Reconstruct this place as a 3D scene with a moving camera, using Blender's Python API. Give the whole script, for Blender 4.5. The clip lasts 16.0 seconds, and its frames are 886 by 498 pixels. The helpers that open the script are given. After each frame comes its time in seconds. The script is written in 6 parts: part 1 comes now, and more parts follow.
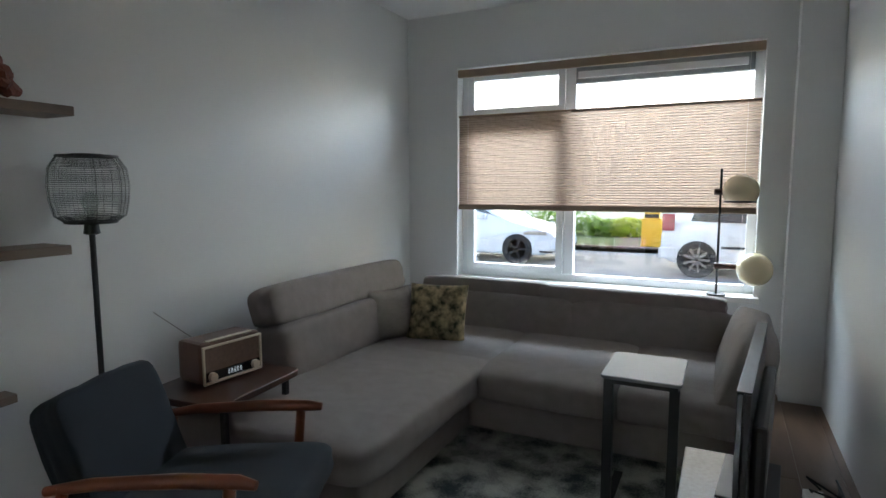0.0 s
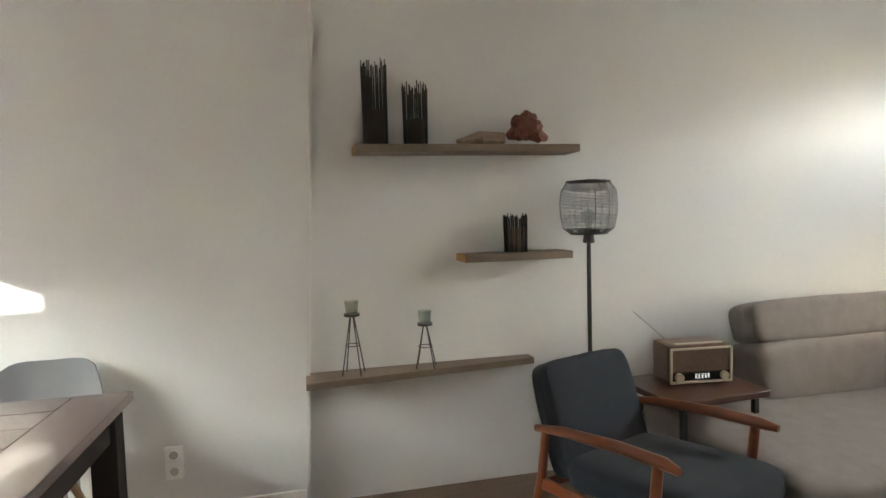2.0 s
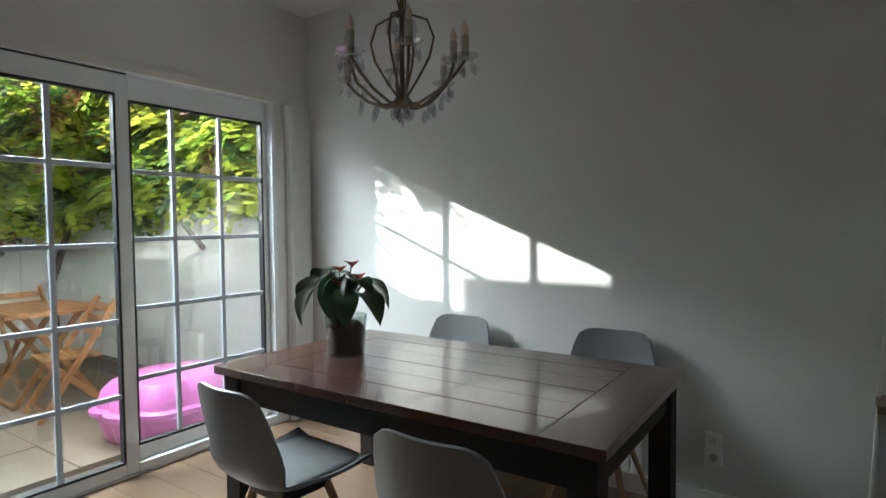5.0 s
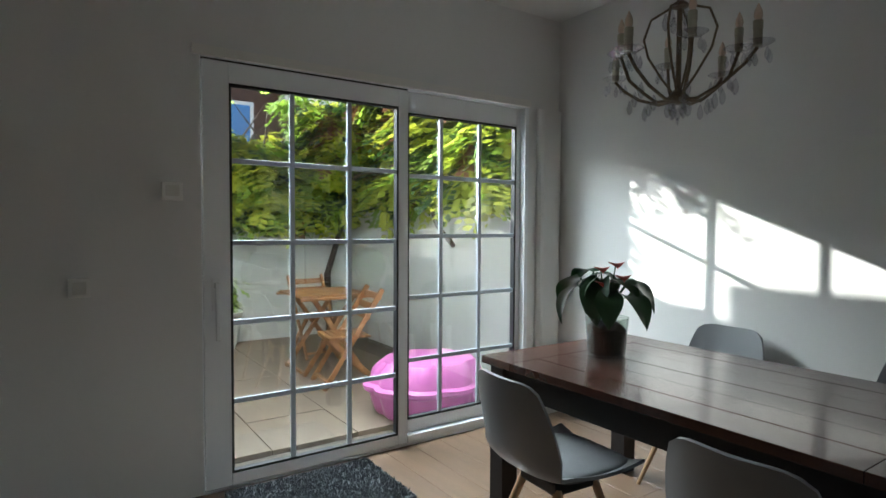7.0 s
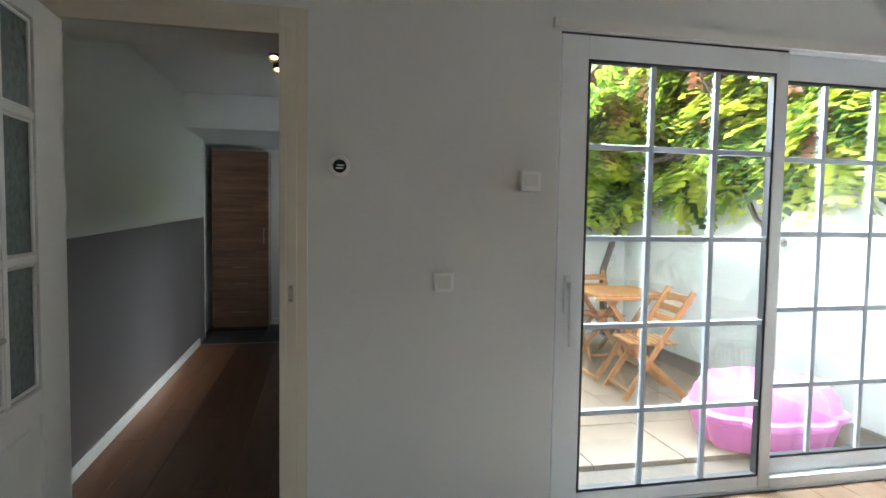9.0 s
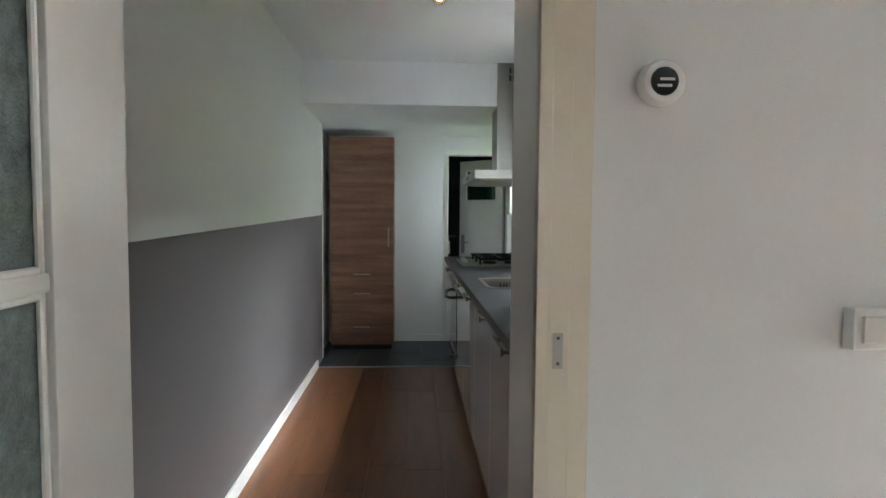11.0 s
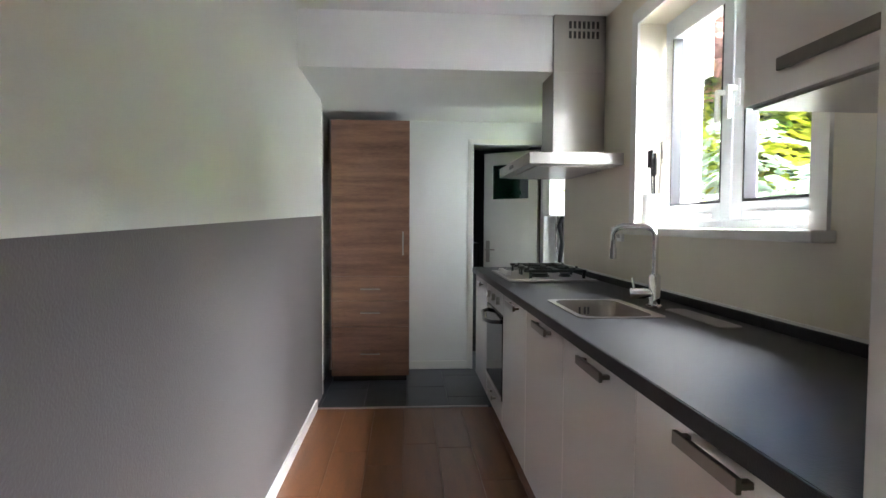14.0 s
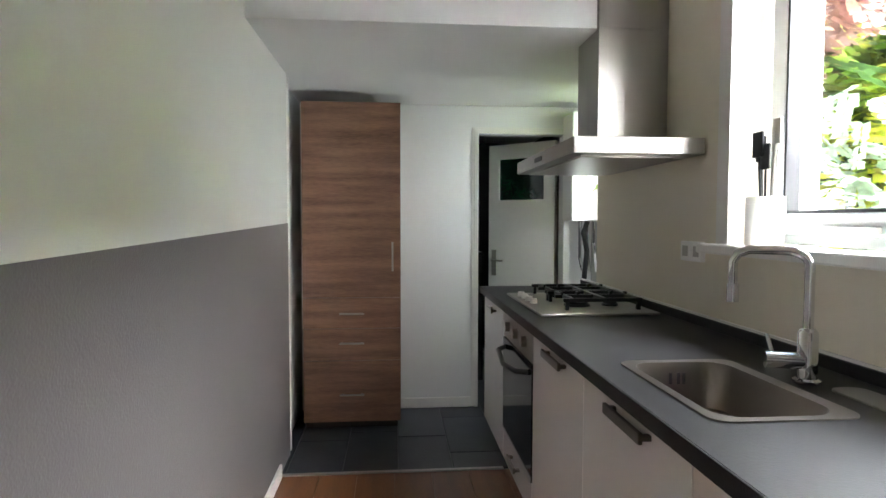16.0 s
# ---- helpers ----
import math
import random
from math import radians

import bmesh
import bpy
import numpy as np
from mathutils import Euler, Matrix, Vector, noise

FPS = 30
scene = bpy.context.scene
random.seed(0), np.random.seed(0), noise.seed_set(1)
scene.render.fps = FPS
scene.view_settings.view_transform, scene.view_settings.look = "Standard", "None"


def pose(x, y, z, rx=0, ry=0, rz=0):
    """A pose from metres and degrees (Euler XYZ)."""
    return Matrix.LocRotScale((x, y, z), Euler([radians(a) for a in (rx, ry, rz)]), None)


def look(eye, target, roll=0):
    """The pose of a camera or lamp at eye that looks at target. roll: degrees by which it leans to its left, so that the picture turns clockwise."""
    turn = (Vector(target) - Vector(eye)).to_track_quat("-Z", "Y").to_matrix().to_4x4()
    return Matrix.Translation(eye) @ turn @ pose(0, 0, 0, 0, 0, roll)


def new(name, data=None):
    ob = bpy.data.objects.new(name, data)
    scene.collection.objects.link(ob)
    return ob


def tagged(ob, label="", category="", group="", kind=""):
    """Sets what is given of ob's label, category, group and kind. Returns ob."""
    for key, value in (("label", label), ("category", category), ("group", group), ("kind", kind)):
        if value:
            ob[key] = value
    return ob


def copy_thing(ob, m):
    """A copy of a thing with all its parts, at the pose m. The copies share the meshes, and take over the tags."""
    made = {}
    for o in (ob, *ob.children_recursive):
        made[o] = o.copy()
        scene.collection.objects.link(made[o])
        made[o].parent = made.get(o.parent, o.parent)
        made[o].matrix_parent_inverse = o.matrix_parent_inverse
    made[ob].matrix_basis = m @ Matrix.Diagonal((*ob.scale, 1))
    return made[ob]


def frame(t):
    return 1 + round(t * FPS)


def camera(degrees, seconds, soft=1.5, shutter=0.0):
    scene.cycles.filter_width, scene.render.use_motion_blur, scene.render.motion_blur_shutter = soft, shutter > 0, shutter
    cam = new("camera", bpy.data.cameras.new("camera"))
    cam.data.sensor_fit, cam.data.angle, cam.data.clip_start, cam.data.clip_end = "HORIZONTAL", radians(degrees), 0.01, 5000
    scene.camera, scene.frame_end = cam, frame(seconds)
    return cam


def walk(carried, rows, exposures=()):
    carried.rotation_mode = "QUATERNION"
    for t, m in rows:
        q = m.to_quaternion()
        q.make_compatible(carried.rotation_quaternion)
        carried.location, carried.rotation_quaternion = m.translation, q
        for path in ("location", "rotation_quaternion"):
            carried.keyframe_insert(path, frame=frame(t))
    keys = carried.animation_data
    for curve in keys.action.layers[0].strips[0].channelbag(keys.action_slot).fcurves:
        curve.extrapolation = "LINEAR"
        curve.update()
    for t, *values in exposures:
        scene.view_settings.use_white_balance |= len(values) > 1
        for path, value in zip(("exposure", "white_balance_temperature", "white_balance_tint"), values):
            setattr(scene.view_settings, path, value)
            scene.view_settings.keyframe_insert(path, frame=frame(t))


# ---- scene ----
cam = camera(75.3, 16.0, soft=1.5, shutter=0.0)
PATH = [
    (0, (-0.036, 0.622, 1.399), (-0.909, 2.409, 1.185), -0.1),
    (0.5, (0.098, 0.672, 1.394), (-1.159, 2.213, 1.191), -0.6),
    (1, (0.231, 0.658, 1.413), (-1.304, 1.926, 1.223), -0.9),
    (1.5, (0.31, 0.643, 1.402), (-1.469, 1.543, 1.241), -1.3),
    (2, (0.345, 0.685, 1.38), (-1.599, 1.141, 1.259), -1.6),
    (2.5, (0.349, 0.671, 1.371), (-1.648, 0.681, 1.264), -1.4),
    (3, (0.353, 0.628, 1.372), (-1.619, 0.308, 1.264), -1.0),
    (3.5, (0.379, 0.594, 1.349), (-1.535, 0.021, 1.256), -0.9),
    (4, (0.411, 0.557, 1.343), (-1.43, -0.219, 1.255), -0.8),
    (6.5, (0.572, 0.422, 1.351), (-0.702, -1.118, 1.268), 0.1),
    (7, (0.63, 0.377, 1.341), (-0.495, -1.275, 1.261), 0.3),
    (7.5, (0.681, 0.296, 1.325), (-0.278, -1.457, 1.246), 0.4),
    (8, (0.805, 0.153, 1.314), (0.016, -1.683, 1.231), 0.5),
    (8.5, (0.887, 0.027, 1.308), (0.321, -1.889, 1.226), 0.6),
    (9, (1.045, -0.208, 1.344), (0.631, -2.161, 1.227), 0.9),
    (9.5, (1.172, -0.5, 1.36), (0.896, -2.476, 1.232), 0.5),
    (10, (1.263, -0.843, 1.342), (1.103, -2.832, 1.213), 0.5),
    (12.5, (1.629, -2.111, 1.218), (1.541, -4.107, 1.129), 0.4),
    (13, (1.643, -2.199, 1.244), (1.543, -4.195, 1.148), 0.4),
    (13.5, (1.661, -2.335, 1.238), (1.543, -4.329, 1.149), 0.2),
    (14, (1.655, -2.513, 1.229), (1.527, -4.507, 1.143), 0.3),
    (14.5, (1.653, -2.693, 1.245), (1.519, -4.687, 1.156), 0.2),
    (15, (1.664, -2.917, 1.253), (1.522, -4.91, 1.164), 0.2),
    (15.5, (1.677, -3.16, 1.287), (1.517, -5.152, 1.195), 0.2),
    (16, (1.669, -3.398, 1.291), (1.5, -5.388, 1.198), 0.1),
]
EXPOSURES = [
    (0.0, 2.75, 5900, 6), (0.5, 2.9, 6050, 7), (1.0, 3.15, 6400, 8), (1.5, 3.85, 6800, 8), (2.0, 3.95, 7000, 8), (2.5, 3.4, 6900, 8), (3.0, 2.8, 6650, 7),
    (3.5, 2.25, 6400, 4), (4.2, 2.0, 6200, 3), (6.3, 1.8, 6050, 2), (7.5, 1.65, 6050, 3), (8.0, 1.8, 6000, 3), (8.5, 2.55, 5950, 3),
    (9.5, 3.2, 5900, 3), (10.0, 3.45, 5850, 4), (10.2, 3.55, 5850, 4), (12.3, 4.6, 6300, 13), (14.0, 4.6, 6200, 13), (16.0, 4.55, 6400, 12),
]
walk(cam, [(t, look(e, g, r)) for t, e, g, r in PATH], EXPOSURES)

# ---- light ----
SUN_FROM = Vector((0.54, -1.0, 0.415)).normalized()
world = bpy.data.worlds.new("sky")
scene.world = world
world.use_nodes = True
wn = world.node_tree
sky = wn.nodes.new("ShaderNodeTexSky")
sky.sky_type, sky.sun_disc = "NISHITA", False
sky.sun_elevation = math.asin(SUN_FROM.z)
sky.sun_rotation = math.atan2(SUN_FROM.x, SUN_FROM.y)
wn.links.new(sky.outputs[0], wn.nodes["Background"].inputs[0])
wn.nodes["Background"].inputs[1].default_value = 0.15
sun = new("sun", bpy.data.lights.new("sun", "SUN"))
sun.data.energy, sun.data.angle, sun.data.color = 5.0, radians(0.5), (1.0, 0.94, 0.86)
sun.matrix_world = look((0, 0, 8), Vector((0, 0, 8)) - SUN_FROM)


def area(name, eye, target, w, h, power, color=(1, 1, 1), spread=85):
    l = new(name, bpy.data.lights.new(name, "AREA"))
    l.data.shape, l.data.size, l.data.size_y, l.data.energy, l.data.color = "RECTANGLE", w, h, power, color
    l.data.spread = radians(spread)
    l.matrix_world = look(eye, target)
    return l


# added lamps above and beside windows, for sky light that trees and walls thin
area("street_daylight", (-0.95, 6.5, 3.2), (-0.95, 3.0, 0.8), 3.8, 1.9, 86, (0.86, 0.94, 1.0), 150)
area("patio_daylight", (-1.05, -3.75, 2.95), (-1.2, -0.8, 0.5), 2.2, 1.1, 70, (0.9, 0.96, 1.0), 105)
area("kitchen_daylight", (-0.72, -4.65, 3.12), (1.6, -4.65, 1.2), 1.5, 1.1, 46, (0.93, 0.98, 1.0), 160)
area("side_daylight", (-0.25, -3.4, 1.8), (0.9, -5.6, 1.5), 0.8, 1.2, 1.2, (0.93, 0.98, 1.0), 150)
# added lamp inside the closed alcove, to brighten the kitchen's end wall
area("alcove_fill", (0.285, -6.85, 1.5), (1.6, -7.1, 1.4), 0.42, 1.1, 1.5, (0.86, 0.94, 1.0), 165)


# ---- materials ----
def mat(name, color, rough=0.5, metal=0.0, vary=0.12, scale=3.0, bump=0.1, grain=60.0, stretch=(1, 1, 1), coat=0.0,
        sheen=0.0, piece=0.0, tint=None):
    """A surface with variation at a large and a small scale, and fine relief."""
    m = bpy.data.materials.new(name)
    m.use_nodes = True
    t = m.node_tree
    n, l = t.nodes, t.links
    b = n["Principled BSDF"]
    b.inputs["Roughness"].default_value, b.inputs["Metallic"].default_value = rough, metal
    b.inputs["Coat Weight"].default_value, b.inputs["Sheen Weight"].default_value = coat, sheen
    tc, mp = n.new("ShaderNodeTexCoord"), n.new("ShaderNodeMapping")
    mp.inputs["Scale"].default_value = stretch
    l.new(tc.outputs["Object"], mp.inputs[0])
    big, small = n.new("ShaderNodeTexNoise"), n.new("ShaderNodeTexNoise")
    big.inputs["Scale"].default_value, big.inputs["Detail"].default_value = scale, 5
    small.inputs["Scale"].default_value, small.inputs["Detail"].default_value = grain, 3
    l.new(mp.outputs[0], big.inputs[0]), l.new(mp.outputs[0], small.inputs[0])
    mix = n.new("ShaderNodeMix")
    mix.data_type = "RGBA"
    c2 = tint or tuple(c * (1 - 2 * vary) for c in color)
    mix.inputs[6].default_value, mix.inputs[7].default_value = (*[min(1, c * (1 + vary)) for c in color], 1), (*c2, 1)
    s = n.new("ShaderNodeMath")
    s.operation = "MULTIPLY_ADD"
    s.inputs[1].default_value, s.inputs[2].default_value = 0.45, 0.0
    l.new(small.outputs[0], s.inputs[0])
    a = n.new("ShaderNodeMath")
    a.operation = "MULTIPLY_ADD"
    a.inputs[1].default_value = 0.75
    l.new(big.outputs[0], a.inputs[0]), l.new(s.outputs[0], a.inputs[2])
    last = a.outputs[0]
    if piece:
        oi = n.new("ShaderNodeObjectInfo")
        p = n.new("ShaderNodeMath")
        p.operation = "MULTIPLY_ADD"
        p.inputs[1].default_value = piece
        l.new(oi.outputs["Random"], p.inputs[0]), l.new(last, p.inputs[2])
        last = p.outputs[0]
    l.new(last, mix.inputs[0])
    l.new(mix.outputs[2], b.inputs["Base Color"])
    if bump:
        bn = n.new("ShaderNodeBump")
        bn.inputs["Strength"].default_value, bn.inputs["Distance"].default_value = bump, 0.004
        l.new(small.outputs[0], bn.inputs["Height"]), l.new(bn.outputs[0], b.inputs["Normal"])
    return m


def glass(name, color=(1, 1, 1), rough=0.0, clear=0.94):
    """Thin pane: mostly clear, with a mirror share that grows at grazing angles."""
    m = bpy.data.materials.new(name)
    m.use_nodes = True
    n, l = m.node_tree.nodes, m.node_tree.links
    out = n["Material Output"]
    n.remove(n["Principled BSDF"])
    tr, gl, mx, fr = (n.new("ShaderNodeBsdf" + k) if k in ("Transparent", "Glossy") else n.new(k)
                      for k in ("Transparent", "Glossy", "ShaderNodeMixShader", "ShaderNodeLayerWeight"))
    tr.inputs[0].default_value = (*[c * clear for c in color], 1)
    gl.inputs["Roughness"].default_value = rough
    fr.inputs[0].default_value = 0.5
    p5, k4 = n.new("ShaderNodeMath"), n.new("ShaderNodeMath")
    p5.operation, k4.operation = "POWER", "MULTIPLY_ADD"
    p5.inputs[1].default_value, k4.inputs[1].default_value, k4.inputs[2].default_value = 5.0, 0.89, 0.105
    l.new(fr.outputs["Facing"], p5.inputs[0]), l.new(p5.outputs[0], k4.inputs[0]), l.new(k4.outputs[0], mx.inputs[0]), l.new(tr.outputs[0], mx.inputs[1]), l.new(gl.outputs[0], mx.inputs[2])
    l.new(mx.outputs[0], out.inputs[0])
    return m


def translucent(name, color, share=0.5, vary=0.2, scale=40.0):
    m = mat(name, color, 0.42, vary=vary, scale=scale, bump=0)
    n, l = m.node_tree.nodes, m.node_tree.links
    b, out = n["Principled BSDF"], n["Material Output"]
    tl, mx = n.new("ShaderNodeBsdfTranslucent"), n.new("ShaderNodeMixShader")
    src = b.inputs["Base Color"].links[0].from_socket
    l.new(src, tl.inputs[0])
    mx.inputs[0].default_value = share
    l.new(b.outputs[0], mx.inputs[1]), l.new(tl.outputs[0], mx.inputs[2]), l.new(mx.outputs[0], out.inputs[0])
    return m


WALL = mat("wall_paint", (0.73, 0.73, 0.715), 0.62, vary=0.03, scale=1.2, bump=0.25, grain=220)
WALL_LOW = mat("wall_paint_grey", (0.135, 0.12, 0.116), 0.36, vary=0.06, scale=1.5, bump=0.3, grain=160)
WALL_HIGH = mat("wall_paint_satin", (0.72, 0.72, 0.68), 0.3, vary=0.03, scale=1.5, bump=0.3, grain=160)
CEIL = mat("ceiling_paint", (0.76, 0.755, 0.74), 0.8, vary=0.02, bump=0.1)
TRIM = mat("white_gloss_paint", (0.76, 0.745, 0.7), 0.28, vary=0.03, scale=4, bump=0.06)
UPVC = mat("white_plastic_frame", (0.8, 0.82, 0.84), 0.25, vary=0.015, bump=0.0)
# white bars; the shade on them is put into this bluish grey
BARS = mat("shaded_white_glazing_bar", (0.46, 0.51, 0.57), 0.35, vary=0.02, bump=0.0)
GASKET = mat("black_rubber", (0.015, 0.015, 0.018), 0.6, vary=0.1, bump=0)
PANE = glass("clear_glass")
FLOOR = mat("oak_laminate", (0.185, 0.075, 0.03), 0.32, vary=0.32, scale=3.2, grain=55, bump=0.12, stretch=(5, 0.6, 1), piece=0.12, tint=(0.10, 0.042, 0.02))
FLOOR_DIN = mat("light_laminate", (0.165, 0.105, 0.066), 0.32, vary=0.25, scale=3.2, grain=55, bump=0.12, stretch=(5, 0.6, 1), piece=0.12, tint=(0.095, 0.057, 0.035))
SLATE = mat("dark_slate_tile", (0.055, 0.062, 0.075), 0.38, vary=0.3, scale=6, grain=80, bump=0.25, piece=0.2)
GROUT = mat("grey_grout", (0.25, 0.25, 0.25), 0.9, vary=0.1)
DARKWOOD = mat("mahogany_stained_wood", (0.085, 0.03, 0.017), 0.27, vary=0.35, scale=2.5, grain=45, bump=0.2, stretch=(7, 1, 1), piece=0.25, tint=(0.035, 0.013, 0.009), coat=0.25)
DARKLEG = mat("near_black_wood", (0.012, 0.006, 0.004), 0.75, vary=0.3, scale=3, grain=50, bump=0.2, stretch=(6, 6, 1))
SHELF = mat("grey_oak_board", (0.23, 0.17, 0.125), 0.5, vary=0.22, scale=3, grain=60, bump=0.15, stretch=(1, 0.5, 8))
SHELF_END = mat("raw_board_end", (0.5, 0.27, 0.11), 0.6, vary=0.1)
FABRIC = mat("grey_brown_fabric", (0.27, 0.24, 0.225), 0.92, vary=0.16, scale=14, grain=420, bump=0.7, sheen=0.08)
NAVY = mat("charcoal_wool", (0.017, 0.024, 0.034), 0.92, vary=0.25, scale=14, grain=380, bump=0.6, sheen=0.04)
TEAK = mat("red_brown_teak", (0.20, 0.058, 0.022), 0.3, vary=0.25, scale=4, grain=60, bump=0.1, stretch=(1, 6, 6))
BLACK = mat("black_steel", (0.012, 0.012, 0.014), 0.4, vary=0.1, bump=0.03)
WALNUT = mat("dark_walnut", (0.085, 0.034, 0.02), 0.3, vary=0.3, scale=4, grain=60, bump=0.1, stretch=(1, 6, 6))
RADIOWOOD = mat("radio_veneer", (0.13, 0.065, 0.042), 0.35, vary=0.2, scale=5, grain=70, bump=0.05, stretch=(1, 5, 5))
RADIOCLOTH = mat("radio_cloth", (0.17, 0.11, 0.08), 0.9, vary=0.2, scale=60, grain=600, bump=0.5)
CREAM = mat("cream_plastic", (0.62, 0.55, 0.42), 0.35, vary=0.04, bump=0)
BLACKGLOSS = mat("black_gloss", (0.008, 0.008, 0.01), 0.08, vary=0.05, bump=0)
BLIND = translucent("pleated_blind_cloth", (0.50, 0.385, 0.30), 0.22, vary=0.12, scale=30)
BLINDRAIL = mat("taupe_metal_rail", (0.30, 0.22, 0.15), 0.4, vary=0.05, bump=0)
STEEL = mat("brushed_steel", (0.36, 0.34, 0.32), 0.36, 1.0, vary=0.06, scale=2, grain=90, bump=0.05, stretch=(8, 8, 0.6))
CHROME = mat("chrome", (0.8, 0.8, 0.82), 0.07, 1.0, vary=0.02, bump=0)
NICKEL = mat("satin_nickel", (0.42, 0.39, 0.36), 0.33, 1.0, vary=0.04, bump=0)
GLOSSWHITE = mat("white_gloss_lacquer", (0.84, 0.80, 0.77), 0.07, vary=0.01, bump=0, coat=0.5)
BASIN = mat("sink_steel", (0.27, 0.245, 0.22), 0.3, 1.0, vary=0.06, scale=2, grain=90, bump=0.05)
COUNTER = mat("black_laminate_worktop", (0.010, 0.0095, 0.0095), 0.42, vary=0.25, scale=12, grain=240, bump=0.15)
COUNTER.node_tree.nodes["Principled BSDF"].inputs["Specular IOR Level"].default_value = 0.28
HANDLESTEEL = mat("dark_satin_steel", (0.20, 0.175, 0.15), 0.34, 1.0, vary=0.05, bump=0)
WALNUTLAM = mat("walnut_laminate", (0.22, 0.115, 0.072), 0.36, vary=0.2, scale=2.6, grain=34, bump=0.04, stretch=(0.7, 0.7, 9), tint=(0.115, 0.055, 0.034))
CARCASS = mat("dark_carcass", (0.03, 0.022, 0.02), 0.6, vary=0.1)
CHAIRWHITE = mat("white_moulded_plastic", (0.185, 0.19, 0.20), 0.36, vary=0.02, bump=0)
CHAIRPAD = mat("grey_chair_pad", (0.16, 0.165, 0.17), 0.75, vary=0.12, scale=20, grain=200, bump=0.3)
BEECH = mat("beech_leg", (0.42, 0.27, 0.15), 0.45, vary=0.15, scale=6, grain=60, stretch=(6, 6, 1))
PLASTIC = mat("white_switch_plastic", (0.86, 0.85, 0.82), 0.3, vary=0.01, bump=0)
OLDBRASS = mat("aged_bronze", (0.19, 0.145, 0.10), 0.42, 0.85, vary=0.25, scale=30, bump=0.1)
WAX = mat("ivory_candle_sleeve", (0.42, 0.39, 0.3), 0.6, vary=0.08)
BULB = mat("frosted_bulb", (0.75, 0.6, 0.5), 0.25, vary=0.03, bump=0)
CRYSTAL = glass("cut_crystal", (0.97, 0.97, 1.0), 0.06, 0.9)
LEAF = mat("anthurium_leaf", (0.03, 0.085, 0.03), 0.3, vary=0.3, scale=14, grain=90, bump=0.15)
FLOWER = mat("red_spathe", (0.45, 0.07, 0.05), 0.3, vary=0.2, scale=20, bump=0.1)
SOIL = mat("potting_bark", (0.035, 0.018, 0.013), 0.95, vary=0.4, scale=40, grain=160, bump=1.0)
POTGLASS = glass("pot_glass", (0.93, 0.97, 0.95), 0.02, 0.9)
TWIG = mat("black_twig", (0.022, 0.018, 0.015), 0.75, vary=0.3, scale=30, bump=0.4)
RUST = mat("dried_seed_brown", (0.20, 0.05, 0.025), 0.6, vary=0.35, scale=30, grain=120, bump=0.6)
SKULL = mat("pale_dried_stem", (0.42, 0.3, 0.22), 0.7, vary=0.35, scale=25, bump=0.5)
RUG = mat("distressed_rug", (0.33, 0.33, 0.29), 0.98, vary=0.4, scale=6, grain=240, bump=1.0, tint=(0.03, 0.042, 0.046))
DOORMAT = mat("grey_shag", (0.10, 0.115, 0.13), 1.0, vary=0.4, scale=30, grain=260, bump=1.0, sheen=0.3)
PINK = mat("pink_plastic", (0.6, 0.16, 0.44), 0.3, vary=0.05, scale=5, bump=0)
SLAB = mat("concrete_slab", (0.24, 0.185, 0.135), 0.85, vary=0.16, scale=3, grain=130, bump=0.35, piece=0.3)
GRAVEL = mat("gravel", (0.16, 0.13, 0.1), 0.95, vary=0.4, scale=60, grain=200, bump=1.0)
RENDERW = mat("weathered_white_render", (0.60, 0.61, 0.58), 0.85, vary=0.13, scale=2.2, grain=60, bump=0.5)
ACACIA = mat("oiled_acacia", (0.42, 0.2, 0.075), 0.42, vary=0.25, scale=5, grain=60, bump=0.1, stretch=(1, 6, 6), piece=0.3)
BRICK = mat("brown_brick", (0.16, 0.09, 0.065), 0.85, vary=0.25, scale=8, grain=90, bump=0.4, piece=0.3)
ROOFTILE = mat("red_roof_tile", (0.26, 0.08, 0.06), 0.75, vary=0.25, scale=6, grain=90, bump=0.3, piece=0.3)
BARK = mat("bark", (0.09, 0.06, 0.045), 0.9, vary=0.3, scale=12, bump=0.8)
FOL = [translucent("wisteria_leaf_%s" % k, c, 0.66, 0.25, 30) for k, c in
       (("lime", (0.62, 0.68, 0.08)), ("green", (0.30, 0.46, 0.06)), ("deep", (0.05, 0.11, 0.03)))]
AUTUMN = translucent("autumn_leaf", (0.30, 0.12, 0.07), 0.5, 0.3, 30)
STREET = mat("street_paving", (0.3, 0.28, 0.26), 0.85, vary=0.12, scale=2, grain=60, bump=0.3)
ASPHALT = mat("asphalt", (0.06, 0.06, 0.06), 0.85, vary=0.2, scale=3, grain=150, bump=0.4)
GRASS = mat("grass", (0.10, 0.14, 0.03), 0.95, vary=0.35, scale=8, grain=160, bump=1.0)
CARWHITE = mat("white_car_paint", (0.72, 0.74, 0.76), 0.12, vary=0.01, bump=0, coat=0.8)
CARGLASS = mat("tinted_car_glass", (0.05, 0.06, 0.065), 0.05, vary=0.02, bump=0)
RUBBER = mat("tyre_rubber", (0.012, 0.012, 0.013), 0.8, vary=0.1)
TAILRED = mat("red_tail_lens", (0.28, 0.01, 0.02), 0.12, vary=0.05, bump=0)
YELLOW = mat("yellow_steel", (0.75, 0.42, 0.02), 0.4, vary=0.05, bump=0.02)
# the sky's reflection is put into the pane's base colour
SKYBLUE = mat("painted_sky_reflection_pane", (0.05, 0.2, 0.5), 0.1, vary=0.1, bump=0)



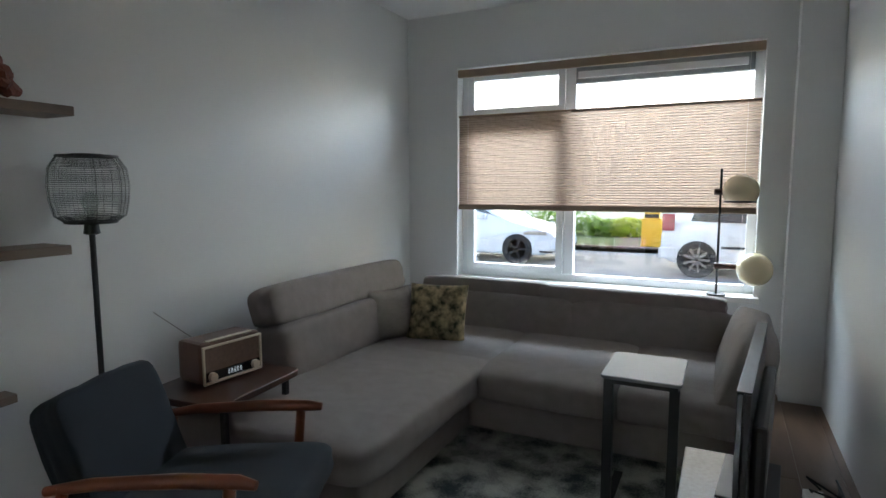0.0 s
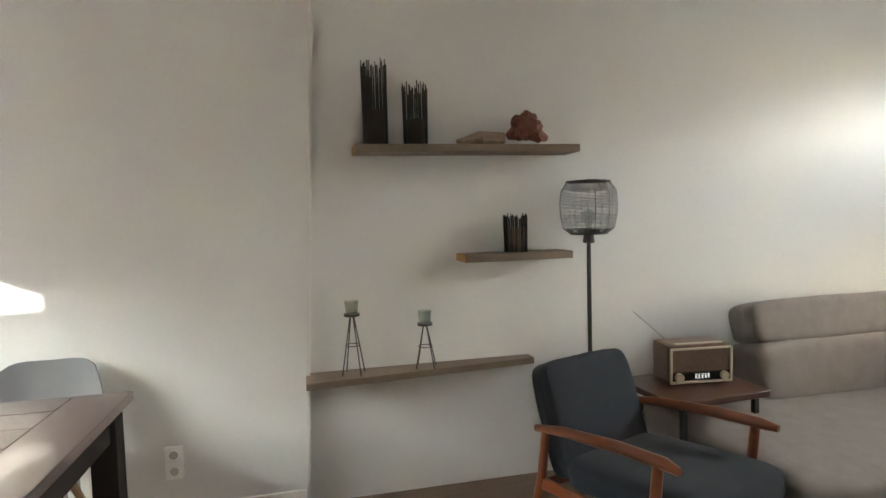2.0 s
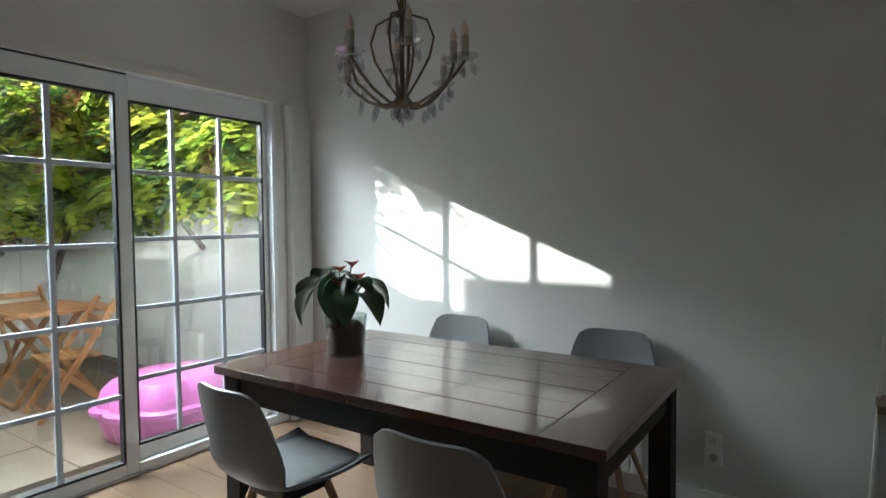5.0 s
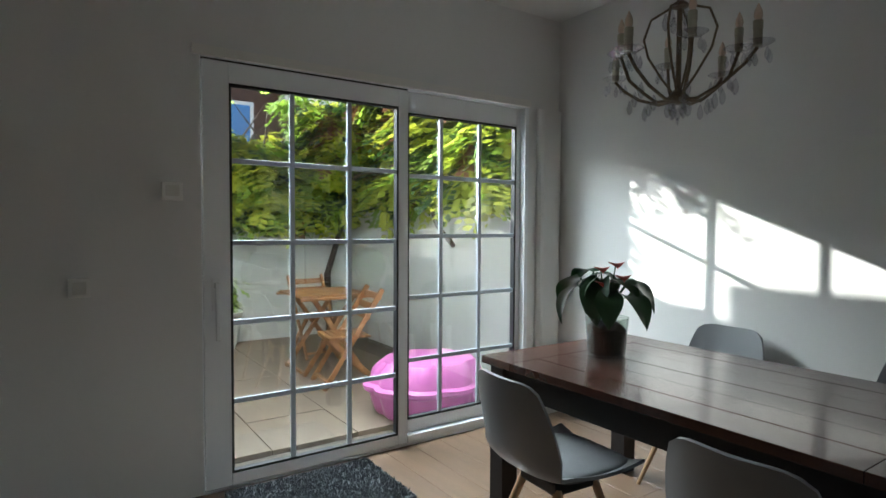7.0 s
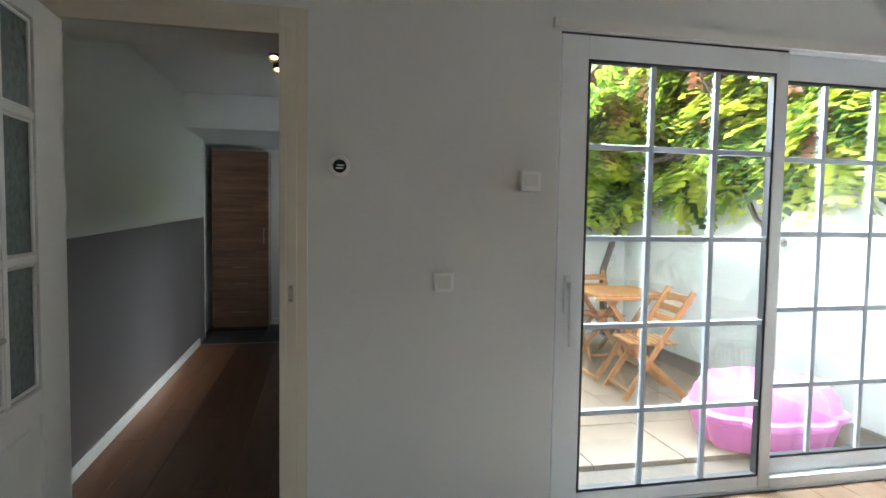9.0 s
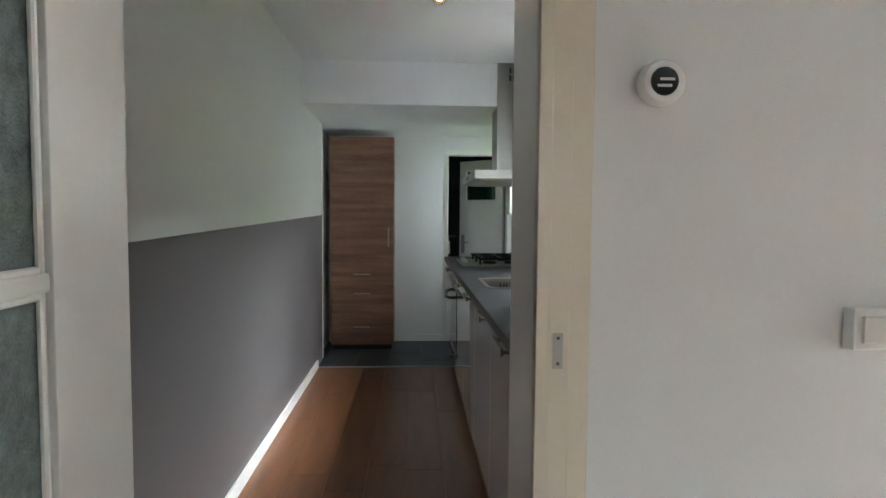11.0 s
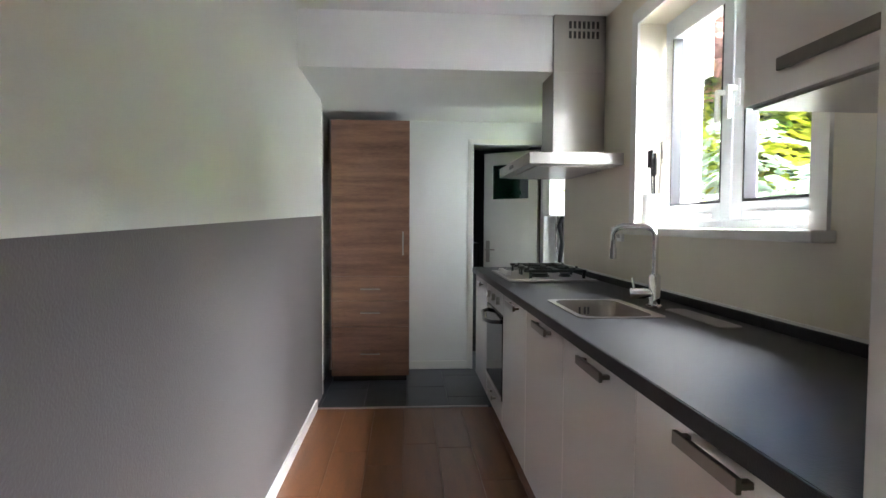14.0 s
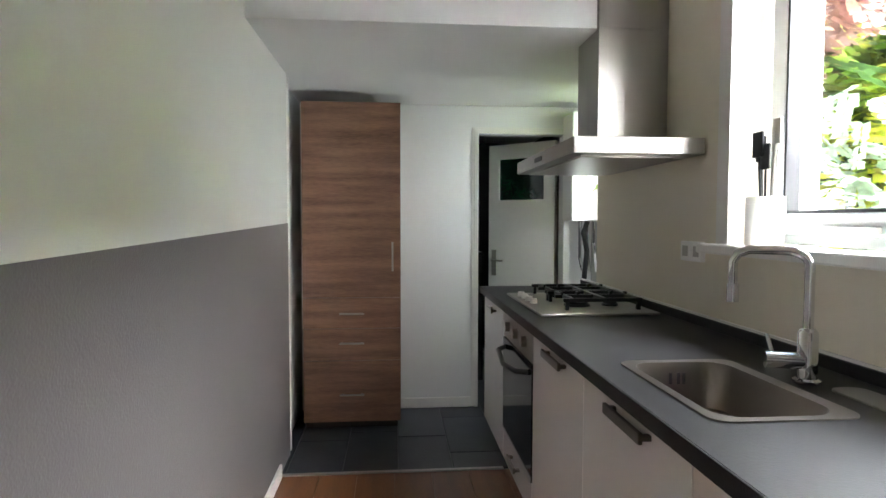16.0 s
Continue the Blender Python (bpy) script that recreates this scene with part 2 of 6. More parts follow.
def contrast(m, low, high):
    """Sharpens the blotches of a material made by mat()."""
    t = m.node_tree
    mix = next(q for q in t.nodes if q.type == "MIX")
    src = mix.inputs[0].links[0].from_socket
    r = t.nodes.new("ShaderNodeMapRange")
    r.inputs["From Min"].default_value, r.inputs["From Max"].default_value = low, high
    t.links.new(src, r.inputs["Value"]), t.links.new(r.outputs[0], mix.inputs[0])


contrast(RUG, 0.5, 0.72)
contrast(WALNUTLAM, 0.45, 0.8)
contrast(FLOOR, 0.4, 0.95)


# ---- mesh helpers ----
def thing(name, at=(0, 0, 0), label="", category="", group=""):
    e = new(name)
    e.location = at
    e.empty_display_size = 0.1
    return tagged(e, label, category, group)


def part(name, bm, material, parent=None, label="", smooth=False, kind=""):
    """Links the bmesh, in world coordinates, as one mesh; under a parent it is shifted to the parent's place."""
    me = bpy.data.meshes.new(name)
    if parent is not None:
        o, p = Vector((0, 0, 0)), parent
        while p is not None:
            o += p.location
            p = p.parent
        bmesh.ops.translate(bm, vec=-o, verts=bm.verts)
    bmesh.ops.recalc_face_normals(bm, faces=bm.faces)
    bm.to_mesh(me)
    bm.free()
    me.materials.append(material)
    if smooth:
        me.polygons.foreach_set("use_smooth", [True] * len(me.polygons))
        me.set_sharp_from_angle(angle=radians(40))
    ob = new(name, me)
    ob.parent = parent
    return tagged(ob, label, kind=kind)


def box(x0, x1, y0, y1, z0, z1, bevel=0.0, bm=None, seg=2):
    b = bmesh.new()
    bmesh.ops.create_cube(b, size=1)
    for v in b.verts:
        v.co = Vector(((x0 + x1) / 2 + v.co.x * (x1 - x0), (y0 + y1) / 2 + v.co.y * (y1 - y0), (z0 + z1) / 2 + v.co.z * (z1 - z0)))
    if bevel:
        bmesh.ops.bevel(b, geom=b.edges[:], offset=bevel, segments=seg, profile=0.6, affect="EDGES")
    return join(bm, b)


def join(bm, b):
    if bm is None:
        return b
    me = bpy.data.meshes.new("tmp")
    b.to_mesh(me)
    b.free()
    bm.from_mesh(me)
    bpy.data.meshes.remove(me)
    return bm


def beam(a, c, w, d, bevel=0.0, bm=None, up=(0, 0, 1)):
    """A square bar from a to c; w across, d along up."""
    a, c = Vector(a), Vector(c)
    ax = (c - a).normalized()
    side = ax.cross(Vector(up))
    if side.length < 1e-4:
        side = Vector((1, 0, 0))
    side.normalize()
    u = side.cross(ax)
    b = box(-w / 2, w / 2, 0, (c - a).length, -d / 2, d / 2, bevel)
    for v in b.verts:
        v.co = a + side * v.co.x + ax * v.co.y + u * v.co.z
    return join(bm, b)


def tube(pts, r, seg=8, bm=None, closed=False):
    b = bm or bmesh.new()
    pts = [Vector(p) for p in pts]
    rs = r if isinstance(r, (list, tuple)) else [r] * len(pts)
    rings, n = [], len(pts)
    ref = None
    for i, p in enumerate(pts):
        a = (pts[(i + 1) % n] - pts[i - 1]) if closed else (pts[min(i + 1, n - 1)] - pts[max(i - 1, 0)])
        a.normalize()
        if ref is None:
            ref = a.orthogonal()
        ref = (ref - a * ref.dot(a)).normalized()
        s = a.cross(ref)
        rings.append([b.verts.new(p + (ref * math.cos(k * math.tau / seg) + s * math.sin(k * math.tau / seg)) * rs[i]) for k in range(seg)])
    for i in range(n if closed else n - 1):
        A, B = rings[i], rings[(i + 1) % n]
        for k in range(seg):
            b.faces.new((A[k], A[(k + 1) % seg], B[(k + 1) % seg], B[k]))
    if not closed:
        b.faces.new(rings[0]), b.faces.new(rings[-1])
    return b


def lathe(profile, at=(0, 0, 0), seg=24, bm=None):
    b = bm or bmesh.new()
    rings = []
    for r, z in profile:
        rings.append([b.verts.new((at[0] + r * math.cos(k * math.tau / seg), at[1] + r * math.sin(k * math.tau / seg), at[2] + z)) for k in range(seg)])
    for A, B in zip(rings, rings[1:]):
        for k in range(seg):
            b.faces.new((A[k], A[(k + 1) % seg], B[(k + 1) % seg], B[k]))
    b.faces.new(rings[0]), b.faces.new(rings[-1])
    return b


def cushion(sx, sy, sz, m=None, n=14, e=5.0, ez=2.4, ripple=0.0, seed=1):
    """A soft block: rounded in plan, domed in height."""
    b = bmesh.new()
    bmesh.ops.create_cube(b, size=2)
    bmesh.ops.subdivide_edges(b, edges=b.edges[:], cuts=n, use_grid_fill=True)
    for v in b.verts:
        x, y, z = v.co
        r = (abs(x) ** e + abs(y) ** e) ** (1 / e)
        q = (r ** ez + abs(z) ** ez * 1.0) ** (1 / ez) if r or z else 1
        k = 1 / max(q, 1e-6) * max(abs(x), abs(y), abs(z))
        x, y, z = x * k, y * k, z * k
        w = ripple * noise.noise(Vector((x * 2.3 + seed, y * 2.3, z * 1.5)))
        v.co = Vector((x * sx / 2 * (1 + w), y * sy / 2 * (1 + w), z * sz / 2 * (1 + w)))
    if m is not None:
        b.transform(m)
    return b


def slab(poly, z0, z1, bevel=0.0, bm=None, seg=2):
    b = bmesh.new()
    vs = [b.verts.new((x, y, z0)) for x, y in poly]
    f = b.faces.new(vs)
    r = bmesh.ops.extrude_face_region(b, geom=[f])
    for v in r["geom"]:
        if isinstance(v, bmesh.types.BMVert):
            v.co.z = z1
    if bevel:
        bmesh.ops.bevel(b, geom=b.edges[:], offset=bevel, segments=seg, profile=0.6, affect="EDGES")
    return join(bm, b)


def wallpiece(name, boxes, material, label=""):
    bm = bmesh.new()
    for q in boxes:
        box(*q, bm=bm)
    return tagged(part(name, bm, material), label, kind="structure")


# ---- the house ----
H1, H2, H3 = 2.8, 2.4, 2.09          # ceilings: rooms, kitchen, back kitchen
NB, KB = -2.6, -2.84                  # back wall, room side and kitchen side

# long wall: dining stretch, shelf stretch (slanting far edge), sitting stretch
bm = slab([(-2.7, NB), (-2.4, NB), (-2.4, 0.64), (-2.7, 0.64)], 0, H1)
for v in bm.verts:
    if v.co.y > 0:
        v.co.y = 0.64 + 0.1 * v.co.z / 2.3
dining_wall = tagged(part("wall_dining", bm, WALL), "smooth off-white painted plaster wall beside the dining table", kind="structure")
bm = slab([(-2.7, 0.6), (-2.44, 0.6), (-2.44, 2.05), (-2.7, 2.05)], 0, H1)
for v in bm.verts:
    if v.co.y > 1:
        v.co.y = 2.05 - 0.05 * v.co.z
tagged(part("wall_shelves", bm, WALL), "off-white plaster wall carrying three floating shelves", kind="structure")
wallpiece("wall_sitting", [(-2.7, -2.5, 1.8, 5.35, 0, H1)], WALL, "off-white plaster wall behind the corner sofa")
bm = beam((-2.398, 0.635, 0), (-2.398, 0.757, H1), 0.014, 0.014, 0.003)
tagged(part("trim", bm, TRIM), "white corner bead on the plaster edge", kind="structure")
# street wall with its window opening
WX0, WX1, WZ0, WZ1 = -2.04, 0.17, 0.64, 2.36
wallpiece("wall_street", [(-2.5, WX0, 5.0, 5.3, 0, H1), (WX1, 0.9, 5.0, 5.3, 0, H1), (WX0, WX1, 5.0, 5.3, 0, WZ0), (WX0, WX1, 5.0, 5.3, WZ1, H1)], WALL, "off-white plaster street wall round the window")
wallpiece("wall_hall", [(0.58, 0.72, 1.9, 5.0, 0, H1), (0.72, 2.4, 1.9, 2.04, 0, H1), (2.25, 2.4, NB, 1.9, 0, H1)], WALL, "off-white plaster wall towards the hall")
wallpiece("pipe_casing", [(0.34, 0.578, 4.86, 4.998, 0, H1)], WALL, "boxed-in pipe casing painted white beside the window")
# back wall: sliding door opening and kitchen doorway
DX0, DX1, DZ = 1.19, 2.06, 2.06
PX0, PX1, PZ = -2.11, 0.03, 2.16
wallpiece("wall_back", [(-2.4, PX0, -2.72, NB, 0, H1), (-2.4, PX0 - 0.14, -2.84, -2.72, 0, H1), (PX0 - 0.14, PX0, -2.84, -2.72, PZ, H1), (PX1, DX0, -2.84, NB, 0, H1), (DX1, 2.4, -2.64, NB, 0, H1),
                        (PX0, PX1, -2.84, NB, PZ, H1), (DX0, DX1, -2.84, NB, DZ, H1), (DX1, 2.4, -2.84, -2.64, H2, H1)], WALL, "off-white plaster back wall with a sliding door and a doorway")
wallpiece("ceiling", [(-2.7, 2.4, -2.84, 5.3, H1, H1 + 0.2)], CEIL, "smooth white painted ceiling")
# unseen block, added and sized to keep sun off the street and cars
wallpiece("added_upper_storey", [(-4, 8, -2.5, 5.3, 3.02, 8.4)], mat("house_brick_skin", (0.30, 0.17, 0.12), 0.85, vary=0.2, scale=4), "unseen brick upper storey added to shade the street")
# unseen thin walls, added to carry the shading block
wallpiece("added_neighbour_wall", [(-4, -2.75, 5.15, 5.3, -0.1, 3.0), (2.62, 8, 5.15, 5.3, -0.1, 3.0), (2.62, 8, -2.5, -2.35, -0.1, 3.0)], bpy.data.materials["house_brick_skin"], "unseen brick walls added under the street-shading storey")
floor = wallpiece("floor", [(-2.7, 2.4, -2.66, 5.3, -0.16, -0.012)], CARCASS, "brown oak laminate floor of the living and dining room")

# kitchen shell
KX0, KX1 = 0.53, 2.25
WY0, WY1 = -5.26, -4.04
wallpiece("wall_kitchen_upper", [(KX1, KX1 + 0.2, -6.6, -2.64, 1.23, H2)], WALL_HIGH, "pale satin-painted upper wall of the kitchen")
wallpiece("wall_kitchen_lower", [(KX1 - 0.002, KX1 + 0.2, -6.6, -2.64, 0, 1.23)], WALL_LOW, "taupe-grey satin-painted lower wall of the kitchen")
for nm in ("wall_kitchen_upper", "wall_kitchen_lower"):
    ob = bpy.data.objects[nm]
    for v in ob.data.vertices:
        if 1.1 < v.co.z < 1.3:
            v.co.z = 1.185 if v.co.y > -4 else 1.285
wallpiece("wall_kitchen_recess", [(KX1 + 0.05, KX1 + 0.2, -7.35, -6.6, 0, H3)], WALL, "white plaster return beside the tall cabinet")
wallpiece("wall_kitchen_window", [(0.28, KX0, -6.55, WY0, 0, 2.5), (0.28, KX0, WY1, KB, 0, 2.5), (0.28, KX0, WY0, WY1, 0, 1.2), (0.28, KX0, WY0, WY1, 2.2, 2.5)],
          mat("kitchen_cream_paint", (0.75, 0.69, 0.56), 0.4, vary=0.03, scale=2, bump=0.25, grain=200), "cream-painted kitchen wall round the window")
wallpiece("ceiling_kitchen", [(0.28, 2.45, -5.74, -2.84, H2, 3.10)], CEIL, "white kitchen ceiling")
wallpiece("ceiling_back_kitchen", [(-0.1, 2.45, -9.2, -5.742, H3, 2.66)], CEIL, "lowered white ceiling of the back kitchen")
wallpiece("roof_edge", [(0.285, 2.45, -6.3, -5.743, 2.6605, 3.10)], RENDERW, "raised flat roof edge above the kitchen")
EX0, EX1, EZ = 0.49, 1.09, 1.90
wallpiece("wall_kitchen_end", [(EX1, 2.45, -7.45, -7.352, 0, H3), (-0.1, EX0, -7.45, -7.352, 0, H3), (EX0, EX1, -7.45, -7.352, EZ, H3)], WALL, "white end wall of the kitchen with a narrow doorway")
wallpiece("wall_alcove", [(-0.1, 0.0, -7.35, -6.5, 0, H3), (0.0, 0.279, -6.6, -6.5, 0, H3)], WALL, "white alcove wall with the boiler")
# the unlit back room's shade is put into this near-black wall colour
wallpiece("wall_utility", [(0.1, 0.28, -9.2, -7.35, 0, H3), (1.3, 1.45, -9.2, -7.45, 0, H3), (0.1, 1.45, -9.3, -9.2, 0, H3)], mat("shaded_utility_wall", (0.05, 0.05, 0.055), 0.6, vary=0.1), "walls of the room behind the kitchen, coloured dark for its shade")
wallpiece("wall_outer", [(2.45, 2.6, -9.3, -2.84, 0, H2)], WALL, "plain outer wall")
kfloor = wallpiece("floor_kitchen", [(KX0, KX1 + 0.1, -6.31, -2.66, -0.16, -0.012)], CARCASS, "brown oak laminate kitchen floor")
tfloor = wallpiece("floor_tiled", [(0.0, KX1 + 0.2, -9.2, -6.31, -0.16, -0.008)], GROUT, "dark slate-tiled floor at the kitchen's back")
wallpiece("threshold_strip", [(1.1, KX1 - 0.01, -6.335, -6.31, -0.01, 0.006)], mat("aluminium_strip", (0.6, 0.6, 0.58), 0.35, 0.9, bump=0), "thin aluminium strip between wood and tiles")
# skirtings
for nm, q, lb in (("baseboard", (-2.4, -2.384, NB, 0.63, 0, 0.095), "white painted skirting along the dining wall"),
                  ("baseboard", (-2.5, -2.484, 2.03, 5.0, 0, 0.095), "white painted skirting behind the sofa"),
                  ("baseboard", (KX1 - 0.016, KX1 - 0.0025, -6.3, -2.66, 0, 0.07), "low white skirting under the grey kitchen wall"),
                  ("baseboard", (EX1 + 0.05, 1.63, -7.352, -7.336, 0, 0.07), "low white skirting on the kitchen's end wall")):
    tagged(part(nm, box(*q, bevel=0.004), TRIM), lb, kind="structure")


def casing(name, x0, x1, z1, yf, w, d, sign, material=TRIM):
    """Moulded trim round a doorway in a wall of constant y; sign: towards the room."""
    e = thing(name, (x0, yf, 0), "white painted moulded door casing")
    e["kind"] = "structure"
    for k, (wa, dd) in enumerate(((w, d), (w * 0.62, d * 1.7), (w * 0.25, d * 2.3))):
        bm = bmesh.new()
        ya, yb = sorted((yf, yf + sign * dd))
        for a, b2 in ((x0 - wa, x0), (x1, x1 + wa)):
            box(a, b2, ya, yb, 0, z1 + wa, 0.003, bm)
        box(x0, x1, ya, yb, z1, z1 + wa, 0.003, bm)
        part("trim", bm, material, e, "stepped casing moulding")
    return e


CREAMPAINT = mat("cream_gloss_paint", (0.70, 0.63, 0.51), 0.28, vary=0.04, scale=4, bump=0.08)
casing("door_casing", DX0 + 0.02, DX1, DZ - 0.02, NB, 0.11, 0.012, 1, CREAMPAINT)
wallpiece("door_lining", [(DX0, DX0 + 0.02, -2.86, NB + 0.004, 0, DZ), (DX1 - 0.02, DX1, -2.64, NB + 0.004, 0, DZ), (DX0 + 0.02, DX1 - 0.02, -2.86, NB + 0.004, DZ - 0.02, DZ)], TRIM, "white painted lining of the kitchen doorway")
casing("door_casing", EX0, EX1, EZ, -7.352, 0.045, 0.01, 1)
pc = slab([(-2.397 + a, -2.598 + b) for a, b in ((0, 0), (0.215, 0), (0.215, 0.02), (0.2, 0.036), (0.18, 0.042), (0.03, 0.042), (0.012, 0.036), (0, 0.022))], 0.0, 2.155)
tagged(part("pipe_casing", pc, WALL), "rounded white pipe casing in the corner beside the patio door", kind="structure")
wallpiece("plaster_trim", [(PX0 - 0.0, PX1 + 0.035, NB - 0.001, NB + 0.022, PZ, PZ + 0.045)], TRIM, "white strip above the sliding door")

# ---- sliding patio door ----
pd = thing("patio_door", (-1.04, -2.66, 0), "white plastic sliding patio door with glazing bars, closed", "door")
pd["kind"] = "structure"


def sash(parent, x0, x1, z0, z1, y, gx0, gx1, gz0, gz1, bars_x, bars_z, depth=0.055, nm="sash_frame"):
    bm = bmesh.new()
    for q in ((x0, gx0, z0, z1), (gx1, x1, z0, z1), (gx0, gx1, z0, gz0), (gx0, gx1, gz1, z1)):
        box(q[0], q[1], y - depth, y, q[2], q[3], 0.005, bm)
    part(nm, bm, UPVC, parent)
    bm = bmesh.new()
    g = 0.012
    for q in ((gx0, gx0 + g, gz0, gz1), (gx1 - g, gx1, gz0, gz1), (gx0 + g, gx1 - g, gz0, gz0 + g), (gx0 + g, gx1 - g, gz1 - g, gz1)):
        box(q[0], q[1], y - depth * 0.75, y - 0.004, q[2], q[3], 0, bm)
    part("gasket", bm, GASKET, parent)
    p = part("pane", box(gx0 + 0.004, gx1 - 0.004, y - depth * 0.55, y - depth * 0.45, gz0 + 0.004, gz1 - 0.004), PANE, parent)
    p.visible_shadow = False
    for x in bars_x:
        part("glazing_bar", box(x - 0.013, x + 0.013, y - depth * 0.45 + 0.001, y - 0.006, gz0 + g, gz1 - g, 0.004), BARS, parent)
    for z in bars_z:
        part("glazing_bar", box(gx0 + g, gx1 - g, y - depth * 0.45 + 0.002, y - 0.008, z - 0.013, z + 0.013, 0.004), BARS, parent)


bm = bmesh.new()
for q in ((PX0, PX0 + 0.03, -2.715, -2.60, 0, PZ), (PX1 - 0.006, PX1, -2.78, -2.60, 0, PZ), (PX0 + 0.03, PX1 - 0.006, -2.78, -2.60, PZ - 0.004, PZ), (PX0 + 0.03, PX1 - 0.006, -2.78, -2.598, -0.01, 0.012)):
    box(*q, 0.0, bm)
part("outer_frame", bm, UPVC, pd)
# solid black strip that stands for the shade in the gap
part("top_gap_shade", box(-1.14, PX1 - 0.006, -2.64, -2.605, PZ - 0.012, PZ - 0.0045), GASKET, pd, "black strip for the shade in the gap above the sliding leaf")
leafdoor = thing("sliding_leaf", (0.47, 0.06, 0.012), "white sliding leaf with five rows of glazing bars")
leafdoor.parent = pd
sash(leafdoor, -1.142, 0.02, 0.014, PZ - 0.014, -2.60, -1.078, -0.108, 0.075, 2.045, (-0.432, -0.763), (1.662, 1.250, 0.846, 0.443))
fixed = thing("fixed_light", (-0.9, -0.05, 0.012), "white fixed light beside the sliding leaf")
fixed.parent = pd
sash(fixed, PX0 + 0.03, -1.142, 0.014, PZ - 0.005, -2.65, -2.045, -1.17, 0.137, 2.03, (-1.42, -1.73), (1.647, 1.277, 0.897, 0.506))
part("sill_rail", box(PX0 + 0.03, -1.144, -2.648, -2.60, 0.012, 0.06, 0.004), UPVC, pd)
hd = part("door_handle", box(-0.052, -0.016, -2.60, -2.588, 0.915, 1.085, 0.005), UPVC, leafdoor, "white lever handle")
part("grip", join(box(-0.046, -0.026, -2.59, -2.545, 1.03, 1.055, 0.003), box(-0.049, -0.024, -2.56, -2.543, 0.77, 1.058, 0.006)), UPVC, leafdoor)

# ---- street window, blind ----
win = thing("window_1", (-0.93, 5.14, WZ0), "white plastic street window with a tilting top light", "window")
win["kind"] = "structure"
bm = bmesh.new()
for q in ((WX0, WX0 + 0.06, WZ0, WZ1), (WX1 - 0.06, WX1, WZ0, WZ1), (WX0 + 0.06, WX1 - 0.06, WZ0, WZ0 + 0.07), (WX0 + 0.06, WX1 - 0.06, WZ1 - 0.05, WZ1), (-1.17, -1.09, WZ0 + 0.07, WZ1 - 0.05)):
    box(q[0], q[1], 5.11, 5.18, q[2], q[3], 0.004, bm)
part("window_frame", bm, UPVC, win)
bm = bmesh.new()
for x0, x1, z0, z1 in ((WX0 + 0.06, -1.17, 0.71, 1.93), (WX0 + 0.06, -1.17, 1.98, WZ1 - 0.05)):
    for q in ((x0, x0 + 0.055, z0, z1), (x1 - 0.055, x1, z0, z1), (x0 + 0.055, x1 - 0.055, z0, z0 + 0.055), (x0 + 0.055, x1 - 0.055, z1 - 0.05, z1)):
        box(q[0], q[1], 5.085, 5.13, q[2], q[3], 0.004, bm)
box(WX0 + 0.06, -1.17, 5.11, 5.17, 1.93, 1.98, 0.003, bm)
part("casement_frame", bm, UPVC, win)
for x0, x1, z0, z1 in ((WX0 + 0.1, -1.2, 0.75, 1.9), (WX0 + 0.1, -1.2, 2.02, 2.27), (-1.1, WX1 - 0.05, 0.70, 2.2)):
    p = part("pane", box(x0, x1, 5.135, 5.142, z0, z1), PANE, win)
    p.visible_shadow = False
part("vent_strip", box(-1.09, WX1 - 0.06, 5.09, 5.15, 2.18, 2.30, 0.006), mat("grey_vent", (0.33, 0.35, 0.37), 0.45, bump=0), win, "grey ventilation strip")
part("vent_flap", box(-1.07, WX1 - 0.1, 5.07, 5.09, 2.215, 2.265, 0.004), UPVC, win)
part("window_sill", box(WX0 - 0.03, WX1 + 0.03, 4.93, 5.11, 0.615, 0.655, 0.006), TRIM, win, "white window board")

blind = thing("pleated_blind", (-0.93, 5.02, 2.3), "beige pleated blind lowered from below its top rail", "blind")
part("headrail", box(-2.035, 0.165, 4.995, 5.03, 2.285, 2.345, 0.004), BLINDRAIL, blind)
bm = bmesh.new()
n, z0, z1 = 38, 1.255, 1.965
rows = []
for i in range(n * 2 + 1):
    z = z0 + (z1 - z0) * i / (2 * n)
    y = 5.012 + (0.004 if i % 2 else -0.004)
    rows.append((bm.verts.new((-2.028, y, z)), bm.verts.new((0.158, y, z))))
for a, b in zip(rows, rows[1:]):
    bm.faces.new((a[0], a[1], b[1], b[0]))
part("cloth", bm, BLIND, blind)
part("upper_rail", box(-2.03, 0.16, 5.0, 5.024, 1.963, 1.98, 0.003), BLINDRAIL, blind)
part("lower_rail", box(-2.03, 0.16, 4.998, 5.026, 1.215, 1.257, 0.004), BLINDRAIL, blind, "taupe bottom rail")
for x in (-1.95, 0.08):
    part("cord", tube([(x, 5.012, 0.7), (x, 5.012, 2.29)], 0.0012, 4), PLASTIC, blind)

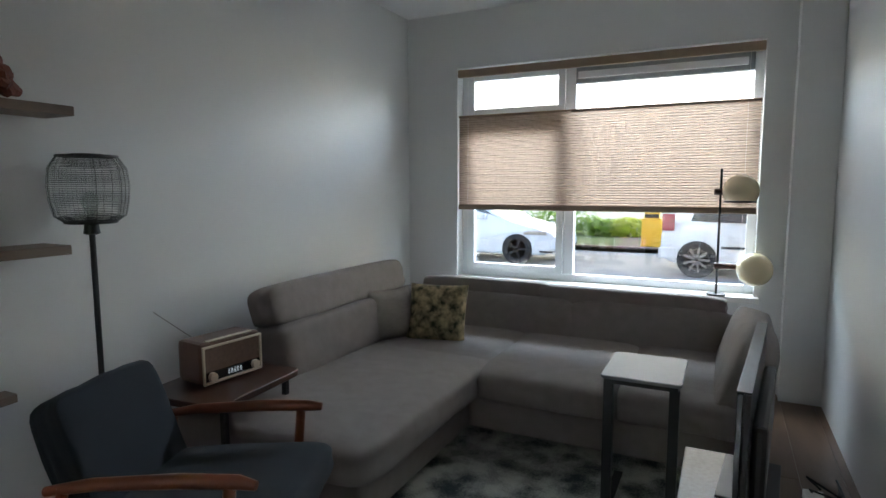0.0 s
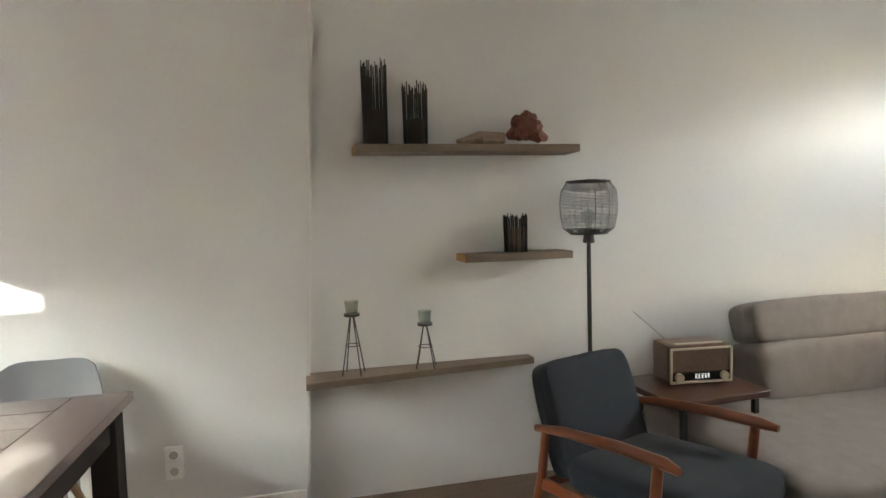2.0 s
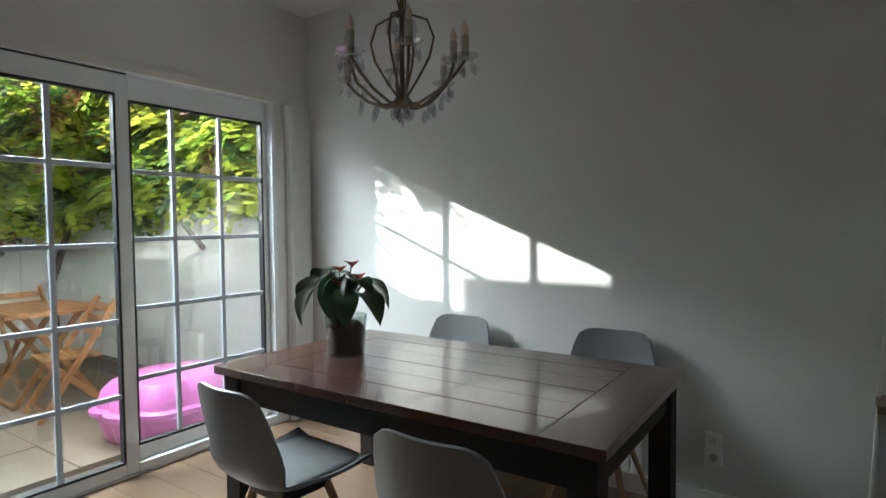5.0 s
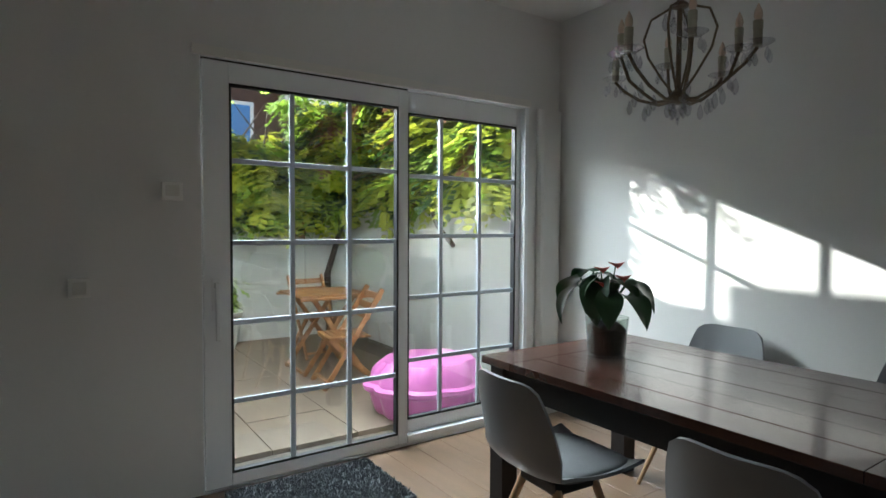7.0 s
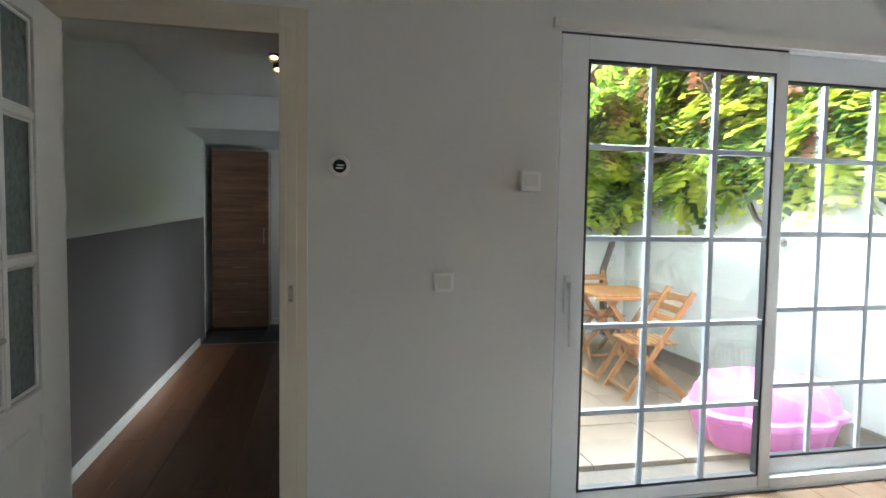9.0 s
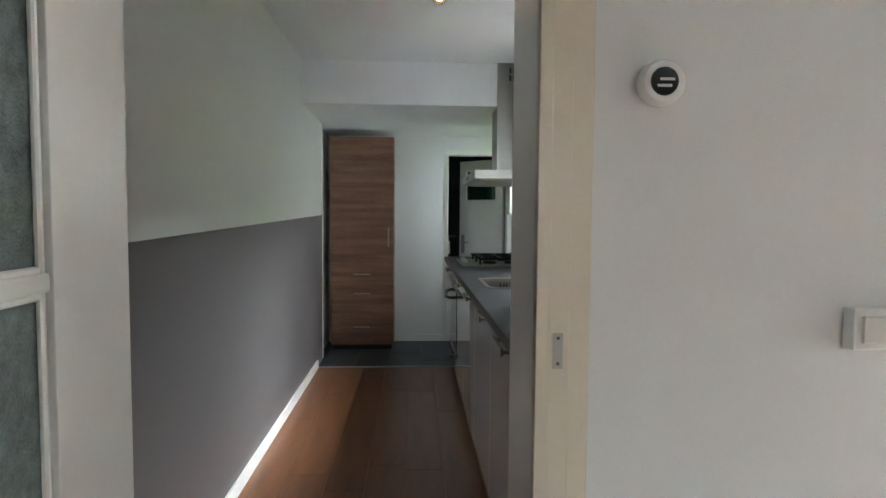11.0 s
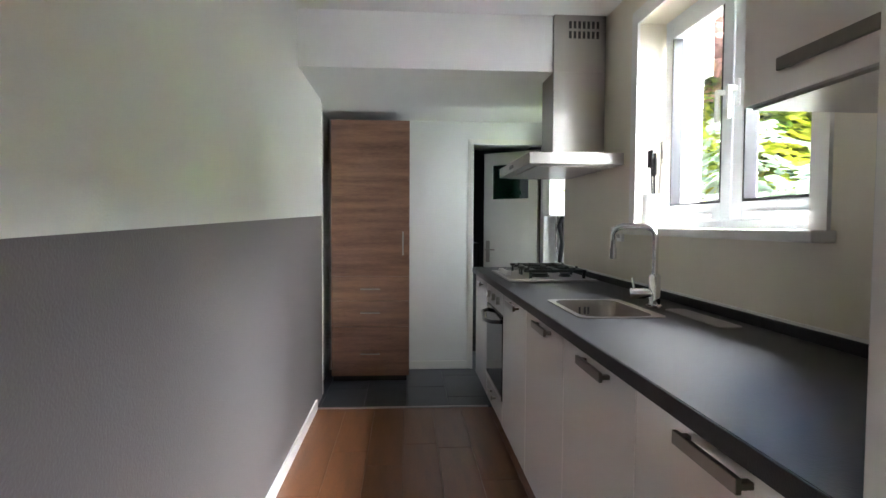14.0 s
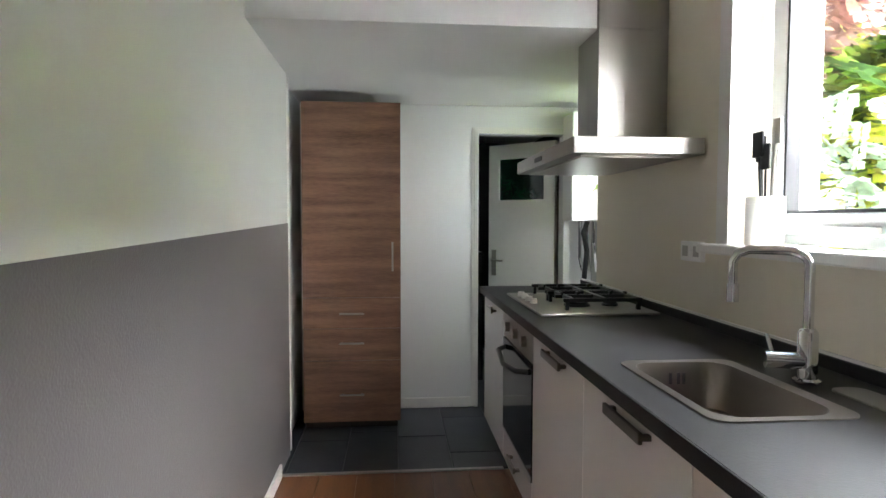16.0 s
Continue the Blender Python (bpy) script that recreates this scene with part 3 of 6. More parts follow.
# ---- kitchen window ----
kw = thing("window_2", (0.4, -4.65, 1.27), "white plastic double kitchen window in a deep reveal", "window")
kw["kind"] = "structure"
for y0, y1 in ((-5.24, -4.66), (-4.65, -4.06)):
    leafw = thing("casement", (0, (y0 + y1) / 2 + 4.65, 0), "white casement")
    leafw.parent = kw
    bm = bmesh.new()
    for q in ((y0, y0 + 0.07, 1.25, 2.17), (y1 - 0.07, y1, 1.25, 2.17), (y0 + 0.07, y1 - 0.07, 1.25, 1.32), (y0 + 0.07, y1 - 0.07, 2.1, 2.17)):
        box(0.35, 0.41, q[0], q[1], q[2], q[3], 0.005, bm)
    part("window_frame", bm, UPVC, leafw)
    p = part("pane", box(0.37, 0.376, y0 + 0.06, y1 - 0.06, 1.31, 2.11), PANE, leafw)
    p.visible_shadow = False
    bm = bmesh.new()
    for q in ((y0 + 0.07, y0 + 0.08, 1.32, 2.1), (y1 - 0.08, y1 - 0.07, 1.32, 2.1), (y0 + 0.08, y1 - 0.08, 1.32, 1.33)):
        box(0.36, 0.409, q[0], q[1], q[2], q[3], 0, bm)
    part("gasket", bm, GASKET, leafw)
    hy = y1 - 0.035 if y0 < -5 else y0 + 0.035
    part("handle_rose", box(0.41, 0.422, hy - 0.013, hy + 0.013, 1.68, 1.78, 0.004), UPVC, leafw)
    part("window_handle", join(box(0.42, 0.455, hy - 0.008, hy + 0.008, 1.735, 1.755, 0.003), box(0.442, 0.457, hy - 0.009, hy + 0.009, 1.63, 1.755, 0.004)), PLASTIC, leafw, "white lever handle")
    part("stay_bar", box(0.412, 0.43, y0 + 0.12, y1 - 0.12, 1.262, 1.28, 0.003), PLASTIC, leafw)
part("outer_frame", join(box(0.34, 0.40, -5.26, -4.04, 1.22, 1.25), box(0.34, 0.40, -5.26, -4.04, 2.17, 2.2)), UPVC, kw)
part("window_sill", box(0.412, 0.60, -5.36, -3.95, 1.185, 1.218, 0.006), TRIM, kw, "white projecting window board")
wallpiece("window_trim", [(KX0, KX0 + 0.012, WY0 - 0.07, WY0, 1.218, 2.27), (KX0, KX0 + 0.012, WY1, WY1 + 0.07, 1.218, 2.27), (KX0, KX0 + 0.012, WY0, WY1, 2.2, 2.27)], TRIM, "white painted architrave round the kitchen window")


# ---- living room ----
def corner_sofa():
    e = thing("corner_sofa", (-1.7, 3.8, 0), "grey-brown woven corner sofa with adjustable headrests beside the window", "sofa")
    # bases
    part("base", slab([(-2.42, 2.42), (-1.28, 2.40), (-1.28, 3.5), (0.1, 3.5), (0.1, 4.72), (-2.42, 4.72)], 0.05, 0.27, 0.02), FABRIC, e)
    for x, y in ((-2.3, 2.52), (-1.4, 2.52), (-1.4, 3.6), (0.0, 3.6), (-2.3, 4.6), (0.0, 4.6)):
        part("foot", box(x - 0.03, x + 0.03, y - 0.03, y + 0.03, 0.0, 0.05), BLACK, e)

    def seat(x0, x1, y0, y1, z0, z1, s):
        m = Matrix.Translation(((x0 + x1) / 2, (y0 + y1) / 2, (z0 + z1) / 2))
        part("seat_cushion", cushion(x1 - x0, y1 - y0, z1 - z0, m, 16, 14, 6.0, 0.03, s), FABRIC, e, smooth=True)

    seat(-2.3, -1.2, 2.32, 3.72, 0.22, 0.42, 1)
    seat(-2.3, -1.2, 3.56, 4.5, 0.22, 0.41, 2)
    seat(-1.24, -0.46, 3.42, 4.5, 0.22, 0.41, 3)
    seat(-0.48, 0.12, 3.44, 4.5, 0.22, 0.41, 4)

    def back(cx, cy, w, dep, h, z, tilt, turn, s, nm="backrest"):
        m = Matrix.Translation((cx, cy, z)) @ Matrix.Rotation(radians(turn), 4, "Z") @ Matrix.Rotation(radians(tilt), 4, "X")
        part(nm, cushion(w, dep, h, m, 16, 12, 6.5, 0.03, s), FABRIC, e, smooth=True)

    back(-2.19, 3.36, 1.00, 0.36, 0.31, 0.50, -14, 90, 5)
    back(-2.19, 4.15, 0.62, 0.34, 0.31, 0.50, -14, 90, 6)
    back(-2.23, 3.585, 1.37, 0.21, 0.235, 0.755, -14, 90, 7, "headrest")
    back(-1.42, 4.50, 1.02, 0.26, 0.36, 0.45, -12, 0, 8)
    back(-0.42, 4.50, 1.04, 0.26, 0.36, 0.45, -12, 0, 9)
    back(-1.60, 4.57, 1.0, 0.19, 0.14, 0.655, -6, 0, 10, "headrest")
    back(-0.58, 4.55, 1.18, 0.19, 0.14, 0.645, -6, 0, 11, "headrest")
    m = Matrix.Translation((0.08, 3.98, 0.46)) @ Matrix.Rotation(radians(18), 4, "Y")
    part("armrest", cushion(0.2, 1.0, 0.52, m, 16, 8, 4.5, 0.03, 12), FABRIC, e, smooth=True)
    part("arm_base", box(-0.02, 0.18, 3.5, 4.5, 0.05, 0.3, 0.03), FABRIC, e)
    return e


corner_sofa()


def scatter_cushion(name, x, y, z, w, tilt, turn, material, label, s):
    m = Matrix.Rotation(radians(turn), 4, "Z") @ Matrix.Rotation(radians(tilt), 4, "X")
    bm = bmesh.new()
    bmesh.ops.create_grid(bm, x_segments=18, y_segments=18, size=w / 2)
    bmesh.ops.solidify(bm, geom=bm.faces[:], thickness=0.004)
    mid = sum(v.co.z for v in bm.verts) / len(bm.verts)
    for v in bm.verts:
        sg = 1 if v.co.z > mid else -1
        a, c = (max(-1, min(1, q / (w / 2))) for q in (v.co.x, v.co.y))
        puff = 0.065 * max(0, (1 - a ** 4) * (1 - c ** 4)) ** 0.6 + 0.003
        puff *= 1 + 0.25 * noise.noise(Vector((a * 2 + s, c * 2, sg)))
        v.co = Vector((v.co.x * (1 - 0.05 * (1 - c * c)), sg * puff, v.co.y * (1 - 0.05 * (1 - a * a))))
    bm.transform(Matrix.Translation((x, y, z)) @ m)
    ob = part(name, bm, material, None, label, smooth=True)
    return tagged(ob, label, "cushion", "scatter cushions on the sofa")


KNIT = mat("knitted_beige", (0.34, 0.31, 0.27), 0.95, vary=0.12, scale=30, grain=110, bump=1.0, stretch=(1, 1, 2.2))
PRINT = mat("leaf_print_cloth", (0.36, 0.29, 0.17), 0.8, vary=0.4, scale=20, grain=24, bump=0.2, tint=(0.02, 0.026, 0.008))
contrast(PRINT, 0.40, 0.76)
scatter_cushion("knitted_cushion", -2.0, 3.86, 0.56, 0.34, -22, 62, KNIT, "beige knitted cushion leaning in the sofa corner", 3)
scatter_cushion("printed_cushion", -1.72, 3.98, 0.565, 0.40, -22, 12, PRINT, "green and cream leaf-print cushion in the sofa corner", 5)


def round_box(x0, x1, y0, y1, z0, z1, r, bm=None):
    b = bmesh.new()
    pts = []
    for cx, cy, a0 in ((x1 - r, y1 - r, 0), (x0 + r, y1 - r, 90), (x0 + r, y0 + r, 180), (x1 - r, y0 + r, 270)):
        for k in range(5):
            a = radians(a0 + 22.5 * k)
            pts.append((cx + r * math.cos(a), cy + r * math.sin(a)))
    return join(bm, slab(pts, z0, z1, 0.003, None, 1))


# C-shaped side table with a white top
st = thing("side_table", (-0.3, 3.2, 0), "black C-shaped side table with a pale top beside the sofa", "side table")
part("tabletop", round_box(-0.47, -0.15, 3.0, 3.39, 0.605, 0.62, 0.02), mat("pale_laminate", (0.26, 0.27, 0.29), 0.5, vary=0.03, bump=0), st)
part("underframe", box(-0.455, -0.165, 3.01, 3.38, 0.585, 0.6045, 0.003), BLACK, st)
for x in (-0.44, -0.18):
    part("leg", box(x - 0.02, x + 0.02, 3.03, 3.07, 0.02, 0.585, 0.003), BLACK, st)
    part("foot", box(x - 0.02, x + 0.02, 3.03, 3.40, 0.0, 0.02, 0.003), BLACK, st)

# low media bench with marble-look top and television
mb = thing("media_bench", (-0.02, 2.45, 0), "low white bench with a marble-look top under the television", "cabinet")
part("top", box(-0.13, 0.15, 1.95, 2.95, 0.36, 0.3995, 0.004), mat("marble_look", (0.6, 0.58, 0.55), 0.35, vary=0.15, scale=4, bump=0.05, tint=(0.3, 0.22, 0.16)), mb)
part("body", box(-0.12, 0.14, 1.97, 2.93, 0.0, 0.36, 0.004), TRIM, mb)
tv = thing("television", (0.13, 2.75, 0.4), "black flat television seen from its narrow edge", "television")
TVM = Matrix.Translation((0.03, 2.3, 0)) @ Matrix.Rotation(radians(-5.6), 4, "Z")
for nm_, q_, b_, mt_ in (("screen", (-0.012, 0.004, 0.0, 0.92, 0.47, 0.85), 0.003, BLACKGLOSS), ("rear_panel", (0.0042, 0.022, 0.0, 0.92, 0.47, 0.85), 0.004, BLACK),
                         ("back_shell", (0.0222, 0.065, 0.12, 0.8, 0.49, 0.72), 0.015, BLACK), ("bezel", (-0.014, 0.024, 0.0, 0.92, 0.8502, 0.856), 0.001, BLACK),
                         ("neck", (0.0, 0.03, 0.4, 0.5, 0.41, 0.47), 0.0, BLACK), ("stand", (-0.08, 0.1, 0.28, 0.62, 0.4, 0.411), 0.003, BLACK)):
    bm = box(*q_, bevel=b_)
    bm.transform(TVM)
    part(nm_, bm, mt_, tv)
bm = bmesh.new()
for k in range(5):
    tube([(0.30 + 0.03 * k, 3.3 + 0.08 * k, 0.02), (0.36, 3.2 + 0.1 * k, 0.03 + 0.012 * k), (0.42 + 0.02 * k, 3.5, 0.04), (0.5, 3.55 + 0.05 * k, 0.02)], 0.005, 6, bm)
tagged(part("cables", bm, BLACK, None, "tangle of black cables behind the television", True), category="cable", kind="stuff")
ad = thing("power_strip", (0.38, 3.4, 0), "white power strip on the floor behind the television", "power strip")
part("body", box(0.34, 0.42, 3.25, 3.55, 0, 0.045, 0.008), PLASTIC, ad)

# globe lamp on the window board
gl = thing("globe_lamp", (-0.06, 4.96, 0.655), "black table lamp with two cream glass globes on the window board", "lamp")
part("base", lathe([(0.001, 0), (0.06, 0), (0.06, 0.012), (0.001, 0.012)], (-0.06, 4.96, 0.655)), BLACK, gl)
part("pole", tube([(-0.06, 4.96, 0.66), (-0.06, 4.96, 1.52)], 0.008, 8), BLACK, gl)
part("arm", tube([(-0.10, 4.96, 1.365), (0.0, 4.96, 1.365)], 0.022, 12), WALNUT, gl, "walnut arm")
part("arm", tube([(-0.08, 4.96, 0.86), (0.08, 4.96, 0.86)], 0.022, 12), WALNUT, gl, "walnut arm")
GLOBE = mat("cream_globe_glass", (0.72, 0.6, 0.38), 0.15, vary=0.03, bump=0, coat=0.5)
for x, z, r in ((0.06, 1.37, 0.112), (0.165, 0.85, 0.112)):
    prof = [(max(0.001, r * math.sin(a)), -r * math.cos(a)) for a in np.linspace(0, math.pi, 17)]
    if z > 1:
        prof = [p for p in prof if p[1] > -0.07]
    part("globe", lathe(prof, (x, 4.93, z), 28), GLOBE, gl, smooth=True)
part("tray", lathe([(0.001, 0), (0.1, 0), (0.1, 0.008), (0.001, 0.008)], (0.06, 4.93, 1.295)), BLACK, gl)

# floor lamp with a wire shade
fl = thing("floor_lamp", (-2.28, 2.05, 0), "black floor lamp with a ribbed wire shade beside the shelves", "floor lamp")
part("base", lathe([(0.001, 0), (0.13, 0), (0.13, 0.015), (0.02, 0.025), (0.001, 0.025)], (-2.28, 2.05, 0)), BLACK, fl)
part("pole", tube([(-2.28, 2.05, 0.02), (-2.28, 2.05, 1.25)], 0.011, 10), BLACK, fl)
part("socket", lathe([(0.02, 0), (0.03, 0.005), (0.024, 0.05), (0.02, 0.06)], (-2.28, 2.05, 1.215)), BLACK, fl)
prof = [(0.03, 0), (0.09, 0.004), (0.125, 0.03), (0.138, 0.09), (0.142, 0.15), (0.135, 0.215), (0.105, 0.262), (0.05, 0.27)]
bm = bmesh.new()
for k in range(62):
    s = k / 61 * (len(prof) - 1)
    i = min(int(s), len(prof) - 2)
    r = prof[i][0] + (prof[i + 1][0] - prof[i][0]) * (s - i)
    z = 1.26 + prof[i][1] + (prof[i + 1][1] - prof[i][1]) * (s - i)
    tube([(-2.28 + r * math.cos(a), 2.05 + r * math.sin(a), z) for a in np.linspace(0, math.tau, 33)[:-1]], 0.0011, 3, bm, True)
for k in range(26):
    a = k * math.tau / 26
    tube([(-2.28 + r * math.cos(a), 2.05 + r * math.sin(a), 1.26 + z) for r, z in prof], 0.0007, 3, bm)
part("wire_mesh", bm, BLACK, fl, "closely ribbed black wire shade", kind="stuff")
bm = bmesh.new()
for k in range(3):
    a = k * math.tau / 3 + 0.3
    tube([(-2.28 + r * math.cos(a), 2.05 + r * math.sin(a), 1.26 + z) for r, z in prof], 0.0015, 5, bm)
for r, z in (prof[1], prof[-2]):
    tube([(-2.28 + r * math.cos(a), 2.05 + r * math.sin(a), 1.26 + z) for a in np.linspace(0, math.tau, 33)[:-1]], 0.0045, 5, bm, True)
part("shade_ribs", bm, BLACK, fl)
part("bulb", lathe([(0.013, 0), (0.015, 0.02), (0.032, 0.06), (0.03, 0.09), (0.001, 0.108)], (-2.28, 2.05, 1.28)), POTGLASS, fl, smooth=True)

# walnut side table and radio
wt = thing("radio_table", (-2.05, 2.45, 0), "dark walnut side table with a black steel frame by the sofa", "side table")
m = Matrix.Translation((-2.04, 2.46, 0)) @ Matrix.Rotation(radians(4), 4, "Z")
bm = round_box(-0.22, 0.22, -0.27, 0.27, 0.50, 0.53, 0.03)
bm.transform(m)
part("tabletop", bm, WALNUT, wt)
for sx, sy in ((-1, -1), (1, -1), (1, 1), (-1, 1)):
    bm = box(sx * 0.18 - 0.012, sx * 0.18 + 0.012, sy * 0.2 - 0.012, sy * 0.2 + 0.012, 0, 0.5)
    bm.transform(m)
    part("leg", bm, BLACK, wt)
rd = thing("retro_radio", (-2.08, 2.47, 0.53), "brown retro table radio with a cream frame and lit display", "radio")
R = Matrix.Translation((-2.10, 2.50, 0.53)) @ Matrix.Rotation(radians(-6), 4, "Z")


def rpart(nm, bm, mt, lb="", parent=rd, M=R, smooth=False):
    bm.transform(M)
    return part(nm, bm, mt, parent, lb, smooth)


rpart("case", box(-0.09, 0.085, -0.16, 0.16, 0.008, 0.195, 0.022), RADIOWOOD, "veneered brown case")
rpart("frame", join(join(box(0.084, 0.095, -0.158, 0.158, 0.01, 0.022, 0.003), box(0.084, 0.095, -0.158, 0.158, 0.172, 0.182, 0.003)), join(box(0.084, 0.095, -0.158, -0.148, 0.02, 0.176, 0.003), box(0.084, 0.095, 0.148, 0.158, 0.02, 0.176, 0.003))), CREAM)
rpart("speaker_cloth", box(0.082, 0.088, -0.147, 0.147, 0.066, 0.171), RADIOCLOTH)
rpart("fascia", box(0.082, 0.091, -0.147, 0.147, 0.023, 0.064, 0.002), BLACKGLOSS)
for y in (-0.115, 0.115):
    b = lathe([(0.001, 0), (0.021, 0), (0.019, 0.018), (0.001, 0.02)], (0, 0, 0), 18)
    b.transform(Matrix.Translation((0.09, y, 0.043)) @ Matrix.Rotation(radians(90), 4, "Y"))
    rpart("knob", b, CREAM, "cream tuning knob")
rpart("antenna", tube([(-0.05, -0.1, 0.19), (-0.12, -0.24, 0.33)], 0.002, 5), NICKEL)
rpart("top_trim", box(0.05, 0.075, -0.12, 0.12, 0.195, 0.199, 0.001), CREAM)
LED = bpy.data.materials.new("white_display")
LED.use_nodes = True
LED.node_tree.nodes["Principled BSDF"].inputs["Emission Color"].default_value = (0.9, 0.95, 1, 1)
LED.node_tree.nodes["Principled BSDF"].inputs["Emission Strength"].default_value = 0.1
bm = bmesh.new()
for k in range(5):
    for dz in (0.034, 0.043, 0.052):
        box(0.0912, 0.0918, -0.03 + k * 0.016, -0.021 + k * 0.016, dz, dz + 0.0018, 0, bm)
    box(0.0912, 0.0918, -0.03 + k * 0.016, -0.0285 + k * 0.016, 0.034, 0.054, 0, bm)
rpart("display_digits", bm, LED, "small white lit digits")


# armchair
ac = thing("armchair", (-1.65, 1.85, 0), "charcoal wool armchair with red-brown teak arms", "armchair")
A = Matrix.Translation((-1.63, 1.97, 0)) @ Matrix.Rotation(radians(-70), 4, "Z") @ Matrix.Diagonal((0.93, 0.93, 0.97, 1))
# local: +y forward, x across


def apart_(nm, bm, mt, smooth=False, lb=""):
    bm.transform(A)
    return part(nm, bm, mt, ac, lb, smooth)


apart_("seat_cushion", cushion(0.57, 0.70, 0.15, Matrix.Translation((0, 0.09, 0.36)) @ Matrix.Rotation(radians(5), 4, "X"), 14, 8, 5, 0.03, 2), NAVY, True)
apart_("back_cushion", cushion(0.54, 0.14, 0.50, Matrix.Translation((0, -0.33, 0.52)) @ Matrix.Rotation(radians(20), 4, "X"), 14, 11, 9, 0.03, 7), NAVY, True)
for s in (-1, 1):
    x = s * 0.32
    apart_("armrest", tube([(x, -0.36, 0.50), (x, -0.2, 0.53), (x, 0.1, 0.558), (x, 0.3, 0.565), (x * 1.02, 0.36, 0.56)], [0.016, 0.021, 0.024, 0.023, 0.015], 10), TEAK, True)
    apart_("front_leg", tube([(x, 0.27, 0.55), (x, 0.25, 0.35), (x, 0.30, 0.0)], [0.02, 0.022, 0.014], 10), TEAK, True)
    apart_("rear_leg", tube([(x, -0.30, 0.52), (x, -0.33, 0.3), (x, -0.42, 0.0)], [0.018, 0.022, 0.014], 10), TEAK, True)
    apart_("side_rail", beam((x, -0.34, 0.27), (x, 0.27, 0.30), 0.02, 0.05, 0.006), TEAK)
apart_("front_rail", beam((-0.32, 0.25, 0.28), (0.32, 0.25, 0.28), 0.02, 0.05, 0.006), TEAK)
apart_("rear_rail", beam((-0.32, -0.33, 0.26), (0.32, -0.33, 0.26), 0.02, 0.05, 0.006), TEAK)

rug = part("rug", box(-1.9, 0.1, 1.3, 3.62, 0.0, 0.014, 0.004), RUG)
tagged(rug, "distressed grey-green patterned rug before the sofa", "rug")

# ---- shelves and what stands on them ----
for y0, y1, z, x1 in ((0.905, 2.0, 1.687, -2.26), (1.405, 1.955, 1.165, -2.26)):
    sh = thing("floating_shelf", (-2.35, (y0 + y1) / 2, z), "grey oak-look floating shelf with a raw end", "shelf", "floating shelves")
    part("board", box(-2.44, x1, y0 + 0.002, y1, z - 0.018, z + 0.018, 0.002), SHELF, sh)
    part("end_cap", box(-2.44, x1, y0, y0 + 0.0018, z - 0.018, z + 0.018), SHELF_END, sh, "raw orange board end")
sh = thing("floating_shelf", (-2.35, 1.2, 0.625), "low grey oak-look wall ledge, tapering towards one end", "shelf", "floating shelves")
part("board", slab([(-2.44, 0.65), (-2.25, 0.65), (-2.36, 1.78), (-2.44, 1.78)], 0.608, 0.64, 0.002), SHELF, sh)
part("front_edge", slab([(-2.2495, 0.652), (-2.248, 0.652), (-2.358, 1.778), (-2.3595, 1.778)], 0.61, 0.638), SHELF, sh)


def twig_vase(x, y, z, w, h, g=0.42, wax=None, label="cylinder of upright black twigs holding a candle"):
    e = thing("twig_lantern", (x, y, z), label, "candle holder", "twig lanterns on the shelves")
    bm = bmesh.new()
    rnd = random.Random(int(y * 1000))
    for k in range(36):
        a = k * math.tau / 36
        hh = h * rnd.uniform(0.86, 1.02)
        r = w / 2
        tube([(x + r * math.cos(a), y + r * math.sin(a), z), (x + (r + rnd.uniform(-.003, .004)) * math.cos(a + .02), y + (r + rnd.uniform(-.003, .004)) * math.sin(a + .03), z + hh)], rnd.uniform(0.002, 0.0035), 5, bm)
    part("wickerwork", bm, TWIG, e, kind="stuff")
    part("candle", lathe([(0.001, 0), (w * 0.40, 0), (w * 0.40, h * g), (0.001, h * g)], (x, y, z + 0.002), 20), wax or WALNUT, e, "pale brown candle" if wax else "dark brown candle")
    return e


twig_vase(-2.35, 1.01, 1.705, 0.11, 0.385)
twig_vase(-2.35, 1.20, 1.705, 0.11, 0.29)
twig_vase(-2.35, 1.69, 1.183, 0.11, 0.19, 0.62, SKULL)
ds = thing("dried_flower", (-2.35, 1.6, 1.705), "bundle of dried stems with a brown seed head on the shelf", "dried plant")
bm = bmesh.new()
rnd = random.Random(4)
for k in range(14):
    y0 = 1.40 + rnd.uniform(0, 0.03)
    dz = rnd.uniform(0.01, 0.05)
    tube([(-2.35 + rnd.uniform(-.03, .03), y0, 1.71 + dz * 0.6), (-2.35 + rnd.uniform(-.03, .03), 1.52, 1.715 + dz), (-2.35, 1.64, 1.72 + dz * 0.8)], [0.008, 0.021, 0.015], 6, bm)
part("stem_bundle", bm, SKULL, ds, "pale dried stems", kind="stuff")
bm = bmesh.new()
for k in range(26):
    a, b2 = rnd.uniform(0, math.tau), rnd.uniform(-0.6, 1.5)
    c = Vector((-2.34, 1.75, 1.785))
    d = Vector((math.cos(a) * math.cos(b2) * 0.07, math.sin(a) * math.cos(b2) * 0.12, math.sin(b2) * 0.10))
    tube([c, c + d * 0.5, c + d * 0.8 + Vector((0, rnd.uniform(-.01, .03), rnd.uniform(-.03, .01)))], [0.045, 0.04, 0.016], 7, bm)
part("seed_head", bm, RUST, ds, "red-brown dried seed head")


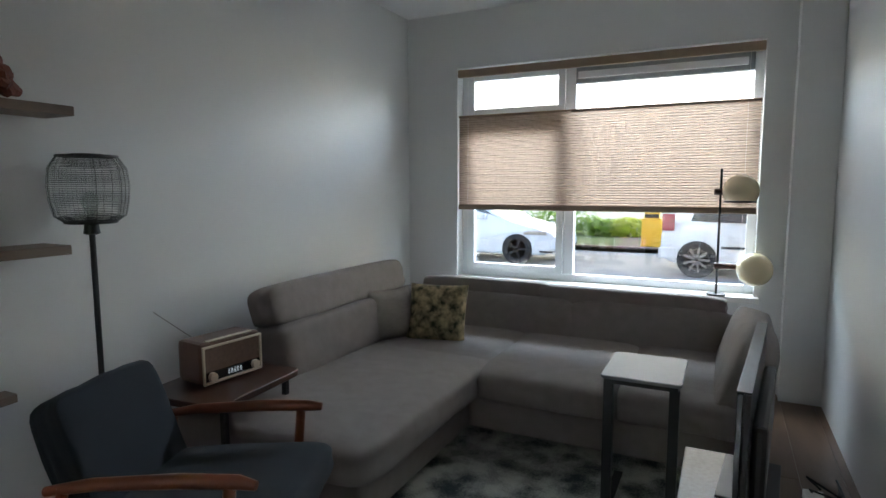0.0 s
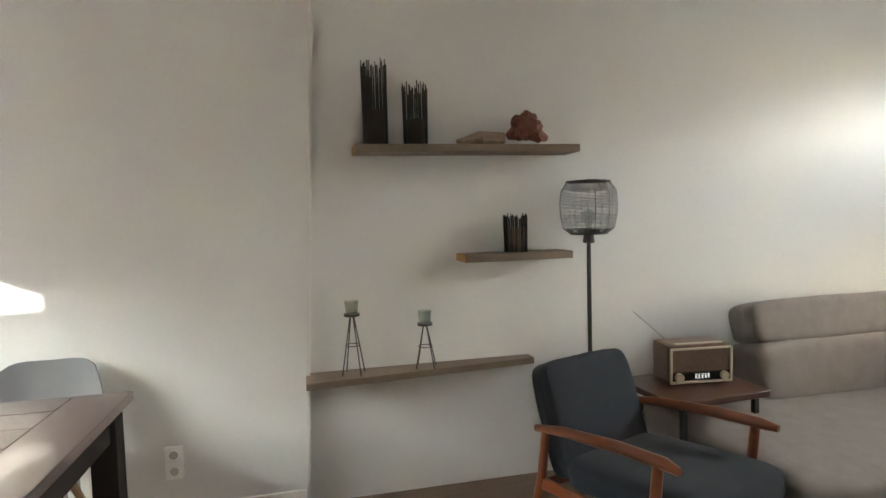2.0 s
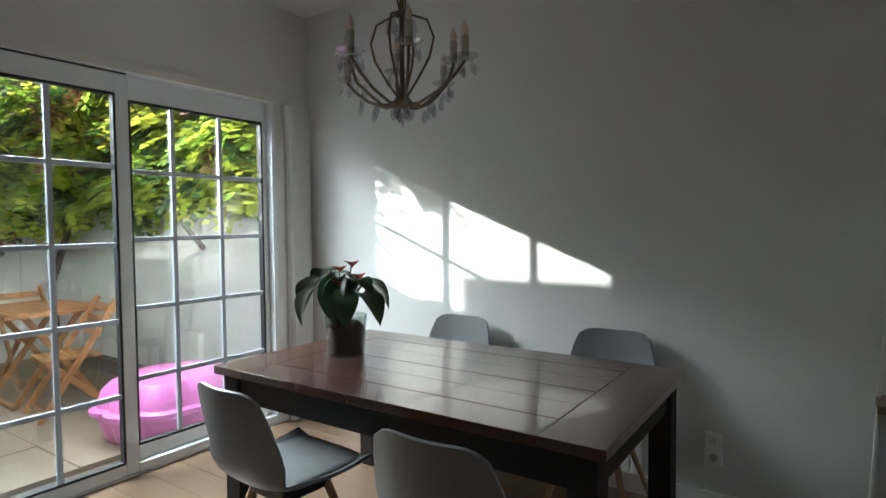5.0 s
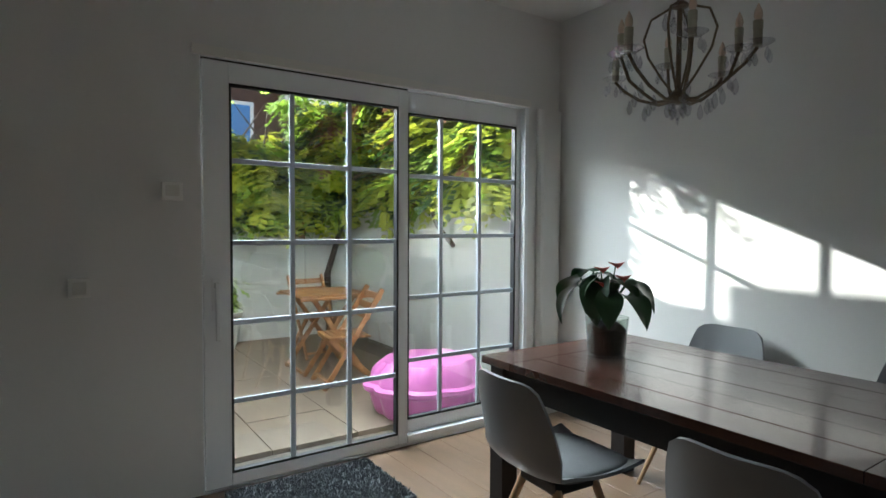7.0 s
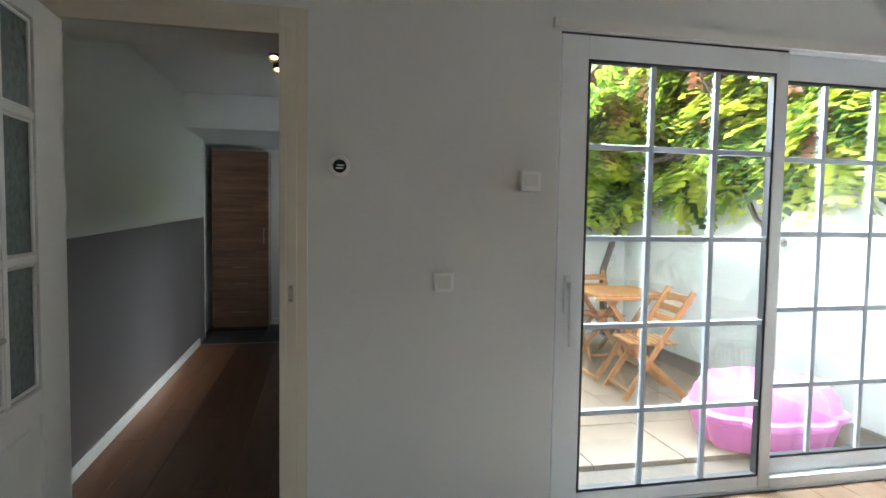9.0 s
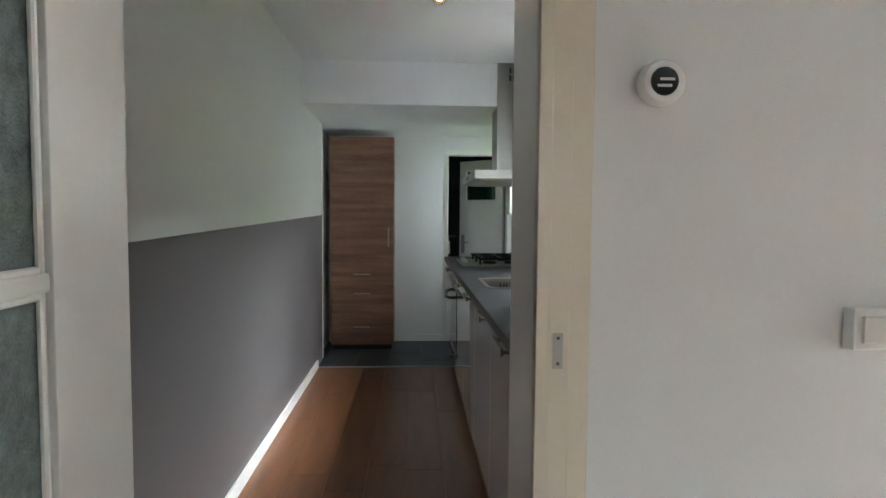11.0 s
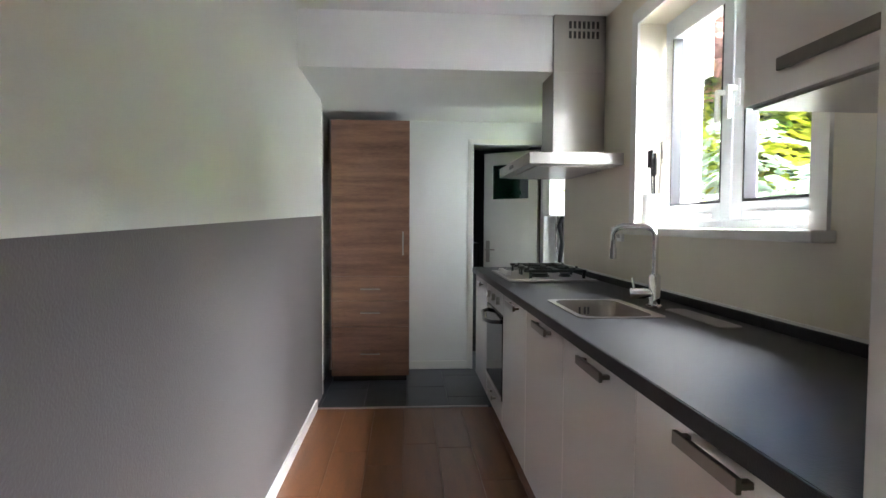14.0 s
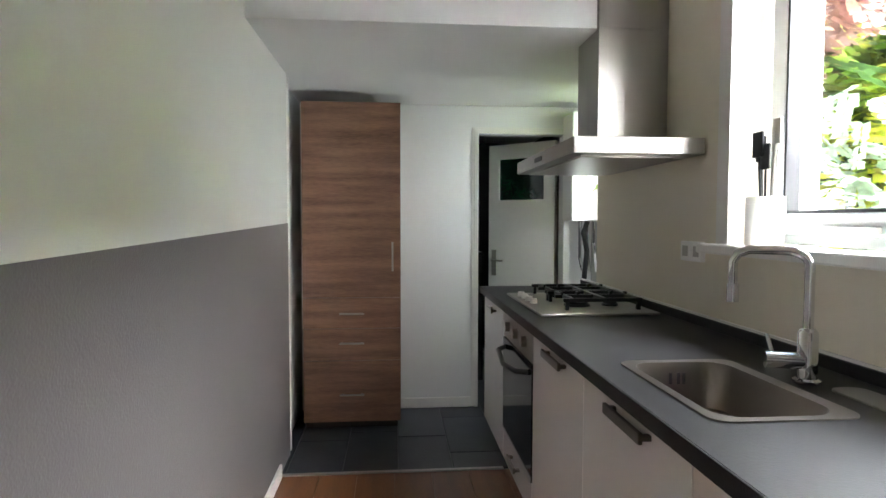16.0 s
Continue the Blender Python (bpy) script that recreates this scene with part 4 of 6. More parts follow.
def stool_candle(x, y, z, h):
    e = thing("candle_stand", (x, y, z), "small black wire tripod with a clear glass tealight cup", "candle holder", "wire tripods on the ledge")
    bm = bmesh.new()
    for k in range(4):
        a = k * math.tau / 4 + 0.5
        part("leg", tube([(x + 0.062 * math.cos(a), y + 0.062 * math.sin(a), z), (x + 0.01 * math.cos(a), y + 0.01 * math.sin(a), z + h)], 0.0032, 6), BLACK, e)
    tube([(x + 0.035 * math.cos(a), y + 0.035 * math.sin(a), z + h * 0.5) for a in np.linspace(0, math.tau, 17)[:-1]], 0.0024, 5, bm, True)
    part("ring", bm, BLACK, e)
    part("plate", lathe([(0.001, 0), (0.037, 0), (0.037, 0.013), (0.001, 0.013)], (x, y, z + h), 20), BLACK, e)
    part("glass_cup", lathe([(0.028, 0.0), (0.034, 0.06), (0.032, 0.06), (0.026, 0.003)], (x, y, z + h + 0.012), 20), POTGLASS, e, "clear glass cup")


stool_candle(-2.355, 0.87, 0.64, 0.275)
stool_candle(-2.365, 1.22, 0.64, 0.205)

# ---- dining room ----
TX0, TX1, TY0, TY1, TZ = -2.03, -1.02, -1.72, 0.01, 0.74
tb = thing("dining_table", ((TX0 + TX1) / 2, (TY0 + TY1) / 2, 0), "dark mahogany-stained plank dining table with square legs", "dining table")
EW = 0.2
n = 6
bw = (TX1 - TX0) / n
for k in range(n):
    part("plank", box(TX0 + k * bw + 0.0012, TX0 + (k + 1) * bw - 0.0012, TY0 + EW + 0.0015, TY1 - EW - 0.0015, TZ - 0.035, TZ - 0.0006 * (k % 2), 0.002), mat("mahogany_plank", (0.075, 0.029, 0.018), 0.22, vary=0.3, scale=2.4, grain=42, bump=0.25, stretch=(9, 1, 1), piece=0.3, tint=(0.028, 0.011, 0.008), coat=0.2) if k == 0 else bpy.data.materials["mahogany_plank"], tb)
for y0, y1 in ((TY0, TY0 + EW), (TY1 - EW, TY1)):
    part("breadboard_end", box(TX0, TX1, y0, y1, TZ - 0.035, TZ, 0.003), mat("mahogany_end", (0.075, 0.029, 0.018), 0.24, vary=0.3, scale=2.4, grain=42, bump=0.25, stretch=(1, 9, 1), tint=(0.028, 0.011, 0.008), coat=0.2), tb)
for x0 in (TX0 + 0.03, TX1 - 0.12):
    for y0 in (TY0 + 0.03, TY1 - 0.12):
        part("leg", box(x0, x0 + 0.09, y0, y0 + 0.09, 0, TZ - 0.035, 0.003), DARKLEG, tb)
for q in ((TX0 + 0.05, TX0 + 0.075, TY0 + 0.12, TY1 - 0.12), (TX1 - 0.075, TX1 - 0.05, TY0 + 0.12, TY1 - 0.12), (TX0 + 0.12, TX1 - 0.12, TY0 + 0.05, TY0 + 0.075), (TX0 + 0.12, TX1 - 0.12, TY1 - 0.075, TY1 - 0.05)):
    part("apron", box(*q, TZ - 0.155, TZ - 0.036, 0.002), DARKLEG, tb)


def dining_chair():
    """Moulded shell chair; local origin at the floor, facing +y."""
    e = thing("dining_chair", (0, 0, 0), "white moulded shell dining chair with a grey pad and beech legs", "chair", "chairs round the table")
    b = bmesh.new()
    nu, nv = 13, 18
    grid = []
    for j in range(nv):
        t = j / (nv - 1)
        row = []
        for i in range(nu):
            u = -1 + 2 * i / (nu - 1)
            if t < 0.45:                     # seat, front to back
                s = t / 0.45
                y, z = 0.22 - 0.36 * s, 0.455 - 0.02 * math.sin(s * math.pi)
                hw = 0.225 - 0.015 * s
                z += 0.035 * abs(u) ** 3
            elif t < 0.62:
                s = (t - 0.45) / 0.17
                a = s * math.pi / 2
                y, z = -0.14 - 0.085 * math.sin(a), 0.455 + 0.085 * (1 - math.cos(a))
                hw = 0.21 + 0.01 * s
                z += 0.035 * abs(u) ** 3 * (1 - s)
                y += 0.05 * abs(u) ** 2.5 * s
            else:
                s = (t - 0.62) / 0.38
                y, z = -0.225 - 0.055 * s, 0.54 + 0.285 * s
                hw = 0.22 - 0.045 * s ** 2
                y += 0.05 * abs(u) ** 2.5 * (1 - 0.35 * s)
                z -= 0.03 * abs(u) ** 5 * s * s * 1.3
                z -= 0.012 * math.cos(u * math.pi / 2) * s ** 6
            row.append(b.verts.new((u * hw, y, z)))
        grid.append(row)
    for r0, r1 in zip(grid, grid[1:]):
        for i in range(nu - 1):
            b.faces.new((r0[i], r0[i + 1], r1[i + 1], r1[i]))
    bmesh.ops.recalc_face_normals(b, faces=b.faces)
    bmesh.ops.solidify(b, geom=b.faces[:], thickness=0.012)
    part("shell", b, CHAIRWHITE, e, smooth=True)
    part("seat_pad", cushion(0.38, 0.38, 0.045, Matrix.Translation((0, 0.04, 0.468)), 8, 5, 3, 0, 1), CHAIRPAD, e, "thin grey seat pad", True)
    part("mounting", box(-0.1, 0.1, -0.1, 0.12, 0.38, 0.432, 0.01), BLACK, e)
    for sx in (-1, 1):
        for sy in (-1, 1):
            part("leg", tube([(sx * 0.09, sy * 0.09 + 0.01, 0.40), (sx * 0.21, sy * 0.2, 0.0)], [0.017, 0.010], 10), BEECH, e, smooth=True)
    return e


ch = dining_chair()
place = [(-0.93, -1.14, 86), (-0.93, -0.33, 90), (-2.075, -1.27, -91), (-2.085, -0.38, -88)]
for x, y, a in place[1:]:
    copy_thing(ch, pose(x, y, 0, 0, 0, a))
ch.matrix_basis = pose(place[0][0], place[0][1], 0, 0, 0, place[0][2])

# anthurium in a glass pot
PXX, PYY = -1.51, -1.40
pot = thing("potted_anthurium", (PXX, PYY, TZ), "red-flowered anthurium in a clear glass pot on the dining table", "plant")
part("pot", lathe([(0.001, 0), (0.062, 0), (0.066, 0.004), (0.078, 0.16), (0.0755, 0.16), (0.063, 0.008), (0.001, 0.008)], (PXX, PYY, TZ), 32), POTGLASS, pot, "clear tapered glass pot", True)
bm = lathe([(0.001, 0.01), (0.061, 0.01), (0.069, 0.11), (0.05, 0.13), (0.001, 0.135)], (PXX, PYY, TZ), 24)
for v in bm.verts:
    if v.co.z > TZ + 0.1:
        v.co.z += 0.015 * noise.noise(v.co * 60)
part("bark_mix", bm, SOIL, pot)


def heart_leaf(tip, base, w, fold=0.25, bm=None, droop=0.02):
    """A heart-shaped blade from base (stalk end) to tip."""
    b = bm or bmesh.new()
    base, tip = Vector(base), Vector(tip)
    ax = tip - base
    L = ax.length
    ax.normalize()
    side = ax.cross(Vector((0, 0, 1)))
    side.normalize()
    up = side.cross(ax)
    rows = []
    for j in range(9):
        t = j / 8
        half = w / 2 * (math.sin(math.pi * min(1, t * 0.86 + 0.14)) ** 0.75) * (1.05 - 0.25 * t) if t < 1 else 0.001
        row = []
        for i in range(5):
            u = -1 + i / 2
            back = -0.16 * L * abs(u) ** 1.5 * max(0, 1 - t * 4)
            p = base + ax * (t * L + back) + side * half * u + up * (fold * w * 0.3 * abs(u) - droop * t * t * 4 + 0.02 * math.sin(t * 3.1))
            row.append(b.verts.new(p))
        rows.append(row)
    for r0, r1 in zip(rows, rows[1:]):
        for i in range(4):
            b.faces.new((r0[i], r0[i + 1], r1[i + 1], r1[i]))
    return b


cx, cy, cz = PXX, PYY, TZ + 0.12
leaves = [((0.03, -0.23, 0.10), (0.03, -0.10, 0.19), 0.12), ((0.10, -0.19, 0.05), (0.06, -0.08, 0.16), 0.11), ((0.12, 0.02, 0.04), (0.04, 0.0, 0.19), 0.115),
          ((0.05, 0.23, 0.09), (0.03, 0.11, 0.14), 0.10), ((-0.06, 0.18, 0.14), (-0.03, 0.06, 0.18), 0.10), ((-0.14, -0.11, 0.15), (-0.05, -0.04, 0.18), 0.11),
          ((0.0, -0.17, 0.22), (0.02, -0.05, 0.22), 0.10), ((0.11, -0.07, 0.10), (0.03, -0.02, 0.20), 0.10), ((-0.16, 0.06, 0.10), (-0.06, 0.03, 0.16), 0.1),
          ((0.12, 0.11, 0.06), (0.05, 0.05, 0.14), 0.1), ((0.04, -0.05, 0.24), (0.0, 0.02, 0.19), 0.1), ((0.02, 0.14, 0.2), (0.0, 0.04, 0.18), 0.09)]
for tip, base, w in leaves:
    tipw = (cx + tip[0], cy + tip[1], cz + tip[2])
    bw_ = (cx + base[0], cy + base[1], cz + base[2])
    part("leaf", heart_leaf(tipw, bw_, w), LEAF, pot, "dark glossy heart-shaped leaf", True)
bm = bmesh.new()
for tip, base, w in leaves:
    tube([(cx, cy, cz), (cx + base[0] * 0.5, cy + base[1] * 0.5, cz + base[2] * 0.7), (cx + base[0], cy + base[1], cz + base[2])], 0.0028, 5, bm)
for q in ((0.02, 0.05, 0.25), (0.0, -0.03, 0.225), (0.01, 0.07, 0.20), (0.03, 0.0, 0.17)):
    tube([(cx, cy, cz), (cx + q[0] * .6, cy + q[1] * .6, cz + q[2] * .6), (cx + q[0], cy + q[1], cz + q[2])], 0.0022, 5, bm)
part("stalks", bm, LEAF, pot)
for q in ((0.02, 0.05, 0.25), (0.0, -0.03, 0.225), (0.01, 0.07, 0.20), (0.03, 0.0, 0.17)):
    part("flower", heart_leaf((cx + q[0] + 0.03, cy + q[1] + 0.035, cz + q[2] - 0.012), (cx + q[0], cy + q[1], cz + q[2]), 0.06, 0.4, None, 0.0), FLOWER, pot, "red heart-shaped spathe", True)


pot.scale = (1.3, 1.3, 1.14)

# chandelier
CX, CY, CZ = -1.58, -1.1, 1.88
cd = thing("chandelier", (CX, CY, H1), "bronze chandelier with candle lamps and crystal drops, unlit", "chandelier")
part("ceiling_cup", lathe([(0.001, 0), (0.05, 0), (0.045, -0.03), (0.01, -0.045), (0.001, -0.045)], (CX, CY, H1), 20), OLDBRASS, cd)
bm = bmesh.new()
for k in range(12):
    z = H1 - 0.05 - k * 0.028
    tube([(CX + 0.008 * math.cos(a) * (1 if k % 2 else 0), CY + 0.008 * math.cos(a) * (0 if k % 2 else 1), z + 0.017 * math.sin(a)) for a in np.linspace(0, math.tau, 11)[:-1]], 0.002, 4, bm, True)
part("chain", bm, OLDBRASS, cd)
bm = tube([(CX, CY, CZ), (CX, CY, CZ + 0.58)], 0.011, 10)
lathe([(0.001, -0.02), (0.03, -0.01), (0.045, 0.012), (0.03, 0.03), (0.012, 0.05)], (CX, CY, CZ), 20, bm)
lathe([(0.012, 0), (0.035, 0.01), (0.03, 0.025), (0.012, 0.035)], (CX, CY, CZ + 0.38), 20, bm)
part("stem", bm, OLDBRASS, cd, smooth=True)
for k in range(4):
    a = k * math.tau / 4 + 0.3
    c, s = math.cos(a), math.sin(a)
    bm = tube([(CX + r * c, CY + r * s, CZ + z) for r, z in ((0.02, 0.03), (0.07, 0.10), (0.13, 0.2), (0.15, 0.28), (0.12, 0.36), (0.02, 0.40))], 0.0052, 8)
    if k % 2 == 0:
        tube([(CX + r * c, CY + r * s, CZ + z) for r, z in ((0.012, 0.385), (0.05, 0.44), (0.05, 0.52), (0.012, 0.58))], 0.004, 6, bm)
    part("cage_rib", bm, OLDBRASS, cd, smooth=True)


def drop(x, y, z, s):
    part("crystal_drop", lathe([(0.001, 0.022 * s), (0.004 * s, 0.018 * s), (0.0115 * s, -0.008 * s), (0.008 * s, -0.024 * s), (0.001, -0.032 * s)], (x, y, z), 7), CRYSTAL, cd, "pear-shaped crystal drop")


for k in range(8):
    a = k * math.tau / 8
    c, s = math.cos(a), math.sin(a)
    big = k % 2 == 0
    R1, dz = (0.33, 0.14) if big else (0.235, 0.19)
    pts = [(0.02, 0.0), (0.09, -0.005), (R1 * 0.6, 0.035), (R1 * 0.85, 0.09), (R1, dz)]
    part("arm", tube([(CX + r * c, CY + r * s, CZ + z) for r, z in pts], 0.007, 8), OLDBRASS, cd, smooth=True)
    x, y, z = CX + R1 * c, CY + R1 * s, CZ + dz
    part("drip_pan", lathe([(0.006, 0), (0.035, 0.004), (0.06, 0.018), (0.058, 0.021), (0.033, 0.009), (0.006, 0.006)], (x, y, z), 14), CRYSTAL, cd, "scalloped glass drip pan")
    part("candle_sleeve", lathe([(0.001, 0), (0.016, 0), (0.016, 0.06), (0.0175, 0.062), (0.0175, 0.095), (0.001, 0.095)], (x, y, z + 0.004), 12), WAX, cd)
    part("bulb", lathe([(0.009, 0), (0.0155, 0.02), (0.013, 0.038), (0.001, 0.068)], (x, y, z + 0.098), 12), BULB, cd, "small frosted candle bulb", True)
    for j in range(5):
        aa = j * math.tau / 5
        drop(x + 0.046 * math.cos(aa), y + 0.046 * math.sin(aa), z - 0.03, 0.95)
    for f_, zz in ((0.5, 0.02), (0.75, 0.06)):
        drop(CX + R1 * f_ * c, CY + R1 * f_ * s, CZ + zz - 0.045, 1.25)
drop(CX, CY, CZ - 0.055, 1.0), drop(CX, CY, CZ - 0.085, 0.6)
for k in range(6):
    a = k * math.tau / 6
    drop(CX + 0.04 * math.cos(a), CY + 0.04 * math.sin(a), CZ - 0.03, 1.35), drop(CX + 0.055 * math.cos(a), CY + 0.055 * math.sin(a), CZ + 0.34, 1.4)

sp_ = thing("strike_plate", (1.165, NB, 1.02), "small satin metal strike plate on the kitchen door casing", "door fitting")
part("plate", box(1.155, 1.175, NB + 0.0206, NB + 0.0226, 0.985, 1.055, 0.0008), NICKEL, sp_)
for z in (0.995, 1.045):
    part("screw", box(1.162, 1.168, NB + 0.0227, NB + 0.0236, z - 0.003, z + 0.003), BLACK, sp_)

# small wall fittings


def wall_box(name, q, label, cat, inner=None):
    e = thing(name, (q[0], q[2], q[4]), label, cat)
    part("plate", box(*q, bevel=0.004), PLASTIC, e)
    if inner:
        part("rocker", box(*inner, bevel=0.002), TRIM, e)
    return e


wall_box("light_switch", (0.495, 0.578, NB, -2.568, 1.02, 1.103), "square white light switch on the back wall", "light switch", (0.51, 0.563, -2.568, -2.56, 1.035, 1.088))
wall_box("room_thermostat", (0.115, 0.205, NB, -2.565, 1.455, 1.54), "small square white wall sensor beside the patio door", "thermostat", (0.13, 0.19, -2.565, -2.56, 1.475, 1.525))
ts = thing("round_thermostat", (0.975, NB, 1.535), "round white thermostat with a dark face on the back wall", "thermostat")
b = lathe([(0.001, 0), (0.03, 0), (0.043, 0.008), (0.043, 0.03), (0.038, 0.036), (0.001, 0.036)], (0, 0, 0), 28)
b.transform(Matrix.Translation((0.975, NB, 1.535)) @ Matrix.Rotation(radians(-90), 4, "X"))
part("body", b, PLASTIC, ts, smooth=True)
b = lathe([(0.001, 0), (0.027, 0), (0.026, 0.003), (0.001, 0.003)], (0, 0, 0), 28)
b.transform(Matrix.Translation((0.975, NB + 0.036, 1.535)) @ Matrix.Rotation(radians(-90), 4, "X"))
part("dark_face", b, BLACKGLOSS, ts)
part("display_mark", join(box(0.957, 0.985, NB + 0.0395, NB + 0.0402, 1.536, 1.541), box(0.962, 0.99, NB + 0.0395, NB + 0.0402, 1.524, 1.529)), PLASTIC, ts)


def socket_plate(name, x, y, z, axis, label):
    e = thing(name, (x, y, z), label, "wall socket")
    for k in (0, 1):
        zz = z + (k - 0.5) * 0.075
        if axis == "x":
            part("plate", box(x, x + 0.022, y - 0.037, y + 0.037, zz - 0.037, zz + 0.037, 0.005), PLASTIC, e)
            c, rot = (x + 0.0222, y, zz), Matrix.Rotation(radians(90), 4, "Y")
        else:
            part("plate", box(x - 0.022, x, y - 0.037, y + 0.037, zz - 0.037, zz + 0.037, 0.005), PLASTIC, e)
            c, rot = (x - 0.0222, y, zz), Matrix.Rotation(radians(-90), 4, "Y")
        b = lathe([(0.019, 0.0), (0.022, 0.004), (0.025, 0.0)], (0, 0, 0), 20)
        b.transform(Matrix.Translation(c) @ rot)
        part("rim", b, PLASTIC, e, smooth=True)
        b = lathe([(0.001, 0.0), (0.019, 0.0), (0.019, 0.0012), (0.001, 0.0012)], (0, 0, 0), 20)
        b.transform(Matrix.Translation(c) @ rot)
        part("recess", b, mat("socket_shadow", (0.45, 0.43, 0.4), 0.5, bump=0) if "socket_shadow" not in bpy.data.materials else bpy.data.materials["socket_shadow"], e)
    return e


socket_plate("wall_socket", -2.4, 0.06, 0.30, "x", "double white wall socket above the skirting")
socket_plate("wall_socket", KX1, -2.99, 1.40, "-x", "double white wall socket high on the kitchen wall")

rad = thing("radiator", (-2.35, -0.9, 0.1), "low white ribbed radiator on the dining wall behind the table", "radiator")
for k in range(24):
    part("fin", box(-2.385, -2.33, -1.45 + k * 0.05, -1.41 + k * 0.05, 0.12, 0.42, 0.006), TRIM, rad)
part("header", box(-2.38, -2.335, -1.46, -0.25, 0.42, 0.44, 0.004), TRIM, rad)

bm = box(-0.83, -0.05, -2.53, -1.98, 0.0, 0.02, 0.006)
dm = thing("doormat", (-0.44, -2.25, 0), "grey shaggy mat before the sliding door", "mat")
part("backing", bm, DOORMAT, dm)
rnd = random.Random(5)
vs, fs = [], []
for k in range(9000):
    x, y, a = rnd.uniform(-0.82, -0.06), rnd.uniform(-2.52, -1.99), rnd.uniform(0, math.tau)
    i0, h_ = len(vs), rnd.uniform(0.012, 0.024)
    dx, dy = 0.004 * math.cos(a), 0.004 * math.sin(a)
    vs += [(x - dx, y - dy, 0.018), (x + dx, y + dy, 0.018), (x + rnd.uniform(-.01, .01), y + rnd.uniform(-.01, .01), 0.018 + h_)]
    fs.append((i0, i0 + 1, i0 + 2))
tm = bpy.data.meshes.new("tmp")
tm.from_pydata(vs, [], fs)
bm = bmesh.new()
bm.from_mesh(tm)
bpy.data.meshes.remove(tm)
part("shag", bm, DOORMAT, dm, "long grey tufts", kind="stuff")

# glazed inner door, standing open
gd = thing("door_1", (1.965, -2.575, 0), "white panelled inner door with frosted panes, standing open", "door")
gd["kind"] = "structure"
DW, DT = 0.80, 0.04
D = Matrix.Translation((1.99, -2.578, 0)) @ Matrix.Rotation(radians(92.5), 4, "Z")
FROST = mat("obscured_glass", (0.22, 0.27, 0.25), 0.22, vary=0.35, scale=40, grain=220, bump=1.0)


def dpart(nm, bm, mt, lb="", par=gd, smooth=False):
    bm.transform(D)
    return part(nm, bm, mt, par, lb, smooth)


cols = [(0.10, 0.285), (0.315, 0.50), (0.53, 0.70)]
rowsz = [(0.76, 1.15), (1.18, 1.57), (1.60, 1.97)]
bm = bmesh.new()
for q in ((0, 0.24, 0.01, 2.03), (0.69, DW, 0.01, 2.03), (0.24, 0.69, 0.01, 0.2), (0.24, 0.69, 0.66, 0.745), (0.24, 0.69, 1.96, 2.03)):
    box(q[0], q[1], -DT / 2, DT / 2, q[2], q[3], 0.002, bm)
dpart("frame", bm, TRIM)
bm = bmesh.new()
for x in (0.465,):
    box(x - 0.014, x + 0.014, -DT / 2 + 0.003, DT / 2 - 0.003, 0.75, 1.98, 0.005, bm)
for z in (1.18, 1.645):
    box(0.24, 0.69, -DT / 2 + 0.004, DT / 2 - 0.004, z - 0.014, z + 0.014, 0.005, bm)
dpart("glazing_bar", bm, TRIM)
for x0, x1 in ((0.235, 0.465), (0.465, 0.695)):
    for z0, z1 in ((0.74, 1.18), (1.18, 1.645), (1.645, 1.965)):
        dpart("pane", box(x0, x1, -0.004, 0.004, z0, z1), FROST, "obscured patterned glass pane")
        bm = bmesh.new()
        for sg in (-1, 1):
            for q in ((x0 + 0.012, x0 + 0.024, z0 + 0.012, z1 - 0.012), (x1 - 0.024, x1 - 0.012, z0 + 0.012, z1 - 0.012), (x0 + 0.024, x1 - 0.024, z0 + 0.012, z0 + 0.024), (x0 + 0.024, x1 - 0.024, z1 - 0.024, z1 - 0.012)):
                ya, yb = sorted((sg * 0.004, sg * 0.014))
                box(q[0], q[1], ya, yb, q[2], q[3], 0.003, bm, 1)
        dpart("bead", bm, TRIM)
dpart("lower_panel", box(0.27, 0.66, -0.013, 0.013, 0.23, 0.63, 0.01), TRIM)
dpart("panel_field", box(0.24, 0.69, -0.008, 0.008, 0.2, 0.66), TRIM)
dpart("handle_plate", box(DW - 0.085, DW - 0.045, DT / 2, DT / 2 + 0.006, 0.84, 1.06, 0.003), NICKEL, "brushed metal handle plate")
b = tube([(DW - 0.065, DT / 2 + 0.004, 0.98), (DW - 0.065, DT / 2 + 0.045, 0.98), (DW - 0.085, DT / 2 + 0.052, 0.98), (DW - 0.19, DT / 2 + 0.05, 0.983)], [0.009, 0.009, 0.010, 0.008], 10)
dpart("door_handle", b, NICKEL, "brushed metal lever", smooth=True)


# ---- kitchen ----
FX = 1.13                              # front plane of the units
UY = [-3.15] + [-3.18 - 0.6 * k for k in range(1, 7)]


def bar_handle(parent, x, y0, y1, z, material=HANDLESTEEL, nm="handle"):
    bm = box(x, x + 0.028, y0, y0 + 0.018, z - 0.006, z + 0.006, 0.002)
    box(x, x + 0.028, y1 - 0.018, y1, z - 0.006, z + 0.006, 0.002, bm)
    box(x + 0.02, x + 0.03, y0, y1, z - 0.013, z + 0.013, 0.002, bm)
    return part(nm, bm, material, parent, "satin metal bar handle")


